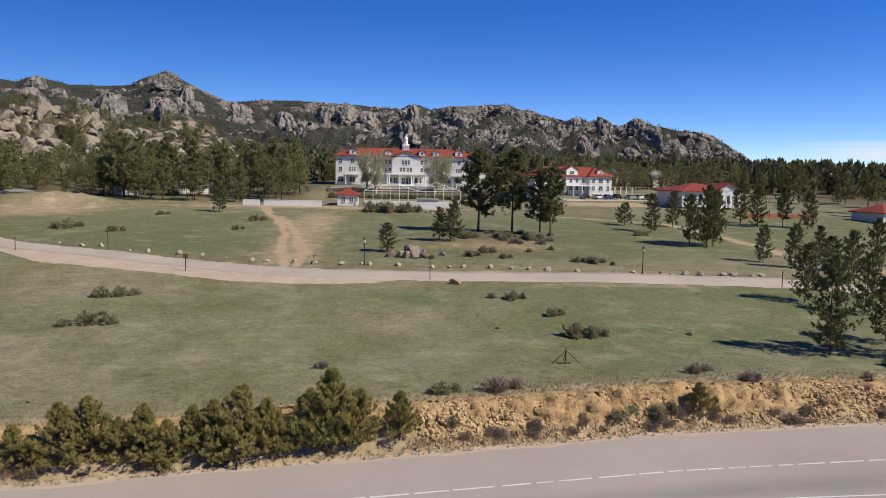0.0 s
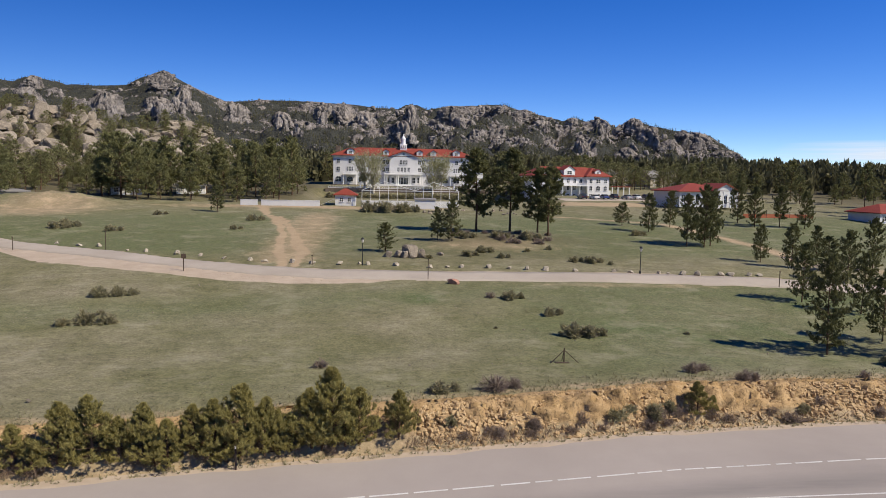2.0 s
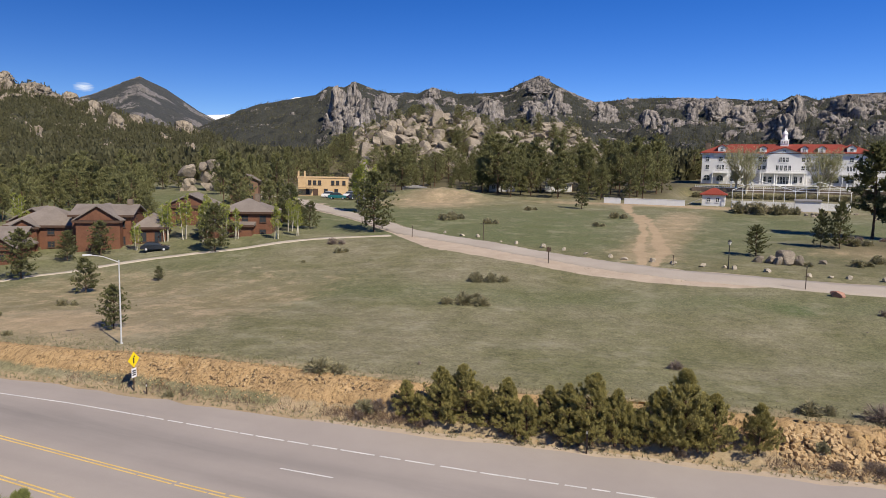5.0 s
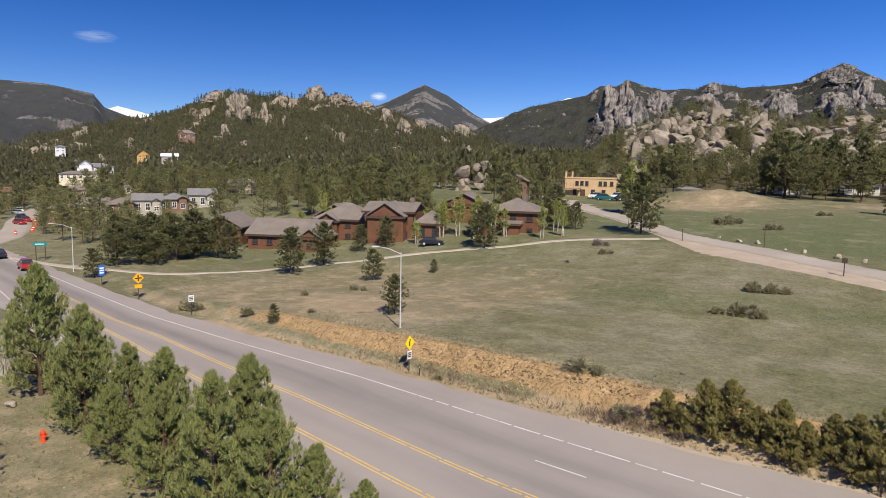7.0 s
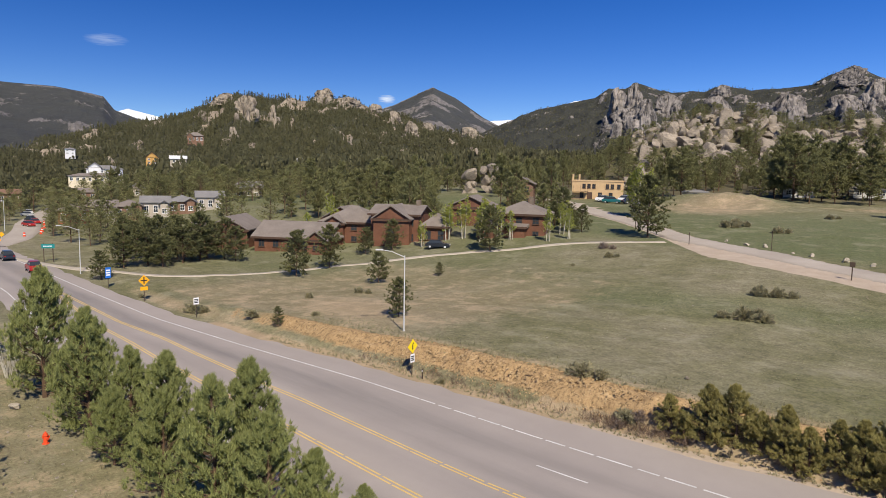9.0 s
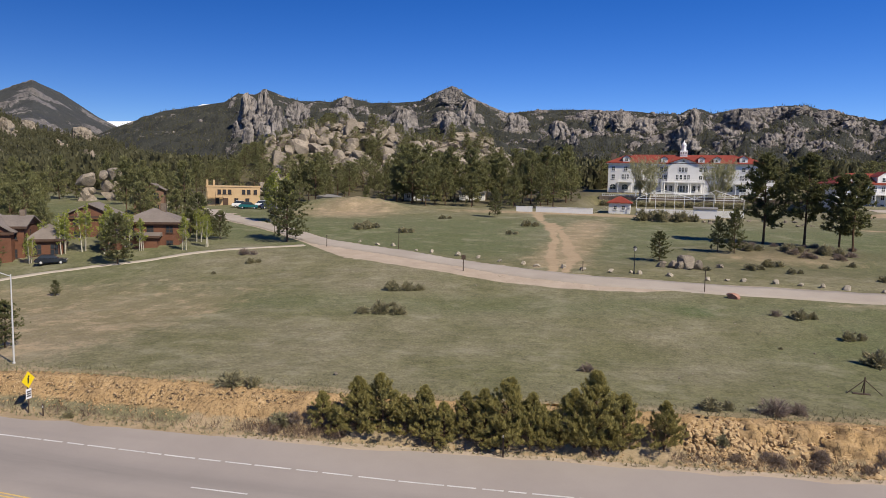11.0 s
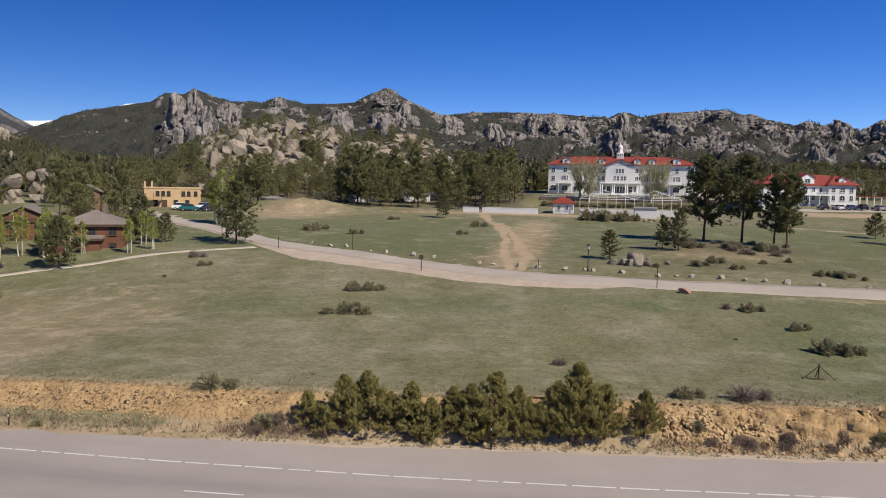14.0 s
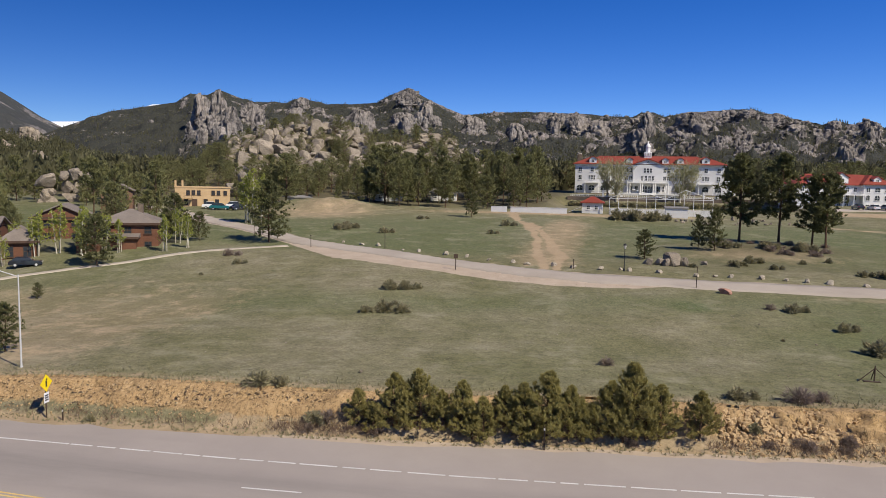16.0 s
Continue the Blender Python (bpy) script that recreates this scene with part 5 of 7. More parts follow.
rubble("heap_stones", "smaller granite blocks between the boulders of the hill", 600, on_heap, (0.5, 1.5), M_BOULDER, 17, 2, 0.06)


def on_bank(x0, x1):
    def spot(q):
        x = q.uniform(x0, x1)
        f = q.uniform(0.32, 1.0) if q.uniform() < .9 else q.uniform(0.05, 0.32)
        y = float(far_kerb(x)) + 1.3 + 2.9 * f
        return np.array([x, y - 0.5, at(x, y - .5) - 0.04])
    return spot


rubble("bank_stones", "ochre broken rock of the road cutting", 5600, on_bank(2, 46), (0.03, 0.24), M_ROCK_OCHRE, 5)
rubble("bank_gravel", "small ochre stones on the earth slope of the cutting", 2600, on_bank(-50, 4), (0.02, 0.085), M_ROCK_OCHRE, 25)


def on_land(x0, x1, y0, y1):
    def spot(q):
        x, y = q.uniform(x0, x1), q.uniform(y0, y1)
        return np.array([x, y, at(x, y)])
    return spot


rubble("meadow_stones", "small pale stones scattered in the grass", 260, on_land(-60, 45, 47, 88), (0.03, 0.09), M_BOULDER, 6)
rubble("verge_stones", "small stones by the hydrant", 160, on_land(-56, -30, -2, 12), (0.03, 0.10), M_BOULDER, 8)


CLEAR = [(-205, 62, 14), (-203, 78, 14), (-198, 92, 14), (-233, 121, 10), (-331, 98, 22), (-341, 112, 14), (-464, 124, 9), (-368, 137, 7), (-484, 211, 9), (-366, 150, 6), (-301, 55, 14),
         (-289, 84, 9), (103, 290, 30), (-222, 105, 12), (-310, 80, 20), (-270, 70, 18), (-250, 60, 16)]


def open_spot(x, y):
    ok = np.ones(np.shape(x), bool)
    for a, b, c in CLEAR:
        ok &= np.hypot(x - a, y - b) > c
    return ok


# ---------------------------------------------------------------- grass and far woods
def tufted(name, label, count, spot, length, width, mat, seed):
    q = np.random.RandomState(seed)
    pts = np.array([spot(q) for _ in range(count)])
    ob = new(name, blades(pts, np.tile([[0, 0, 1.0]], (count, 1)), 5, length, width, 0.6, q, name, mat))
    return tagged(ob, label, "grass", kind="stuff")


def brink(q):
    x = q.uniform(-60, 60)
    d = 4.1 + abs(q.normal(0, 1.6)) if q.uniform() < .6 else q.uniform(0.3, 1.3)
    y = float(far_kerb(x)) + d
    return np.array([x, y, at(x, y)])


tufted("brink_grass", "dry straw grass on the brink of the bank", 3800, brink, 0.24, 0.035, M_STRAW, 11)
tufted("meadow_grass", "short dry grass tufts on the meadow", 4000, on_land(-75, 60, 45, 92), 0.085, 0.04, M_STRAW, 12)
tufted("verge_grass", "dry grass by the highway pines", 2600, on_land(-75, -18, -4, 15), 0.2, 0.03, M_STRAW, 14)
tufted("scrub_twigs", "grey bare scrub at the foot of the bank", 900, lambda q: (lambda x: np.array([x, float(far_kerb(x)) + q.uniform(.7, 2.2), 0.35]))(q.choice([q.uniform(-26, -19), q.uniform(1, 12), q.uniform(12, 34), q.uniform(-48, -20)])), 0.6, 0.022, M_SCRUB, 15)


def woods(name, label, P, heights, mat, seed, sprays=22):
    """Many distant pines in one mesh: each a ragged cone of needle sprays."""
    q = np.random.RandomState(seed)
    n, s = len(P), sprays
    h = heights[:, None]
    u = q.uniform(0.06, 0.97, (n, s))
    u[:, 0] = 0.9
    rad = h * 0.20 * (1.06 - u) ** 0.75 * q.uniform(0.15, 0.95, (n, s)) * q.uniform(0.75, 1.3, (n, 1))
    a = q.uniform(0, 6.283, (n, s))
    out = np.stack([np.cos(a), np.sin(a), np.zeros_like(a)], -1)
    side = np.stack([-np.sin(a), np.cos(a), np.zeros_like(a)], -1)
    c = P[:, None, :] + out * rad[..., None]
    c[..., 2] += h * u
    big = (h * (0.20 - 0.07 * u) * q.uniform(0.7, 1.3, (n, s)))[..., None]
    tip = c + out * big * q.uniform(0.1, 0.6, (n, s, 1)) + np.array([0, 0, 1.0]) * big * q.uniform(0.3, 1.1, (n, s, 1))
    low = np.array([0, 0, -1.0]) * big * q.uniform(0.2, 0.7, (n, s, 1))
    v = np.stack([tip, c + side * big * 0.55 + low, c - side * big * 0.55 + low], 2).reshape(-1, 3)
    me = bpy.data.meshes.new(name)
    k = n * s
    me.vertices.add(k * 3)
    me.vertices.foreach_set("co", v.astype(np.float32).ravel())
    me.loops.add(k * 3)
    me.loops.foreach_set("vertex_index", np.arange(k * 3, dtype=np.int32))
    me.polygons.add(k)
    me.polygons.foreach_set("loop_start", np.arange(0, k * 3, 3, dtype=np.int32))
    me.update(calc_edges=True)
    me.materials.append(mat)
    return tagged(new(name, me), label, "forest", kind="stuff")


def on_ridge(name, count, limit, h0, h1, seed, mat, label, sprays, s_max=0.985):
    X, Y, Z, rock, S = RIDGES[name]
    q = np.random.RandomState(seed)
    ok = np.argwhere((rock < limit) & (S < s_max) & (S > 0.0))
    pick = ok[q.randint(0, len(ok), count)]
    i, j = pick[:, 0], pick[:, 1]
    P = np.stack([X[i, j], Y[i, j], Z[i, j] - 0.5], -1) + q.normal(0, 2.0, (count, 3)) * [1, 1, 0]
    P = P[open_spot(P[:, 0], P[:, 1])]
    return woods(name + "_pines", label, P, q.uniform(h0, h1, len(P)), mat, seed, sprays)


on_ridge("mountain_ridge", 22000, 0.46, 3.5, 7, 51, M_NEEDLE_FAR, "dark pines scattered between the granite crags", 11)
on_ridge("wooded_hill", 21000, 0.48, 3.5, 7.5, 52, M_NEEDLE_FAR, "pines covering the hillside", 17)
q = np.random.RandomState(53)
bear, dist = np.radians(q.uniform(-97, 44, 9000)), q.uniform(285, 760, 9000) ** 1.0
X, Y = np.sin(bear) * dist, np.cos(bear) * dist
keep = open_spot(X, Y) & (rock_hill(X, Y) < 0.8) & ~((bear > radians(-31.5)) & (bear < radians(-11)) & (dist < 345)) & ~((X > -35) & (X < 62) & (Y < 285)) & ~((X < -160) & (Y < 45)) & (Y > 40) & ~((X < -200) & (Y < 150) & (q.uniform(0, 1, 9000) < .4))
X, Y = X[keep], Y[keep]
woods("far_woods", "dense dark pine forest behind the buildings", np.stack([X, Y, land(X, Y)], -1), q.uniform(7, 13, len(X)), M_NEEDLE_FAR, 54, 34)


# ---------------------------------------------------------------- buildings
M_WHITE_WALL = worn("white painted boards", (0.60, 0.60, 0.60), (0.74, 0.74, 0.73), 0.3, 0.6, 6, 0.15)
M_TRIM = worn("white trim", (0.70, 0.70, 0.69), (0.84, 0.84, 0.82), 0.8, 0.55, 10, 0.1)
M_RED_ROOF = worn("red roof", (0.20, 0.038, 0.024), (0.29, 0.062, 0.038), 0.25, 0.7, 4, 0.4, depth=0.06)
M_GLASS = material("window glass", (0.035, 0.042, 0.05), 0.08)
M_STONE = worn("stone retaining wall", (0.10, 0.078, 0.058), (0.23, 0.18, 0.135), 0.8, 0.9, 5, 0.6, depth=0.06)
M_LOG = worn("red-brown stained siding", (0.105, 0.046, 0.027), (0.195, 0.090, 0.052), 0.5, 0.75, 8, 0.4, depth=0.04)
M_SHINGLE = worn("grey-brown shingles", (0.155, 0.130, 0.110), (0.255, 0.220, 0.190), 0.35, 0.9, 5, 0.5, depth=0.05)
M_SHINGLE_GREY = worn("grey shingles", (0.16, 0.155, 0.15), (0.27, 0.26, 0.25), 0.35, 0.9, 5, 0.5, depth=0.05)
M_FASCIA = worn("dark brown fascia", (0.055, 0.034, 0.024), (0.11, 0.066, 0.045), 0.8, 0.7, 10, 0.2)
M_PLINTH = worn("tan stone plinth", (0.30, 0.255, 0.20), (0.48, 0.42, 0.34), 0.8, 0.9, 6, 0.5, depth=0.04)
M_OCHRE_WALL = worn("yellow plywood sheathing", (0.46, 0.315, 0.165), (0.60, 0.43, 0.245), 0.4, 0.8, 5, 0.2)
M_CREAM = worn("cream wall", (0.60, 0.52, 0.36), (0.74, 0.66, 0.49), 0.4, 0.75, 6, 0.1)
M_TAN_WALL = worn("tan siding", (0.33, 0.29, 0.235), (0.47, 0.42, 0.35), 0.4, 0.8, 6, 0.2)
M_BROWN_WALL = worn("brown siding", (0.15, 0.085, 0.055), (0.25, 0.15, 0.10), 0.4, 0.8, 6, 0.2)
M_BRICK = worn("orange-red brick", (0.30, 0.10, 0.050), (0.42, 0.16, 0.085), 0.6, 0.85, 10, 0.3)
M_GOLD_LOG = worn("golden logs", (0.42, 0.23, 0.06), (0.60, 0.36, 0.11), 0.5, 0.7, 8, 0.2)

WINDOW_MESHES = {}


def window_meshes(w, h, arched, trim):
    key = (round(w, 2), round(h, 2), arched, trim.name)
    if key not in WINDOW_MESHES:
        outline = [(-w / 2, 0), (w / 2, 0)]
        if arched:
            outline += [(w / 2 * math.cos(a), h - w / 2 * 0.8 + w / 2 * 0.8 * math.sin(a)) for a in np.linspace(0, math.pi, 9)]
        else:
            outline += [(w / 2, h), (-w / 2, h)]
        b = 0.08
        c = (0, h / 2)
        inner = [(c[0] + (x - c[0]) * (1 - 2 * b / w), c[1] + (z - c[1]) * (1 - 2 * b / h)) for x, z in outline]
        bm = bmesh.new()
        rows = [[bm.verts.new((x, y, z)) for x, z in ring] for y, ring in ((0.0, outline), (-0.09, outline), (-0.09, inner), (-0.01, inner))]
        n = len(outline)
        for r0, r1 in zip(rows, rows[1:]):
            for k in range(n):
                bm.faces.new((r0[k], r0[(k + 1) % n], r1[(k + 1) % n], r1[k]))
        box(bm, -0.03, 0.03, -0.07, -0.015, b, h - b)                    # mullion and meeting rail
        box(bm, -w / 2 + b, w / 2 - b, -0.066, -0.018, h * .5 - .03, h * .5 + .03)
        box(bm, -w / 2 - 0.08, w / 2 + 0.08, -0.16, -0.002, -0.08, -0.003)
        fm = bpy.data.meshes.new("window")
        bm.to_mesh(fm)
        bm.free()
        fm.materials.append(trim)
        bm = bmesh.new()
        bm.faces.new([bm.verts.new((x, -0.03, z)) for x, z in inner])
        pm = bpy.data.meshes.new("pane")
        bm.to_mesh(pm)
        bm.free()
        pm.materials.append(M_GLASS)
        WINDOW_MESHES[key] = (fm, pm)
    return WINDOW_MESHES[key]


def window(parent, x, y, z, w, h, arched=False, trim=None, side=0):
    """A framed window on a wall that faces -y (side 0), +x (90) or -x (-90)."""
    fm, pm = window_meshes(w, h, arched, trim or M_TRIM)
    f = share("window", fm, parent, pose(x, y, z, 0, 0, side))
    share("pane", pm, f, Matrix.Identity(4))
    return f


def roof_bm(x0, x1, y0, y1, z, rise, kind, over=0.6, thick=0.22):
    """A pitched roof with thickness over a rectangle: hip, gable along x, gable along y, or shed."""
    x0, x1, y0, y1 = x0 - over, x1 + over, y0 - over, y1 + over
    bm = bmesh.new()
    xm, ym = (x0 + x1) / 2, (y0 + y1) / 2
    if kind == "hip":
        run = min(x1 - x0, y1 - y0) / 2
        ridge_ = ((x0 + run, ym), (x1 - run, ym)) if x1 - x0 >= y1 - y0 else ((xm, y0 + run), (xm, y1 - run))
    elif kind == "gable_x":
        ridge_ = ((x0, ym), (x1, ym))
    elif kind == "gable_y":
        ridge_ = ((xm, y0), (xm, y1))
    if kind in ("gable_x", "gable_y"):               # two slabs that meet at the ridge
        across, run = ((x0, x1), (y0, y1)) if kind == "gable_y" else ((y0, y1), (x0, x1))
        m = (across[0] + across[1]) / 2
        cut = [(across[0], z), (m, z + rise), (across[1], z), (across[1], z - thick), (m, z + rise - thick * 1.15), (across[0], z - thick)]
        ends = [[bm.verts.new((p, e, q) if kind == "gable_y" else (e, p, q)) for p, q in cut] for e in run]
        for k in range(6):
            bm.faces.new((ends[0][k], ends[0][(k + 1) % 6], ends[1][(k + 1) % 6], ends[1][k]))
        for e in ends:
            bm.faces.new((e[0], e[1], e[4], e[5]))
            bm.faces.new((e[1], e[2], e[3], e[4]))
        bmesh.ops.recalc_face_normals(bm, faces=bm.faces[:])
        return bm
    corners = [(x0, y0), (x1, y0), (x1, y1), (x0, y1)]
    lo = [bm.verts.new((a, b, z - thick)) for a, b in corners]
    hi = [bm.verts.new((a, b, z)) for a, b in corners]
    for k in range(4):
        bm.faces.new((lo[k], lo[(k + 1) % 4], hi[(k + 1) % 4], hi[k]))
    bm.faces.new(lo[::-1])
    if kind == "shed":
        back = [bm.verts.new((a, b, z + rise)) for a, b in corners[2:]]
        bm.faces.new((hi[0], hi[1], back[0], back[1]))
        bm.faces.new((hi[1], hi[2], back[0]))
        bm.faces.new((hi[3], hi[0], back[1]))
        bm.faces.new((hi[2], hi[3], back[1], back[0]))
        return bm
    a, b = [bm.verts.new((p[0], p[1], z + rise)) for p in ridge_]
    if kind == "gable_y" or (kind == "hip" and y1 - y0 > x1 - x0):
        bm.faces.new((hi[0], hi[1], a))
        bm.faces.new((hi[1], hi[2], b, a))
        bm.faces.new((hi[2], hi[3], b))
        bm.faces.new((hi[3], hi[0], a, b))
    else:
        bm.faces.new((hi[0], hi[1], b, a))
        bm.faces.new((hi[1], hi[2], b))
        bm.faces.new((hi[2], hi[3], a, b))
        bm.faces.new((hi[3], hi[0], a))
    return bm


def gable_wall(parent, x0, x1, y0, y1, z, rise, kind, mat):
    """The triangles of wall under a gable roof."""
    for end in (0, 1):
        bm = bmesh.new()
        if kind == "gable_y":
            y, tip = (y0, y1)[end], (x0 + x1) / 2
            rings = [[(x, yy, zz) for x, zz in ((x0, z), (x1, z), (tip, z + rise * .93))] for yy in (y, y + (0.15, -0.15)[end])]
        else:
            x, tip = (x0, x1)[end], (y0 + y1) / 2
            rings = [[(xx, yy, zz) for yy, zz in ((y0, z), (y1, z), (tip, z + rise * .93))] for xx in (x, x + (0.15, -0.15)[end])]
        a, b = [[bm.verts.new(p) for p in ring] for ring in rings]
        bm.faces.new(a)
        bm.faces.new(b[::-1])
        for k in range(3):
            bm.faces.new((a[k], b[k], b[(k + 1) % 3], a[(k + 1) % 3]))
        bmesh.ops.recalc_face_normals(bm, faces=bm.faces[:])
        part("gable", bm, mat, parent)


def dormer(parent, x, y, z, w, h, depth, roof, wall, trim):
    """A small gabled dormer that looks out over the eaves."""
    d = part("dormer", boxed(x - w / 2, x + w / 2, y, y + depth, z, z + h), wall, parent)
    part("roof", roof_bm(x - w / 2, x + w / 2, y, y + depth, z + h + .1, w * .36, "gable_y", .35, .14), roof, d)
    part("gable", (lambda bm: (bm.faces.new([bm.verts.new(p) for p in ((x - w / 2, y - .02, z + h), (x + w / 2, y - .02, z + h), (x, y - .02, z + h + w * .36))]), bm)[1])(bmesh.new()), trim, d)
    fm, pm = window_meshes(w * .42, h * .75, False, trim)
    share("window", fm, d, pose(x, y, z + h * .12))
    share("pane", pm, d, pose(x, y, z + h * .12))
    return d


def block(parent, x0, x1, y0, y1, z0, z1, wall, roof=None, rise=2.0, kind="hip", over=0.6, fascia=None):
    part("wall", boxed(x0, x1, y0, y1, z0, z1), wall, parent)
    if roof:
        part("roof", roof_bm(x0, x1, y0, y1, z1 + 0.22, rise, kind, over), roof, parent)
        if kind in ("gable_x", "gable_y"):
            gable_wall(parent, x0, x1, y0, y1, z1 + .2, rise * .97, kind, wall)
        if fascia:
            bm = bmesh.new()
            box(bm, x0 - over - .04, x1 + over + .04, y0 - over - .04, y0 - over + .03, z1 - .18, z1 + .2)
            part("fascia", bm, fascia, parent)


def colonnade(parent, xs_, y, z0, z1, radius=0.2):
    for x in xs_:
        bm = tube(bmesh.new(), [(x, y, z0), (x, y, z0 + .25), (x, y, z0 + .3), (x, y, z1 - .3), (x, y, z1 - .25), (x, y, z1)],
                  [radius * 1.5, radius * 1.5, radius, radius * .85, radius * 1.4, radius * 1.4], 10)
        part("column", bm, M_TRIM, parent)


def balustrade(parent, x0, x1, y, z, mat=None, h=0.9, step=0.45, name="balustrade"):
    bm = bmesh.new()
    box(bm, x0, x1, y - .06, y + .06, z + h - .1, z + h)
    box(bm, x0, x1, y - .05, y + .05, z + .05, z + .15)
    for x in np.arange(x0 + .1, x1, step):
        box(bm, x - .05, x + .05, y - .04, y + .04, z + .15, z + h - .1)
    return part(name, bm, mat or M_TRIM, parent)


# the hotel: x along the front, y into the building
hotel = thing("hotel", "large white wooden hotel with red roof, dormers and cupola", "hotel", pose(5.2, 262.5, 14.3))
EAVE = 10.6
block(hotel, -24.5, 24.5, 2.6, 17, 0, EAVE, M_WHITE_WALL, M_RED_ROOF, 3.3, "hip", 0.9)
for s in (-1, 1):
    x0, x1 = sorted((s * 13.7, s * 26.0))
    block(hotel, x0, x1, 0, 16.5, 0, EAVE, M_WHITE_WALL)
    part("roof", roof_bm(x0, x1, 0, 16.5, EAVE + .24, 3.1, "hip", .9), M_RED_ROOF, hotel)
    xc = (x0 + x1) / 2
    for dx in (-4.3, 0, 4.3):
        if dx:
            window(hotel, xc + dx, 0, 7.8, 1.25, 1.65)
            window(hotel, xc + dx, 0, 4.9, 1.25, 1.65)
        else:
            window(hotel, xc, 0, 7.8, 1.25, 1.65)
            for q in (-.85, 0, .85):
                window(hotel, xc + q, 0, 4.9, .75, 1.75)
        window(hotel, xc + dx, 0, 0.95, 2.3, 2.1, True)
    part("balcony", boxed(xc - 2.6, xc + 2.6, -1.7, -.02, 3.65, 3.95), M_TRIM, hotel)
    balustrade(hotel, xc - 2.6, xc + 2.6, -1.6, 3.97, h=.75)
    colonnade(hotel, (xc - 2.4, xc + 2.4), -1.5, 0, 3.65, .14)
    dormer(hotel, xc - s * .2, -.1, EAVE + .5, 2.6, 1.5, 4, M_RED_ROOF, M_TRIM, M_TRIM)
    for zz in (7.8, 4.9, 1.0):
        for yy in (3, 7.5, 12):
            window(hotel, s * 26.0, yy, zz, 1.2, 1.6, side=90 * s)
    part("cornice", boxed(x0 - .5, x1 + .5, -.5, -.02, EAVE - .35, EAVE), M_TRIM, hotel)
for x in (-6.6, 6.0, 11.2):
    dormer(hotel, x, 2.3, EAVE + .5, 2.2, 1.4, 4, M_RED_ROOF, M_TRIM, M_TRIM)
for x in (-11.8, -10.2, -7.4, -6.0, 6.0, 7.4, 10.2, 11.8):
    window(hotel, x, 2.6, 7.8, 1.15, 1.65)
    window(hotel, x, 2.6, 4.9, 1.15, 1.65)
part("cornice", boxed(-13.6, 13.6, 2.0, 2.58, EAVE - .35, EAVE), M_TRIM, hotel)
centre = part("pavilion", boxed(-5.2, 5.2, 1.0, 3, 0, EAVE), M_WHITE_WALL, hotel)
part("pediment", roof_bm(-5.2, 5.2, 1.0, 7, EAVE + .2, 2.1, "gable_y", .6, .3), M_RED_ROOF, hotel)
gable_wall(hotel, -5.2, 5.2, .98, 4, EAVE + .2, 2.05, "gable_y", M_WHITE_WALL)
window(hotel, 0, .96, EAVE + .5, .9, .9, True)
for q in (-1.05, 0, 1.05):
    window(hotel, q, 1.0, 7.7, .9, 1.7)
for q in (-1.9, -.65, .65, 1.9):
    window(hotel, q, 1.0, 4.8, .95, 1.9)
part("veranda_roof", boxed(-7.3, 7.3, -2.6, 2.5, 3.85, 4.3, bevel=.05), M_TRIM, hotel)
balustrade(hotel, -7.2, 7.2, -2.4, 4.32, h=.8)
part("veranda_floor", boxed(-13.4, 13.4, -2.8, .9, -.3, .35), M_TRIM, hotel)
colonnade(hotel, (-7, -6.2, -2.6, -1.9, 1.9, 2.6, 6.2, 7), -2.3, .35, 3.85, .2)
for q in (-5.4, -3.9, 3.9, 5.4):
    window(hotel, q, 1.0 if abs(q) < 5 else 2.6, .8, 1.2, 2.1)
for q in (-1.5, -.5, .5, 1.5):
    window(hotel, q, 1.0, .4, .85, 2.5)
part("steps", (lambda bm: [box(bm, -3, 3, -3.0 - .35 * k, -2.8, -.3, .3 - .17 * k) for k in range(4)] and bm)(bmesh.new()), M_TRIM, hotel)
cup = part("cupola", boxed(-1.3, 1.3, 8.0, 10.6, EAVE + 2.6, EAVE + 4.9), M_TRIM, hotel, "white wooden cupola")
for q in (-.8, 0, .8):
    window(cup, q, 8.0, EAVE + 3.6, .55, 1.0, True)
part("lantern", tube(bmesh.new(), [(0, 9.5, EAVE + 4.9), (0, 9.5, EAVE + 5.1), (0, 9.5, EAVE + 5.12), (0, 9.5, EAVE + 6.9)], [1.45, 1.45, 0.85, 0.8], 8), M_TRIM, cup)
part("dome", tube(bmesh.new(), [(0, 9.5, EAVE + 6.9), (0, 9.5, EAVE + 7.1), (0, 9.5, EAVE + 7.6), (0, 9.5, EAVE + 8.1), (0, 9.5, EAVE + 9.0)], [1.0, .95, .7, .28, .05], 12), M_TRIM, cup)
for x, y in ((-25.3, 14), (6.3, 10)):
    part("chimney", boxed(x - .9, x + .9, y, y + 1.2, EAVE, EAVE + 4.2, bevel=.05), M_STONE, hotel)
part("side_porch", boxed(26.0, 30.5, 4, 10, 0, 4.4), M_WHITE_WALL, hotel)
balustrade(hotel, 26.1, 30.4, 4.1, 4.4, h=.8)
part("foundation", boxed(-26.1, 26.1, -.06, 16, -2.0, .02), M_STONE, hotel)

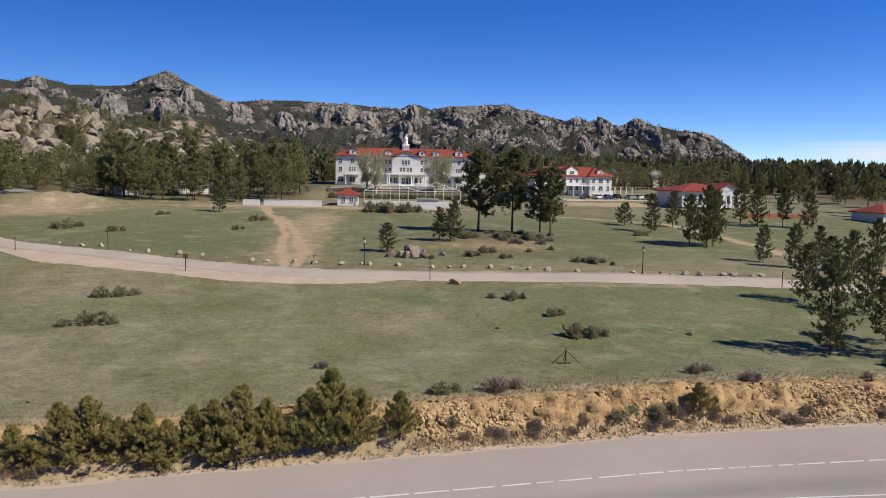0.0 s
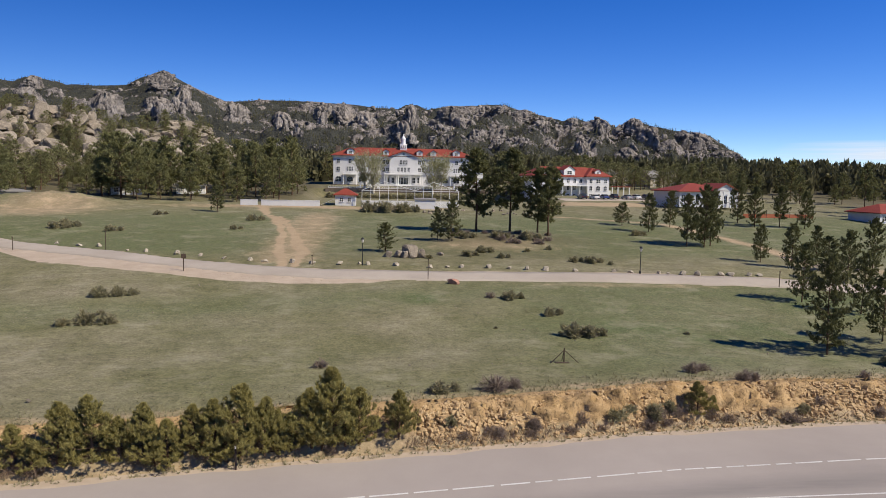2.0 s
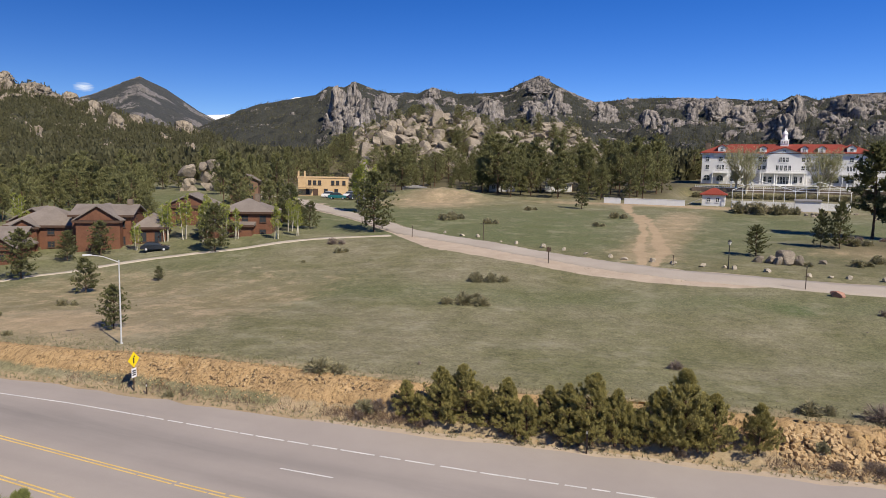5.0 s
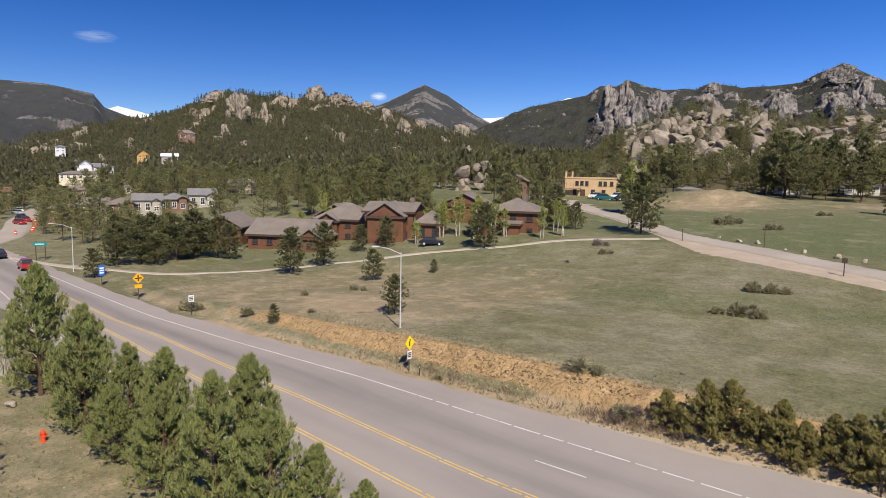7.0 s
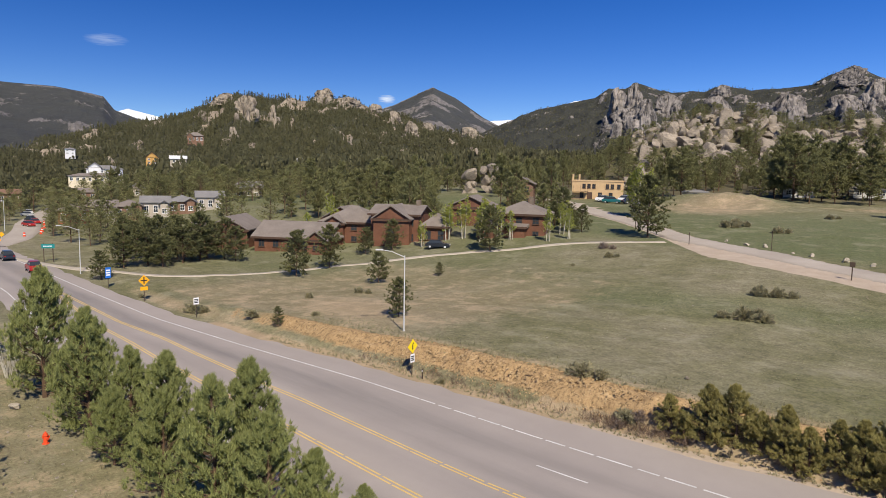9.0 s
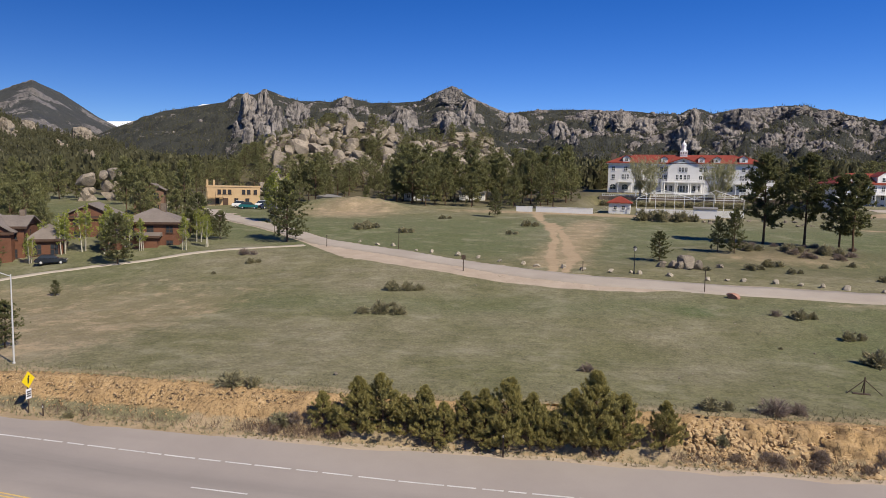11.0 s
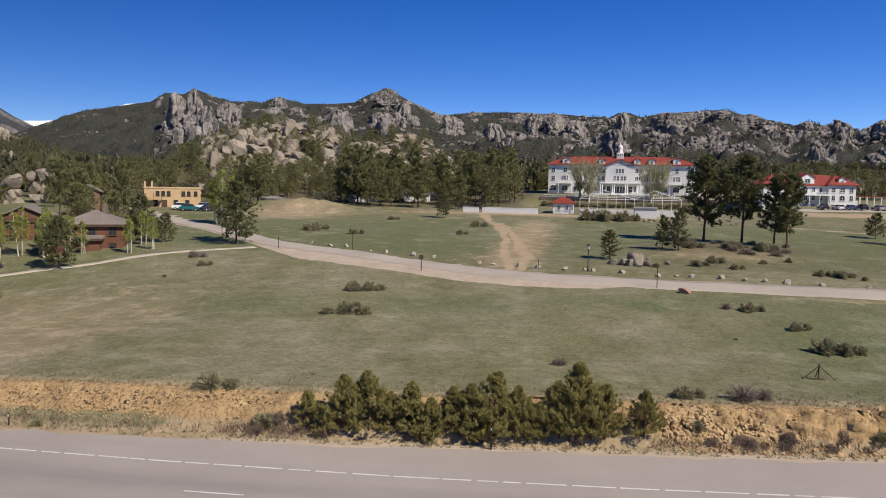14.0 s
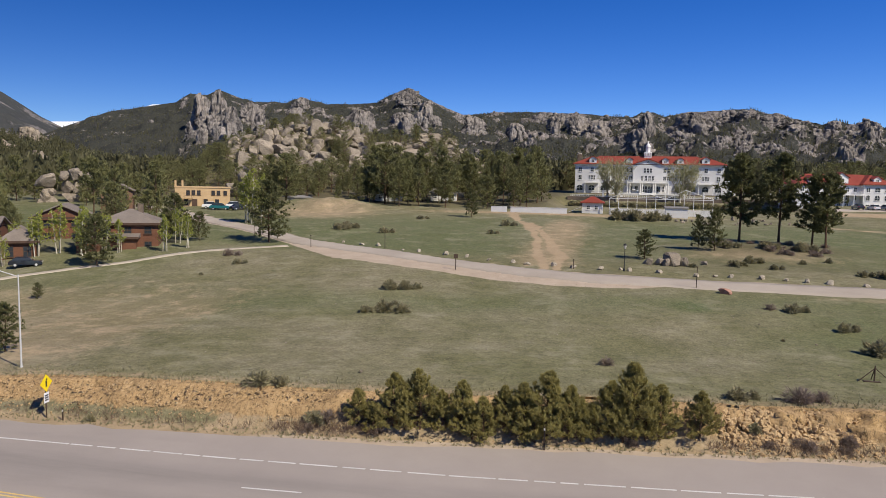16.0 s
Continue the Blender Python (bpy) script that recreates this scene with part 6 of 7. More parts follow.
terrace = tagged(new("terrace_wall", mesh_of("terrace_wall", [(x, y, z) for z in (8.0, 13.2) for x, y in ((-22, 243), (46, 243), (46, 244), (-22, 244))],
                 [(0, 1, 5, 4), (1, 2, 6, 5), (2, 3, 7, 6), (3, 0, 4, 7), (4, 5, 6, 7)], [M_STONE])), "dark stone terrace wall below the hotel", "wall", kind="structure")
rail = thing("terrace_rail", "white balustrade on the terrace wall", "railing", pose(0, 243.5, 13.2))
balustrade(rail, -21, 32, 0, 0, h=.7, step=.6, name="rail")
for x in (22.5, 26.5, 43, -10, -4):
    part("pier", boxed(x - .25, x + .25, -.3, .3, 0, 2.2, bevel=.04), M_TRIM, rail)


# the fenced pool court
court = thing("pool_court", "white fenced pool court with open timber frames", "fence", pose(-7, 180, at(-1, 180) - .15))
for x in np.arange(0, 27, 2.25):
    tall = 4.3 if (x < 2 or x > 24) else 5.6
    part("post", boxed(x - .06, x + .06, -.06, .06, 0, tall), M_TRIM, court)
for x0, x1 in ((0.0, 13.4), (13.5, 25)):
    bm = bmesh.new()
    mid = (x0 + x1) / 2 - 1.0
    tube(bm, [(x0, 0, 4.3), (mid, 0, 6.6), (x1, 0, 4.4)], [.07, .07, .07], 4)
    part("rafter", bm, M_TRIM, court)
part("rail", boxed(0, 24.8, -.05, .05, 4.2, 4.33), M_TRIM, court)
for k, x in enumerate(np.arange(0, 24.7, 2.25)):
    bm = bmesh.new()
    for q in np.arange(x + .12, x + 2.2, .2):
        box(bm, q, q + .15, -.16, -.1, .1, 1.75)
    box(bm, x, x + 2.25, -.1, -.06, .35, .5)
    box(bm, x, x + 2.25, -.1, -.06, 1.4, 1.55)
    part("fence_panel", bm, M_TRIM, court)
shed = thing("pool_shed", "small white boarded pool shed", "shed", pose(9, 176.5, at(9, 176.5) - .1))
block(shed, -2.6, 2.6, -1, 2, 0, 2.3, M_WHITE_WALL, M_SHINGLE_GREY, .3, "shed", .2)
hut = thing("gate_hut", "small white hut with a red hipped roof", "hut", pose(-11.3, 183.5, at(-11, 183.5) - .2))
block(hut, -2.6, 2.6, -2.2, 2.2, 0, 2.7, M_WHITE_WALL, M_RED_ROOF, 1.5, "hip", .5)
window(hut, -1, -2.2, 1, .9, 1.1)
window(hut, 1, -2.2, 1, .9, 1.1)
for x0, x1, y in ((-37.2, -33.0, 178.5), (-32.0, -17.5, 178.2)):
    w = thing("garden_wall", "low white garden wall above the worn grass", "wall", pose(0, y, 0), "white garden walls")
    z = at((x0 + x1) / 2, y)
    part("panel", boxed(x0, x1, -.15, .15, z - .8, z + 1.35, bevel=.03), M_WHITE_WALL, w)
    part("coping", boxed(x0 - .05, x1 + .05, -.2, .2, z + 1.352, z + 1.45), M_TRIM, w)
slide = thing("white_tarp", "white tarpaulin slope beside the gate hut", "tarpaulin", pose(-16, 180.5, at(-16, 180.5)))
part("sheet", (lambda bm: (bm.faces.new([bm.verts.new(p) for p in ((-1.5, -.6, .1), (2.6, -.6, 1.9), (2.6, .8, 2.0), (-1.5, .8, .2))]), bmesh.ops.solidify(bm, geom=bm.faces[:], thickness=.06), bm)[2])(bmesh.new()), M_WHITE_WALL, slide)

# the lodge to the right of the hotel
lodge = thing("lodge", "white three-storey lodge with red roof and porch", "lodge", pose(61.5, 231, at(61, 231) - 1.3, 0, 0, 14))
block(lodge, -14.5, 13.5, 1.5, 12, 0, 7.6, M_WHITE_WALL, M_RED_ROOF, 3.2, "hip", .8)
block(lodge, 5.2, 13.6, 0, 12.2, 0, 7.8, M_WHITE_WALL)
part("roof", roof_bm(5.2, 13.6, 0, 12.2, 8.05, 2.9, "hip", .8), M_RED_ROOF, lodge)
for zz, hh, arch in ((5.6, 1.4, False), (3.1, 1.7, True), (0.9, 1.1, False)):
    for x in (6.6, 9.4, 12.2):
        window(lodge, x, 0, zz, 1.2 if x != 9.4 else 1.7, hh, arch)
    for x in (-12.5, -10, -7.5):
        window(lodge, x, 1.5, zz, 1.2, hh, False)
    for x in (-3.5, -1.2, 1.2, 3.5):
        window(lodge, x, 1.5, zz, 1.1, hh)
part("porch_roof", boxed(-5, 5.1, -1.6, 1.4, 4.6, 4.9), M_TRIM, lodge)
balustrade(lodge, -5, 5.1, -1.5, 4.9, h=.8)
colonnade(lodge, (-4.8, -1.6, 1.6, 4.8), -1.4, 0, 4.6, .16)
for x in (-9.5, 9.4):
    dormer(lodge, x, 0.4 if x > 0 else 1.6, 8.2, 2.3, 1.4, 3.5, M_RED_ROOF, M_TRIM, M_TRIM)
dormer(lodge, -1, 1.2, 8.2, 4.2, 1.7, 4, M_RED_ROOF, M_TRIM, M_TRIM)
part("side_porch", boxed(13.6, 16.2, 3, 8, 0, 3.2), M_WHITE_WALL, lodge)
pergola = thing("pergola", "white garden pergola beside the lodge", "pergola", pose(79.5, 236, at(79.5, 236)))
for x in (-3, -1, 1, 3):
    part("post", boxed(x - .15, x + .15, -.15, .15, -.2, 2.8), M_TRIM, pergola)
part("beam", boxed(-3.4, 3.4, -.2, .2, 2.8, 3.1), M_RED_ROOF, pergola)

hall = thing("concert_hall", "white hall with red hipped roof and columned gable", "hall", pose(87, 188, at(89, 186) + .6, 0, 0, 8))
block(hall, -7.5, 8, 0, 14, 0, 4.2, M_WHITE_WALL, M_RED_ROOF, 2.2, "hip", .7)
block(hall, 2, 9.2, -1.5, 8, 0, 4.5, M_WHITE_WALL, M_RED_ROOF, 2.0, "gable_y", .5)
colonnade(hall, (2.3, 4.5, 6.7, 8.9), -2.2, 0, 4.4, .2)
for x in (-6.3, -4.2, -2.1, 0):
    window(hall, x, 0, 1.2, 1.2, 2.2)
for x in (3.4, 5.6, 7.8):
    window(hall, x, -1.5, 1.0, 1.2, 2.4, True)
carriage = thing("carriage_house", "low white building with a red hipped roof", "building", pose(123, 157, at(118, 157) - .2, 0, 0, 12))
block(carriage, -8.5, 8.5, 0, 9, 0, 2.5, M_WHITE_WALL, M_RED_ROOF, 2.0, "hip", .6)
for x in np.arange(-7.2, 7.5, 2.05):
    window(carriage, x, 0, .7, 1.1, 1.3)


def cottage(name, label, category, x, y, z, turn, w, d, h, wall, roof, rise, kind, rows, cols, group="", trim=None, plinth=None, wing=None, chimney=None, fascia=None):
    """A house with rows and columns of windows on its front, and perhaps a wing (x0, x1, y0, h, rise, kind)."""
    ob = thing(name, label, category, pose(x, y, z, 0, 0, turn), group)
    block(ob, -w / 2, w / 2, 0, d, -2.4, h, wall, roof, rise, kind, .55, fascia)
    for q in range(rows):
        zz = (q + .32) * h / rows
        for c in range(cols):
            window(ob, -w / 2 + (c + .5) * w / cols, 0, zz, min(1.2, w / cols * .6), h / rows * .5, trim=trim)
        window(ob, w / 2, d * .4, zz, 1.0, h / rows * .5, trim=trim, side=90)
        window(ob, -w / 2, d * .4, zz, 1.0, h / rows * .5, trim=trim, side=-90)
    if plinth:
        part("plinth", boxed(-w / 2 - .05, w / 2 + .05, -.06, d * .6, -1.5, h * .16), plinth, ob)
    if wing:
        x0, x1, y0, wh, wr, wk = wing
        block(ob, x0, x1, y0, d * .55, -1.5, wh, wall, roof, wr, wk, .5, fascia)
        window(ob, (x0 + x1) / 2, y0, wh * .3, 1.3, wh * .35, trim=trim)
    if chimney:
        part("chimney", boxed(chimney - .45, chimney + .45, d * .45, d * .45 + .9, h, h + rise + 1.1, bevel=.04), M_STONE, ob)
    return ob


T = "red-brown timber cabin with a grey shingle roof"
G = "timber cabins"
cottage("cabin", T, "cabin", -104.0, 84.0, 1.9, 36, 9.5, 10, 6.0, M_LOG, M_SHINGLE, 1.6, "gable_x", 2, 3, G, M_FASCIA, M_PLINTH, (-3.6, 3.4, -2.2, 5.2, 2.6, "gable_y"), 3.6, M_FASCIA)
cottage("cabin", "cabin with twin gables and a broad shingle roof", "cabin", -113.4, 79.6, 1.5, 36, 11, 10, 4.4, M_LOG, M_SHINGLE, 3.0, "hip", 2, 4, G, M_FASCIA, None, (-4.5, -.5, -1.2, 4.2, 1.5, "gable_y"), None, M_FASCIA)
cottage("cabin", "cabin annex with a low hipped shingle roof", "cabin", -97.6, 88.6, 2.2, 40, 5, 8, 3.6, M_LOG, M_SHINGLE, 2.2, "hip", 1, 2, G, M_FASCIA, M_PLINTH, None, None, M_FASCIA)
cottage("cabin", "long low cabin under a wide grey shingle roof", "cabin", -116.5, 68.5, 0.5, 34, 15, 10, 2.6, M_LOG, M_SHINGLE, 2.8, "gable_x", 1, 5, G, M_FASCIA, None, (4.5, 8.2, -2.5, 2.6, 1.7, "gable_y"), None, M_FASCIA)
cottage("cabin", "red-walled cabin with a steep gable end", "cabin", -130.5, 62.5, 0.3, 44, 8, 11, 3.6, M_LOG, M_SHINGLE, 2.6, "gable_y", 1, 2, G, M_FASCIA, None, (-8.5, -3, 1, 3.0, 1.6, "gable_x"), None, M_FASCIA)
cottage("cabin", "two-storey cabin with hipped shingle roofs and a vent", "cabin", -85.0, 98.5, 3.6, 30, 9.5, 9, 5.0, M_LOG, M_SHINGLE, 2.2, "hip", 2, 3, G, M_FASCIA, None, (-7.5, 1.5, -2.2, 2.8, 1.2, "shed"), 1.5, M_FASCIA)
cottage("cabin", "cabin with a sloping roof behind the aspens", "cabin", -103.5, 104.0, 4.2, 34, 9, 9, 4.6, M_LOG, M_SHINGLE, 2.4, "gable_y", 2, 2, G, M_FASCIA, None, None, None, M_FASCIA)
cottage("cabin", "cabin roof among pines behind the long cabin", "cabin", -128.5, 88.5, 1.8, 36, 8, 8, 3.6, M_LOG, M_SHINGLE, 2.6, "gable_y", 1, 2, G, M_FASCIA, None, None, None, M_FASCIA)
cottage("cabin", "brown timber cabin in the wood", "cabin", -121.5, 141.0, 7.2, 34, 7, 7, 6.0, M_BROWN_WALL, M_SHINGLE, 2.0, "gable_y", 2, 2, G, M_FASCIA)
for k, (x, y, z) in enumerate([(-208, 55.5, 0.0), (-207, 62.5, .4), (-206, 69.5, .9), (-204.5, 76.5, 1.5), (-202.5, 83.5, 2.2), (-200, 91, 3.0)]):
    cottage("row_house", "terraced house with brick base and grey-brown roof", "house", x, y, z, 72 - k, 7.6, 8, 3.6 + .5 * (k % 2), M_BRICK if k == 0 else (M_BROWN_WALL, M_TAN_WALL)[k % 2], M_SHINGLE if k < 3 else M_SHINGLE_GREY, 1.7, ("hip", "gable_x")[k % 2], 1, 3, "terraced houses", M_TRIM,
            None, (1.2, 3.4, -1.0, 3.8, .9, "gable_y") if k else None)
cottage("house", "house with grey roof and white gables on the slope", "house", -233, 121, 4.8, 62, 9, 8, 3.8, M_TAN_WALL, M_SHINGLE_GREY, 2.4, "gable_x", 1, 3, "", M_TRIM, None, (1, 4, -1.6, 3.8, 1.8, "gable_y"), -3)
cottage("house", "large white villa with cream ground floor on the slope", "house", -332, 99, 8.0, 70, 22, 9, 2.8, M_CREAM, M_SHINGLE, 1.2, "hip", 1, 9, "", M_TRIM, None, None)
cottage("house", "white upper house with hipped grey roof", "house", -343, 106, 10.7, 70, 15, 9, 3.2, M_WHITE_WALL, M_SHINGLE_GREY, 1.6, "hip", 1, 6, "", M_TRIM, None, (-6.5, -1.5, -1.2, 4.0, 2.0, "gable_y"))
cottage("house", "small white house high on the slope", "house", -464, 124.5, 21.4, 74, 5.5, 6, 3.2, M_WHITE_WALL, M_SHINGLE_GREY, 1.0, "hip", 2, 2)
cottage("house", "golden log house with a steep gable", "house", -368.5, 137.4, 16.5, 68, 6, 7, 3.4, M_GOLD_LOG, M_FASCIA, 2.9, "gable_y", 2, 2, "", M_TRIM)
cottage("house", "dark brown lodge on the wooded hill", "house", -484.2, 211.4, 32.5, 66, 11, 8, 4.4, M_BROWN_WALL, M_SHINGLE, 2.6, "hip", 1, 4, "", M_TRIM, None, (-5.5, -1.5, -1.5, 4.4, 1.8, "gable_y"))
cottage("house", "house with a white roof among the pines", "house", -366, 150, 16.8, 66, 8, 7, 2.8, M_TAN_WALL, M_WHITE_WALL, 1.6, "gable_x", 1, 2)
cottage("house", "white house half hidden on the wooded hill", "house", -335.6, 205.1, 16.2, 58, 5, 6, 3.8, M_WHITE_WALL, M_WHITE_WALL, 2.0, "gable_y", 1, 1)
cottage("house", "long brown house by the far crossroads", "house", -301, 55, 0.6, 80, 18, 8, 4.0, M_BROWN_WALL, M_BROWN_WALL, 1.6, "gable_x", 1, 6, "", M_TRIM)
cottage("house", "brown house below the white villa", "house", -289, 84.5, 2.2, 74, 9, 7, 3.2, M_BROWN_WALL, M_SHINGLE, 1.4, "gable_x", 1, 3, "", M_TRIM)
cottage("house", "small pale house among trees", "house", -277, 97, 3.8, 72, 5, 6, 3.4, M_TAN_WALL, M_SHINGLE_GREY, 1.8, "gable_y", 1, 1)
for k, (x, y, t) in enumerate([(82, 292, 20), (93, 290, 30), (103, 293, 15), (113, 288, 25), (124, 296, 20)]):
    cottage("house", "grey house with tan gables behind the car park", "house", x, y, at(x, y) - .5, t, 9, 8, 4.4, M_TAN_WALL, M_SHINGLE_GREY, 3.0, ("gable_y", "gable_x")[k % 2], 2, 2, "grey houses", M_TRIM, None, (0, 3.5, -1.5, 4, 2.2, "gable_y"))

# the yellow building under construction
site = thing("yellow_building", "unfinished two-storey building in yellow sheathing", "building", pose(-117.0, 169.5, at(-117, 169.5) - .4, 0, 0, 33))
block(site, -7, 7.5, 0, 10, 0, 5.4, M_OCHRE_WALL)
part("parapet", boxed(-7.2, 7.7, -.15, 10.2, 5.4, 5.75), M_OCHRE_WALL, site)
for x in (-3.6, -2.2, -.8, 3.0, 4.4, 6.2):
    window(site, x, 0, 3.4, .95, 1.3, trim=M_FASCIA)
for x in (-4.2, 1.0, 4.0):
    window(site, x, 0, .7, 1.1, 1.6, trim=M_FASCIA)
part("door", boxed(-2.6, -1.2, -.12, -.01, 0, 2.3), M_FASCIA, site)
for x in (-6.8, -5.0):
    part("stub_wall", boxed(x - .25, x + .25, .2, .8, 5.75, 7.4), M_OCHRE_WALL, site)
for x in (-6.6, -4.6, -2.6):
    part("scaffold_pole", tube(bmesh.new(), [(x, -1.6, -.4), (x, -1.6, 4.2)], [.05, .05], 5), M_FASCIA, site)
part("scaffold_deck", boxed(-6.9, -2.3, -1.9, -.4, 2.5, 2.58), M_FASCIA, site)
annex = thing("site_annex", "low tan stone building beyond the earth mound", "building", pose(-97, 189, at(-97, 189) - .5, 0, 0, 25))
block(annex, -3.5, 3.5, 0, 5, 0, 2.0, M_TAN_WALL, M_SHINGLE_GREY, .6, "hip", .4)
for x in (-1.6, 1.6):
    window(annex, x, 0, .6, 1.0, 1.0)
for k, (x, y, t) in enumerate([(-74, 204, 20), (-58, 210, 10)]):
    cottage("house", "low white house behind the pine trunks", "house", x, y, at(x, y), t, 8, 6, 2.4, M_WHITE_WALL, M_SHINGLE_GREY, 1.4, "gable_x", 1, 3, "low white houses")


# ---------------------------------------------------------------- street furniture
M_POLE = worn("galvanised steel", (0.52, 0.52, 0.50), (0.68, 0.68, 0.66), 1.0, 0.5, 20, 0.1, 0.3)
M_BLACK = worn("black iron", (0.015, 0.015, 0.016), (0.035, 0.035, 0.036), 2.0, 0.5, 20, 0.1)
M_SIGN_YELLOW = worn("yellow sign face", (0.75, 0.55, 0.01), (0.85, 0.65, 0.02), 2.0, 0.4, 20, 0.0)
M_SIGN_ORANGE = worn("orange sign face", (0.75, 0.33, 0.01), (0.85, 0.42, 0.02), 2.0, 0.4, 20, 0.0)
M_SIGN_BLUE = worn("blue sign face", (0.02, 0.13, 0.50), (0.03, 0.18, 0.62), 2.0, 0.4, 20, 0.0)
M_SIGN_GREEN = worn("teal sign face", (0.01, 0.16, 0.16), (0.02, 0.22, 0.21), 2.0, 0.4, 20, 0.0)
M_SIGN_WHITE = worn("white sign face", (0.68, 0.68, 0.68), (0.8, 0.8, 0.8), 2.0, 0.4, 20, 0.0)
M_HYDRANT = worn("red-orange enamel", (0.62, 0.05, 0.015), (0.80, 0.10, 0.03), 3.0, 0.35, 20, 0.1)
M_BARRIER = worn("faded orange mesh", (0.36, 0.10, 0.05), (0.50, 0.17, 0.09), 1.0, 0.7, 20, 0.0)
M_RUST = worn("dark timber", (0.05, 0.035, 0.025), (0.10, 0.07, 0.05), 2.0, 0.8, 15, 0.3)
M_TYRE = material("tyre rubber", (0.02, 0.02, 0.02), 0.85)
M_LAMP_GLASS = material("frosted lamp glass", (0.55, 0.53, 0.48), 0.3)


def pole_with_arm(x, y, h, arm, label):
    """A street light: tapered pole and one curved arm with a flat head."""
    ob = thing("street_light", label, "street light", pose(x, y, at(x, y) - .2), "street lights")
    part("pole", tube(bmesh.new(), [(0, 0, 0), (0, 0, .3), (0, 0, .32), (0, 0, h)], [.12, .12, .078, .045], 10), M_POLE, ob)
    ax, ay, az = arm
    part("arm", tube(bmesh.new(), [(0, 0, h - .15), (ax * .5, ay * .5, h + az * .65), (ax, ay, h + az)], [.04, .035, .03], 7), M_POLE, ob)
    bm = boxed(-.35, .35, -.14, .14, -.1, .04, bevel=.03)
    bmesh.ops.transform(bm, matrix=Matrix.Translation((ax, ay, h + az)) @ Matrix.Rotation(math.atan2(ay, ax), 4, 'Z'), verts=bm.verts)
    part("lamp_head", bm, M_POLE, ob)
    return ob


pole_with_arm(-48.4, 40.0, 7.3, (-1.5, -1.8, .55), "tall grey steel street light on the bank")
pole_with_arm(-113.5, 30.5, 7.0, (-2.2, -2.2, .5), "grey steel street light beside the highway")
pole_with_arm(-192, 36, 7.5, (-2.0, -2.0, .5), "grey steel street light by the far crossing")


def sign(name, label, x, y, h, turn, faces, post=M_POLE):
    """A post with flat plates; each face: shape, size, centre height, material, mark."""
    ob = thing(name, label, "road sign", pose(x, y, at(x, y) - .15, 0, 0, turn), "road signs")
    part("post", boxed(-.035, .035, -.03, .03, 0, h), post, ob)
    for shape, w, hh, zc, mat, mark in faces:
        bm = bmesh.new()
        if shape == "diamond":
            pts = [(0, -w / 1.414), (w / 1.414, 0), (0, w / 1.414), (-w / 1.414, 0)]
        else:
            pts = [(-w / 2, -hh / 2), (w / 2, -hh / 2), (w / 2, hh / 2), (-w / 2, hh / 2)]
        front = [bm.verts.new((a, -.05, zc + b)) for a, b in pts]
        rear = [bm.verts.new((a, -.035, zc + b)) for a, b in pts]
        bm.faces.new(front)
        bm.faces.new(rear[::-1])
        for k in range(4):
            bm.faces.new((front[k], rear[k], rear[(k + 1) % 4], front[(k + 1) % 4]))
        bmesh.ops.recalc_face_normals(bm, faces=bm.faces[:])
        plate = part("plate", bm, mat, ob)
        if mark == "cross":
            bm = box(boxed(-.07, .07, -.06, -.052, zc - w * .42, zc + w * .42), -w * .42, w * .42, -.064, -.0605, zc - .07, zc + .07)
            part("symbol", bm, M_BLACK, plate)
        elif mark == "walker":
            bm = boxed(-.07, .05, -.06, -.052, zc - .26, zc + .16, bevel=.01)
            box(bm, -.02, .1, -.064, -.0605, zc + .18, zc + .3)
            part("symbol", bm, M_BLACK, plate)
        elif mark == "bars":
            bm = bmesh.new()
            for q in (-.22, 0, .22):
                box(bm, -w * .36, w * .36, -.06, -.052, zc + hh * q - hh * .07, zc + hh * q + hh * .07)
            part("lettering_bars", bm, M_BLACK if mat is M_SIGN_WHITE else M_SIGN_WHITE, plate)
    return ob


sign("crossing_sign", "yellow diamond crossing sign with a white plate below", -41.7, 35.3, 3.0, 98, [("diamond", .85, 0, 2.55, M_SIGN_YELLOW, "walker"), ("plate", .5, .7, 1.55, M_SIGN_WHITE, "bars")], M_RUST)
sign("route_sign", "white rectangular road sign on a thin post", -73.4, 31.0, 2.5, 88, [("plate", .6, .75, 2.0, M_SIGN_WHITE, "bars")], M_RUST)
sign("junction_sign", "orange diamond junction sign with a plate", -86.1, 30.0, 3.3, 86, [("diamond", .95, 0, 2.75, M_SIGN_ORANGE, "cross"), ("plate", .9, .45, 1.75, M_SIGN_ORANGE, "")], M_RUST)
sign("service_sign", "tall blue service sign with white lines", -98.7, 29.8, 3.0, 100, [("plate", .8, 1.45, 2.2, M_SIGN_BLUE, "bars")], M_RUST)
for x, y in ((-166, 29.5), (-172, 31.5), (-160, 28.6)):
    sign("works_sign", "orange diamond roadworks sign at the junction", x, y, 1.9, 66, [("diamond", .8, 0, 1.4, M_SIGN_ORANGE, "")])
guide = thing("guide_sign", "wide teal direction sign on two posts", "road sign", pose(-130, 30.2, at(-130, 30.2) - .1, 0, 0, 64))
for q in (-.7, .7):
    part("post", boxed(q - .06, q + .06, -.06, .06, 0, 3.3), M_RUST, guide)
face = part("plate", boxed(-1.0, 1.0, -.11, -.065, 2.45, 3.2, bevel=.01), M_SIGN_GREEN, guide)
part("lettering_bars", boxed(-.75, .6, -.12, -.113, 2.76, 2.9), M_SIGN_WHITE, face)


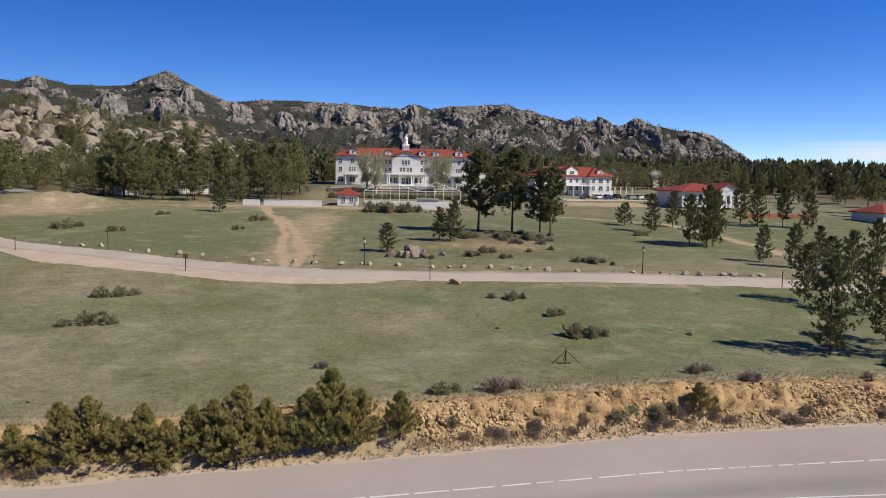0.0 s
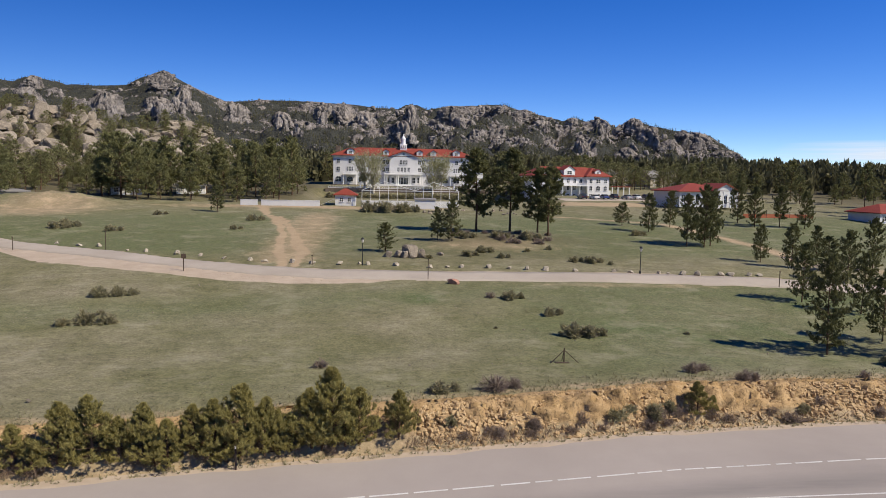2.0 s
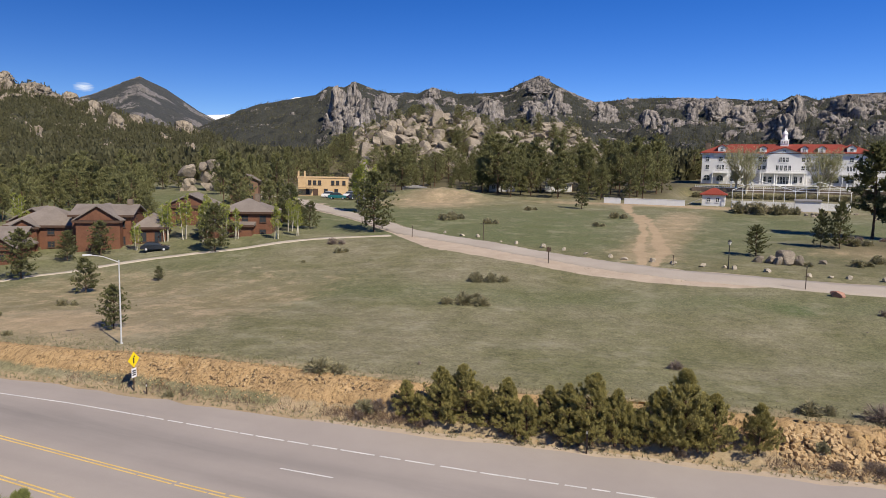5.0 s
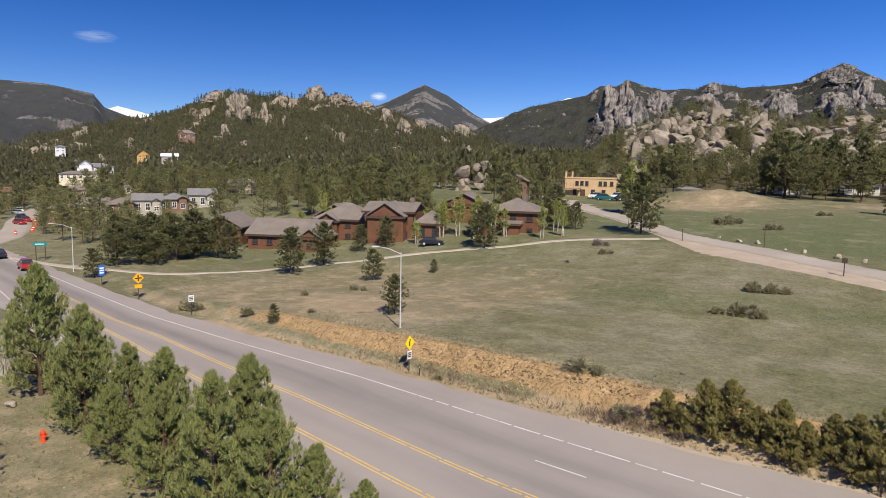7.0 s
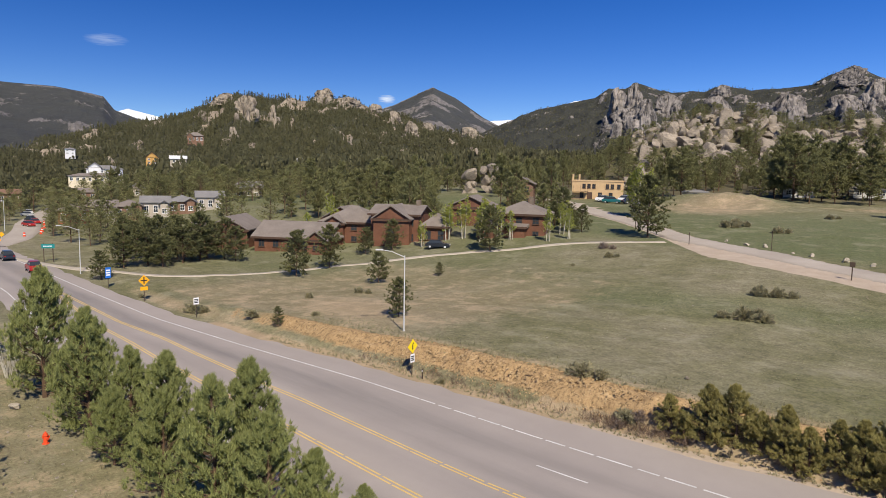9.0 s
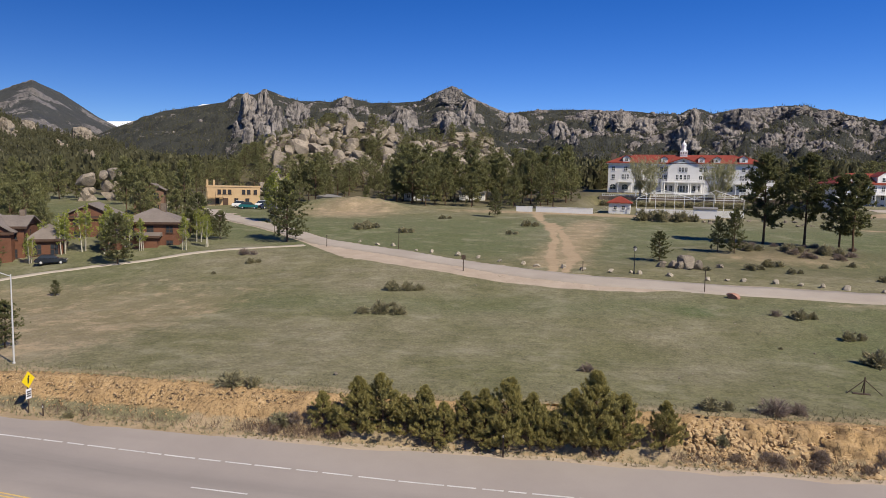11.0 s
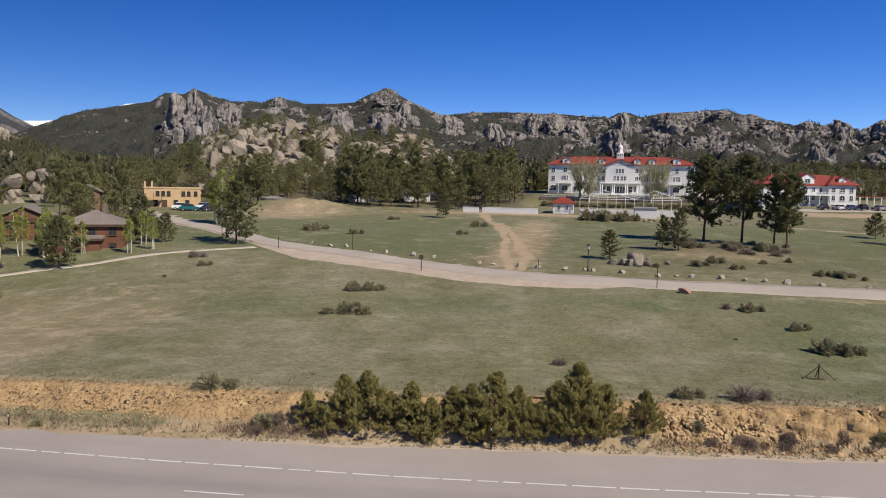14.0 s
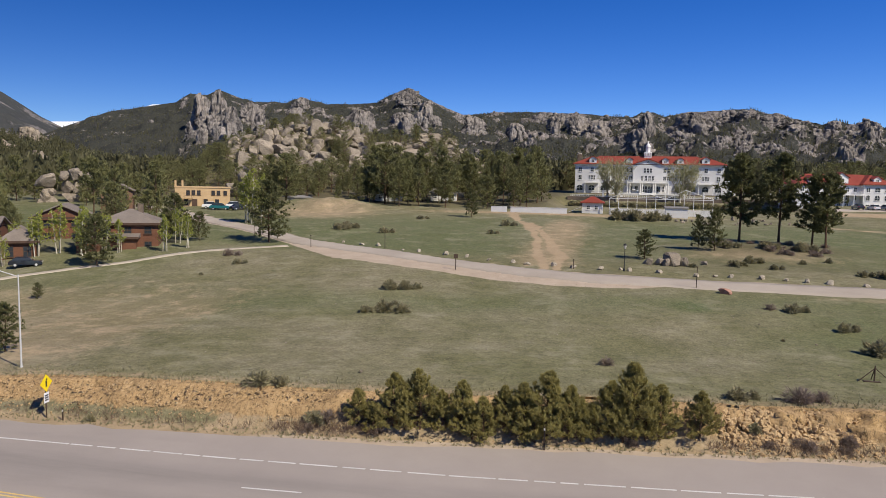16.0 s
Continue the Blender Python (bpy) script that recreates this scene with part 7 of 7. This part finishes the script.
def lamp_post(x, y, h):
    ob = thing("lamp_post", "black iron lamp post with a lantern head", "lamp post", pose(x, y, at(x, y) - .1), "lamp posts along the drive")
    part("pole", tube(bmesh.new(), [(0, 0, 0), (0, 0, .45), (0, 0, .5), (0, 0, h - .75)], [.14, .12, .065, .05], 9), M_BLACK, ob)
    part("lantern", tube(bmesh.new(), [(0, 0, h - .75), (0, 0, h - .7), (0, 0, h - .3)], [.08, .14, .22], 8), M_LAMP_GLASS, ob)
    part("cap", tube(bmesh.new(), [(0, 0, h - .3), (0, 0, h - .22), (0, 0, h)], [.28, .24, .03], 8), M_BLACK, ob)


for x, y, h in ((-3.7, 97.2, 4.0), (34.6, 93.3, 3.9)):
    lamp_post(x, y, h)
for x, y, h in ((-42.6, 108.3, 3.2), (5.0, 88.6, 2.7), (-56.1, 108.4, 2.0), (50.6, 86.2, 2.1), (-10.7, 97.8, 1.4), (-72.5, 118.4, 3.2)):
    ob = thing("marker_post", "thin dark post at the edge of the drive", "post", pose(x, y, at(x, y) - .1), "marker posts")
    part("post", tube(bmesh.new(), [(0, 0, 0), (0, 0, h)], [.06, .05], 6), M_RUST, ob)
    part("cap", boxed(-.09, .09, -.09, .09, h, h + .12, bevel=.02), M_RUST, ob)
ob = thing("notice_post", "dark post with a small notice board by the drive", "post", pose(-26.9, 93.3, at(-26.9, 93.3) - .1, 0, 0, 10))
part("post", boxed(-.06, .06, -.06, .06, 0, 2.4), M_RUST, ob)
part("board", boxed(-.3, .3, -.1, -.065, 1.75, 2.35, bevel=.01), M_RUST, ob)
for x, y, h in ((-8.7, 39.3, 1.6), (-40.3, 35.2, .95)):
    ob = thing("marker_post", "slim roadside marker post", "post", pose(x, y, at(x, y) - .1), "marker posts")
    part("post", boxed(-.05, .05, -.02, .02, 0, h), M_RUST, ob)
    part("reflector", boxed(-.045, .045, -.03, -.022, h - .25, h - .1), M_SIGN_WHITE, ob)

hyd = thing("fire_hydrant", "red-orange fire hydrant on dry grass", "hydrant", pose(-45.0, 9.2, at(-45, 9.2)) @ Matrix.Scale(0.82, 4))
part("barrel", tube(bmesh.new(), [(0, 0, -.05), (0, 0, .06), (0, 0, .07), (0, 0, .6), (0, 0, .62), (0, 0, .68)], [.24, .24, .16, .15, .2, .2], 14), M_HYDRANT, hyd)
part("bonnet", tube(bmesh.new(), [(0, 0, .68), (0, 0, .78), (0, 0, .86), (0, 0, .87), (0, 0, .94)], [.17, .15, .07, .04, .04], 14), M_HYDRANT, hyd)
for a in (0, 90, 180):
    bm = tube(bmesh.new(), [(.12, 0, .45), (.25, 0, .45), (.251, 0, .45), (.3, 0, .45)], [.075, .075, .1, .09], 10)
    bmesh.ops.rotate(bm, matrix=Matrix.Rotation(radians(a + 20), 3, 'Z'), verts=bm.verts)
    part("outlet", bm, M_HYDRANT, hyd)

frame_ = thing("timber_tripod", "low dark timber frame with slanting struts", "frame", pose(14.3, 54.9, at(14.3, 54.9)))
part("mast", tube(bmesh.new(), [(0, 0, -.1), (0, 0, 1.25)], [.06, .05], 7), M_RUST, frame_)
for dx, dy in ((-1.15, -.2), (1.2, -.1), (0, .7)):
    part("strut", tube(bmesh.new(), [(0, 0, 1.05), (dx, dy, 0)], [.035, .035], 6), M_RUST, frame_)
part("foot_plate", boxed(-.75, .4, -.22, .1, -.02, .06, bevel=.01), M_RUST, frame_)
board = thing("fallen_board", "dark board lying on the gravel verge", "board", pose(29.3, 46.4, at(29.3, 46.4) + .05, 4, 0, 12))
part("panel", boxed(-1.1, 1.1, -.4, .4, -.03, .03, bevel=.01), M_RUST, board)


# ---------------------------------------------------------------- vehicles
def car_paint(name, colour):
    m = material(name, colour, 0.3)
    m.node_tree.nodes["Principled BSDF"].inputs["Coat Weight"].default_value = 0.5
    return m


PAINTS = {n: car_paint(n + " paint", c) for n, c in dict(white=(.72, .72, .72), dark=(.02, .022, .026), silver=(.38, .39, .40), red=(.36, .02, .015), blue=(.03, .06, .18), teal=(.02, .13, .14)).items()}


def car(colour, x, y, turn, tall=1.0, z=None, label="", long=1.0):
    """A plain car or pickup: shaped body, glass house, four wheels, lights."""
    ob = thing("car", label or (colour + " parked car on the asphalt"), "car", pose(x, y, at(x, y) + .02 if z is None else z, 0, 0, turn), "cars")
    side = [(-2.2, .32), (2.2, .32), (2.25, .62), (2.1, .82), (1.1, .95), (-1.9, .98), (-2.22, .85), (-2.28, .5)]
    house = [(1.05, .93), (.45, 1.42), (-1.35, 1.46), (-1.95, .95)]

    def loft(pts, w0, w1):
        bm = bmesh.new()
        zs = [p[1] for p in pts]
        rows = []
        for s in (-1, 1):
            rows.append([bm.verts.new((px * long, s * (w0 + (w1 - w0) * (pz - min(zs)) / (max(zs) - min(zs))), pz * tall)) for px, pz in pts])
        bm.faces.new(rows[0])
        bm.faces.new(rows[1][::-1])
        n = len(pts)
        for k in range(n):
            bm.faces.new((rows[0][(k + 1) % n], rows[0][k], rows[1][k], rows[1][(k + 1) % n]))
        bmesh.ops.recalc_face_normals(bm, faces=bm.faces[:])
        bmesh.ops.bevel(bm, geom=bm.edges[:], offset=.05, segments=2, affect='EDGES')
        return bm
    body = part("body", loft(side, .9, .86), PAINTS[colour], ob)
    part("glass_house", loft(house, .80, .62), M_GLASS, ob)
    part("roof_panel", boxed(-1.3 * long, .42 * long, -.6, .6, 1.44 * tall, 1.5 * tall, bevel=.03), PAINTS[colour], ob)
    for wx in (-1.35, 1.4):
        for wy in (-.82, .82):
            wheel = part("wheel", tube(bmesh.new(), [(wx * long, wy - .1, .33), (wx * long, wy + .1, .33)], [.33, .33], 14), M_TYRE, ob)
            part("rim", tube(bmesh.new(), [(wx * long, wy - .112 if wy < 0 else wy + .102, .33), (wx * long, wy - .102 if wy < 0 else wy + .112, .33)], [.2, .2], 10), M_POLE, wheel)
    for wy in (-.65, .65):
        part("headlight", boxed(2.12 * long, 2.26 * long, wy - .16, wy + .16, .62 * tall, .76 * tall, bevel=.02), M_LAMP_GLASS, ob)
        part("tail_light", boxed(-2.27 * long, -2.14 * long, wy - .14, wy + .14, .66 * tall, .82 * tall, bevel=.02), PAINTS["red"], ob)
    return ob


car("dark", -136.9, 25.5, 178, 1.1, .03, "dark sport utility car on the highway")
car("silver", -150.2, 21.1, 178, 1.0, .03, "silver car on the highway")
car("red", -120.1, 25.7, 176, 1.15, .03, "red sport utility car on the highway")
car_y = 214.5
for k, (x, c) in enumerate([(60, "dark"), (64, "white"), (67, "blue"), (70.2, "dark"), (74.5, "silver"), (77.4, "white"), (80.5, "dark"), (83.5, "red"), (87, "dark"), (91, "white")]):
    car(c, x, car_y + .06 * (x - 60), 96 + (k * 37) % 9, 1.1 if k % 3 == 0 else 1.0, at(x, car_y + .06 * (x - 60)) + .12)
for x, y, c, t, s in ((-110, 163.5, "white", 25, 1.25), (-106.5, 161.6, "teal", 20, 1.2), (-104.5, 166, "white", 30, 1.3), (-101.5, 163, "dark", 60, 1.0)):
    car(c, x, y, t, s, None, c + " work truck parked by the unfinished building", 1.15)
for x, y, c, t in ((-203, 43.5, "red", 10), (-212, 47, "red", 5), (-220, 48, "dark", 15), (-243, 52, "silver", 20), (-255, 55, "white", 0), (-92, 84.4, "dark", 40), (88.5, 186, "white", 30), (-318, 44, "white", 5)):
    car(c, x, y, t)
park = new("car_park", path_mesh("car_park", ((52, 211.5), (66, 213.8), (80, 215.4), (96, 217.5)), 4.0, 0.10, M_DRIVE))
tagged(park, "pale asphalt car park in front of the lodge", "car park", kind="structure")
side_road = new("side_road", path_mesh("side_road", ((-160, 27), (-172, 34), (-190, 40), (-215, 46), (-250, 58), (-280, 68)), 3.0, 0.12, M_DRIVE))
tagged(side_road, "narrow side road leaving the highway", "road", kind="structure")
mesh_fence = thing("barrier_fence", "orange mesh barrier fence along a building site", "fence", pose(96, 166, at(96, 166)))
for k in range(7):
    part("post", boxed(-9 + k * 3 - .05, -9 + k * 3 + .05, -.05, .05, -.4, 1.5), M_RUST, mesh_fence)
for k in range(6):
    part("mesh_panel", boxed(-9 + k * 3 + .06, -6 + k * 3 - .06, -.03, .03, -.1, .9), M_BARRIER, mesh_fence)
for k, (x, y) in enumerate([(-196, 41.8), (-187, 39.2), (-181, 37.5), (-208, 44.6), (-176, 33)]):
    cone = thing("traffic_drum", "orange and white roadworks drum", "traffic drum", pose(x, y + 3.6, at(x, y + 3.6)), "roadworks drums")
    part("drum", tube(bmesh.new(), [(0, 0, 0), (0, 0, .08), (0, 0, .1), (0, 0, 1.0)], [.38, .38, .28, .22], 10), M_HYDRANT, cone)
    part("band", tube(bmesh.new(), [(0, 0, .5), (0, 0, .68)], [.27, .262], 10), M_SIGN_WHITE, cone)

# hedges and planting below the hotel
for k in range(30):
    x = -20 + k * 1.75
    BUSH.put(2 * (k % 3), x, 240.6 - (k % 3) * .6, r.uniform(1.8, 2.8), turn=r.uniform(0, 360), wide=1.1, label="clipped dark hedge shrub on the hotel terrace")
for k in range(26):
    x, y = r.uniform(8, 34), r.uniform(161, 174)
    boulder(x, y, at(x, y) + .1, r.uniform(.25, .55), k + 200, "tan garden rock bordering the lawn", "garden rocks")
for k in range(22):
    BUSH.put(1 + 2 * (k % 3), r.uniform(11, 29), r.uniform(116, 127), r.uniform(.5, 1.3), turn=r.uniform(0, 360), wide=1.3, label="brown brush under the pine group")

# leafless brush at the foot of the bank and between the bank pines
for k in range(32):
    x = r.uniform(2, 36) if k < 18 else r.uniform(-24, 2)
    y = float(far_kerb(x)) + r.uniform(1.2, 2.3)
    BUSH.put(1 + 2 * (k % 3), x, y, r.uniform(.45, .9), turn=r.uniform(0, 360), wide=r.uniform(1.0, 1.4), label="leafless brown brush at the foot of the bank")

# bare saplings between the highway pines
for k, (x, y, h) in enumerate([(-61, 10.3, 4.5), (-60.2, 11.0, 4.0), (-62, 11.2, 3.6), (-59.4, 10.2, 3.4)]):
    ob = thing("bare_sapling", "thin leafless sapling with pale stems", "sapling", pose(x, y, at(x, y) - .1, 0, 0, k * 70), "bare saplings")
    bm = bmesh.new()
    rr = random.Random(k)
    for q in range(9):
        a, l = rr.uniform(0, 6.28), rr.uniform(.6, 1) * h
        tube(bm, [(0, 0, 0), (math.cos(a) * .12 * l, math.sin(a) * .12 * l, l * .5), (math.cos(a) * .3 * l, math.sin(a) * .3 * l, l)], [.035, .022, .006], 4, False)
        for p in range(6):
            f = rr.uniform(.4, .9)
            b = a + rr.uniform(-1.5, 1.5)
            tube(bm, [(math.cos(a) * .3 * l * f * f, math.sin(a) * .3 * l * f * f, l * f), (math.cos(a) * .3 * l * f + math.cos(b) * .35, math.sin(a) * .3 * l * f + math.sin(b) * .35, l * f + .4)], [.012, .004], 3, False)
    part("trunk", bm, M_ASPEN_BARK, ob)


# ---------------------------------------------------------------- thin clouds, far off
def cloud(name, bearing, el, wide, tall, seed, density):
    m = bpy.data.materials.new(name)
    m.use_nodes = True
    t = m.node_tree
    t.nodes.clear()
    out, mix_ = t.nodes.new("ShaderNodeOutputMaterial"), t.nodes.new("ShaderNodeMixShader")
    em, tr = t.nodes.new("ShaderNodeEmission"), t.nodes.new("ShaderNodeBsdfTransparent")
    em.inputs[0].default_value, em.inputs[1].default_value = (0.80, 0.88, 1.0, 1), 0.75
    co, mp, nz = t.nodes.new("ShaderNodeTexCoord"), t.nodes.new("ShaderNodeMapping"), t.nodes.new("ShaderNodeTexNoise")
    mp.inputs["Location"].default_value, mp.inputs["Scale"].default_value = (seed, seed * 2, 0), (1.0, 3.2, 1)
    nz.inputs["Scale"].default_value, nz.inputs["Detail"].default_value = 1.6, 6
    gr, ml = t.nodes.new("ShaderNodeTexGradient"), t.nodes.new("ShaderNodeMath")
    gr.gradient_type = 'SPHERICAL'
    rp = t.nodes.new("ShaderNodeValToRGB")
    rp.color_ramp.elements[0].position, rp.color_ramp.elements[1].position = 0.12, 0.45
    rp.color_ramp.elements[1].color = (density,) * 3 + (1,)
    ml.operation = 'MULTIPLY'
    t.links.new(co.outputs["Object"], gr.inputs[0])
    t.links.new(co.outputs["Object"], mp.inputs[0])
    t.links.new(mp.outputs[0], nz.inputs["Vector"])
    t.links.new(gr.outputs["Fac"], ml.inputs[0])
    t.links.new(nz.outputs["Fac"], ml.inputs[1])
    t.links.new(ml.outputs[0], rp.inputs[0])
    t.links.new(rp.outputs[0], mix_.inputs[0])
    t.links.new(tr.outputs[0], mix_.inputs[1])
    t.links.new(em.outputs[0], mix_.inputs[2])
    t.links.new(mix_.outputs[0], out.inputs[0])
    me = mesh_of(name, [(-1, -1, 0), (1, -1, 0), (1, 1, 0), (-1, 1, 0)], [(0, 1, 2, 3)], [m])
    ob = new(name, me)
    b, d = radians(bearing), 4500
    ob.matrix_basis = Matrix.Translation((math.sin(b) * d, math.cos(b) * d, 16.8 + d * math.tan(radians(el)))) @ Matrix.Rotation(-b, 4, 'Z') @ Matrix.Rotation(radians(90), 4, 'X') @ Matrix.Diagonal((wide, tall, 1, 1))
    ob.visible_shadow = False
    return tagged(ob, "thin white cloud low in the blue sky", "cloud", kind="structure")


cloud("cloud_bank", 39.0, 2.3, 1100, 130, 1.0, 0.95)
cloud("cloud_wisp", -51.6, 5.5, 75, 38, 3.0, 0.9)
cloud("cloud_wisp_2", -72.3, 8.8, 160, 50, 5.0, 0.25)
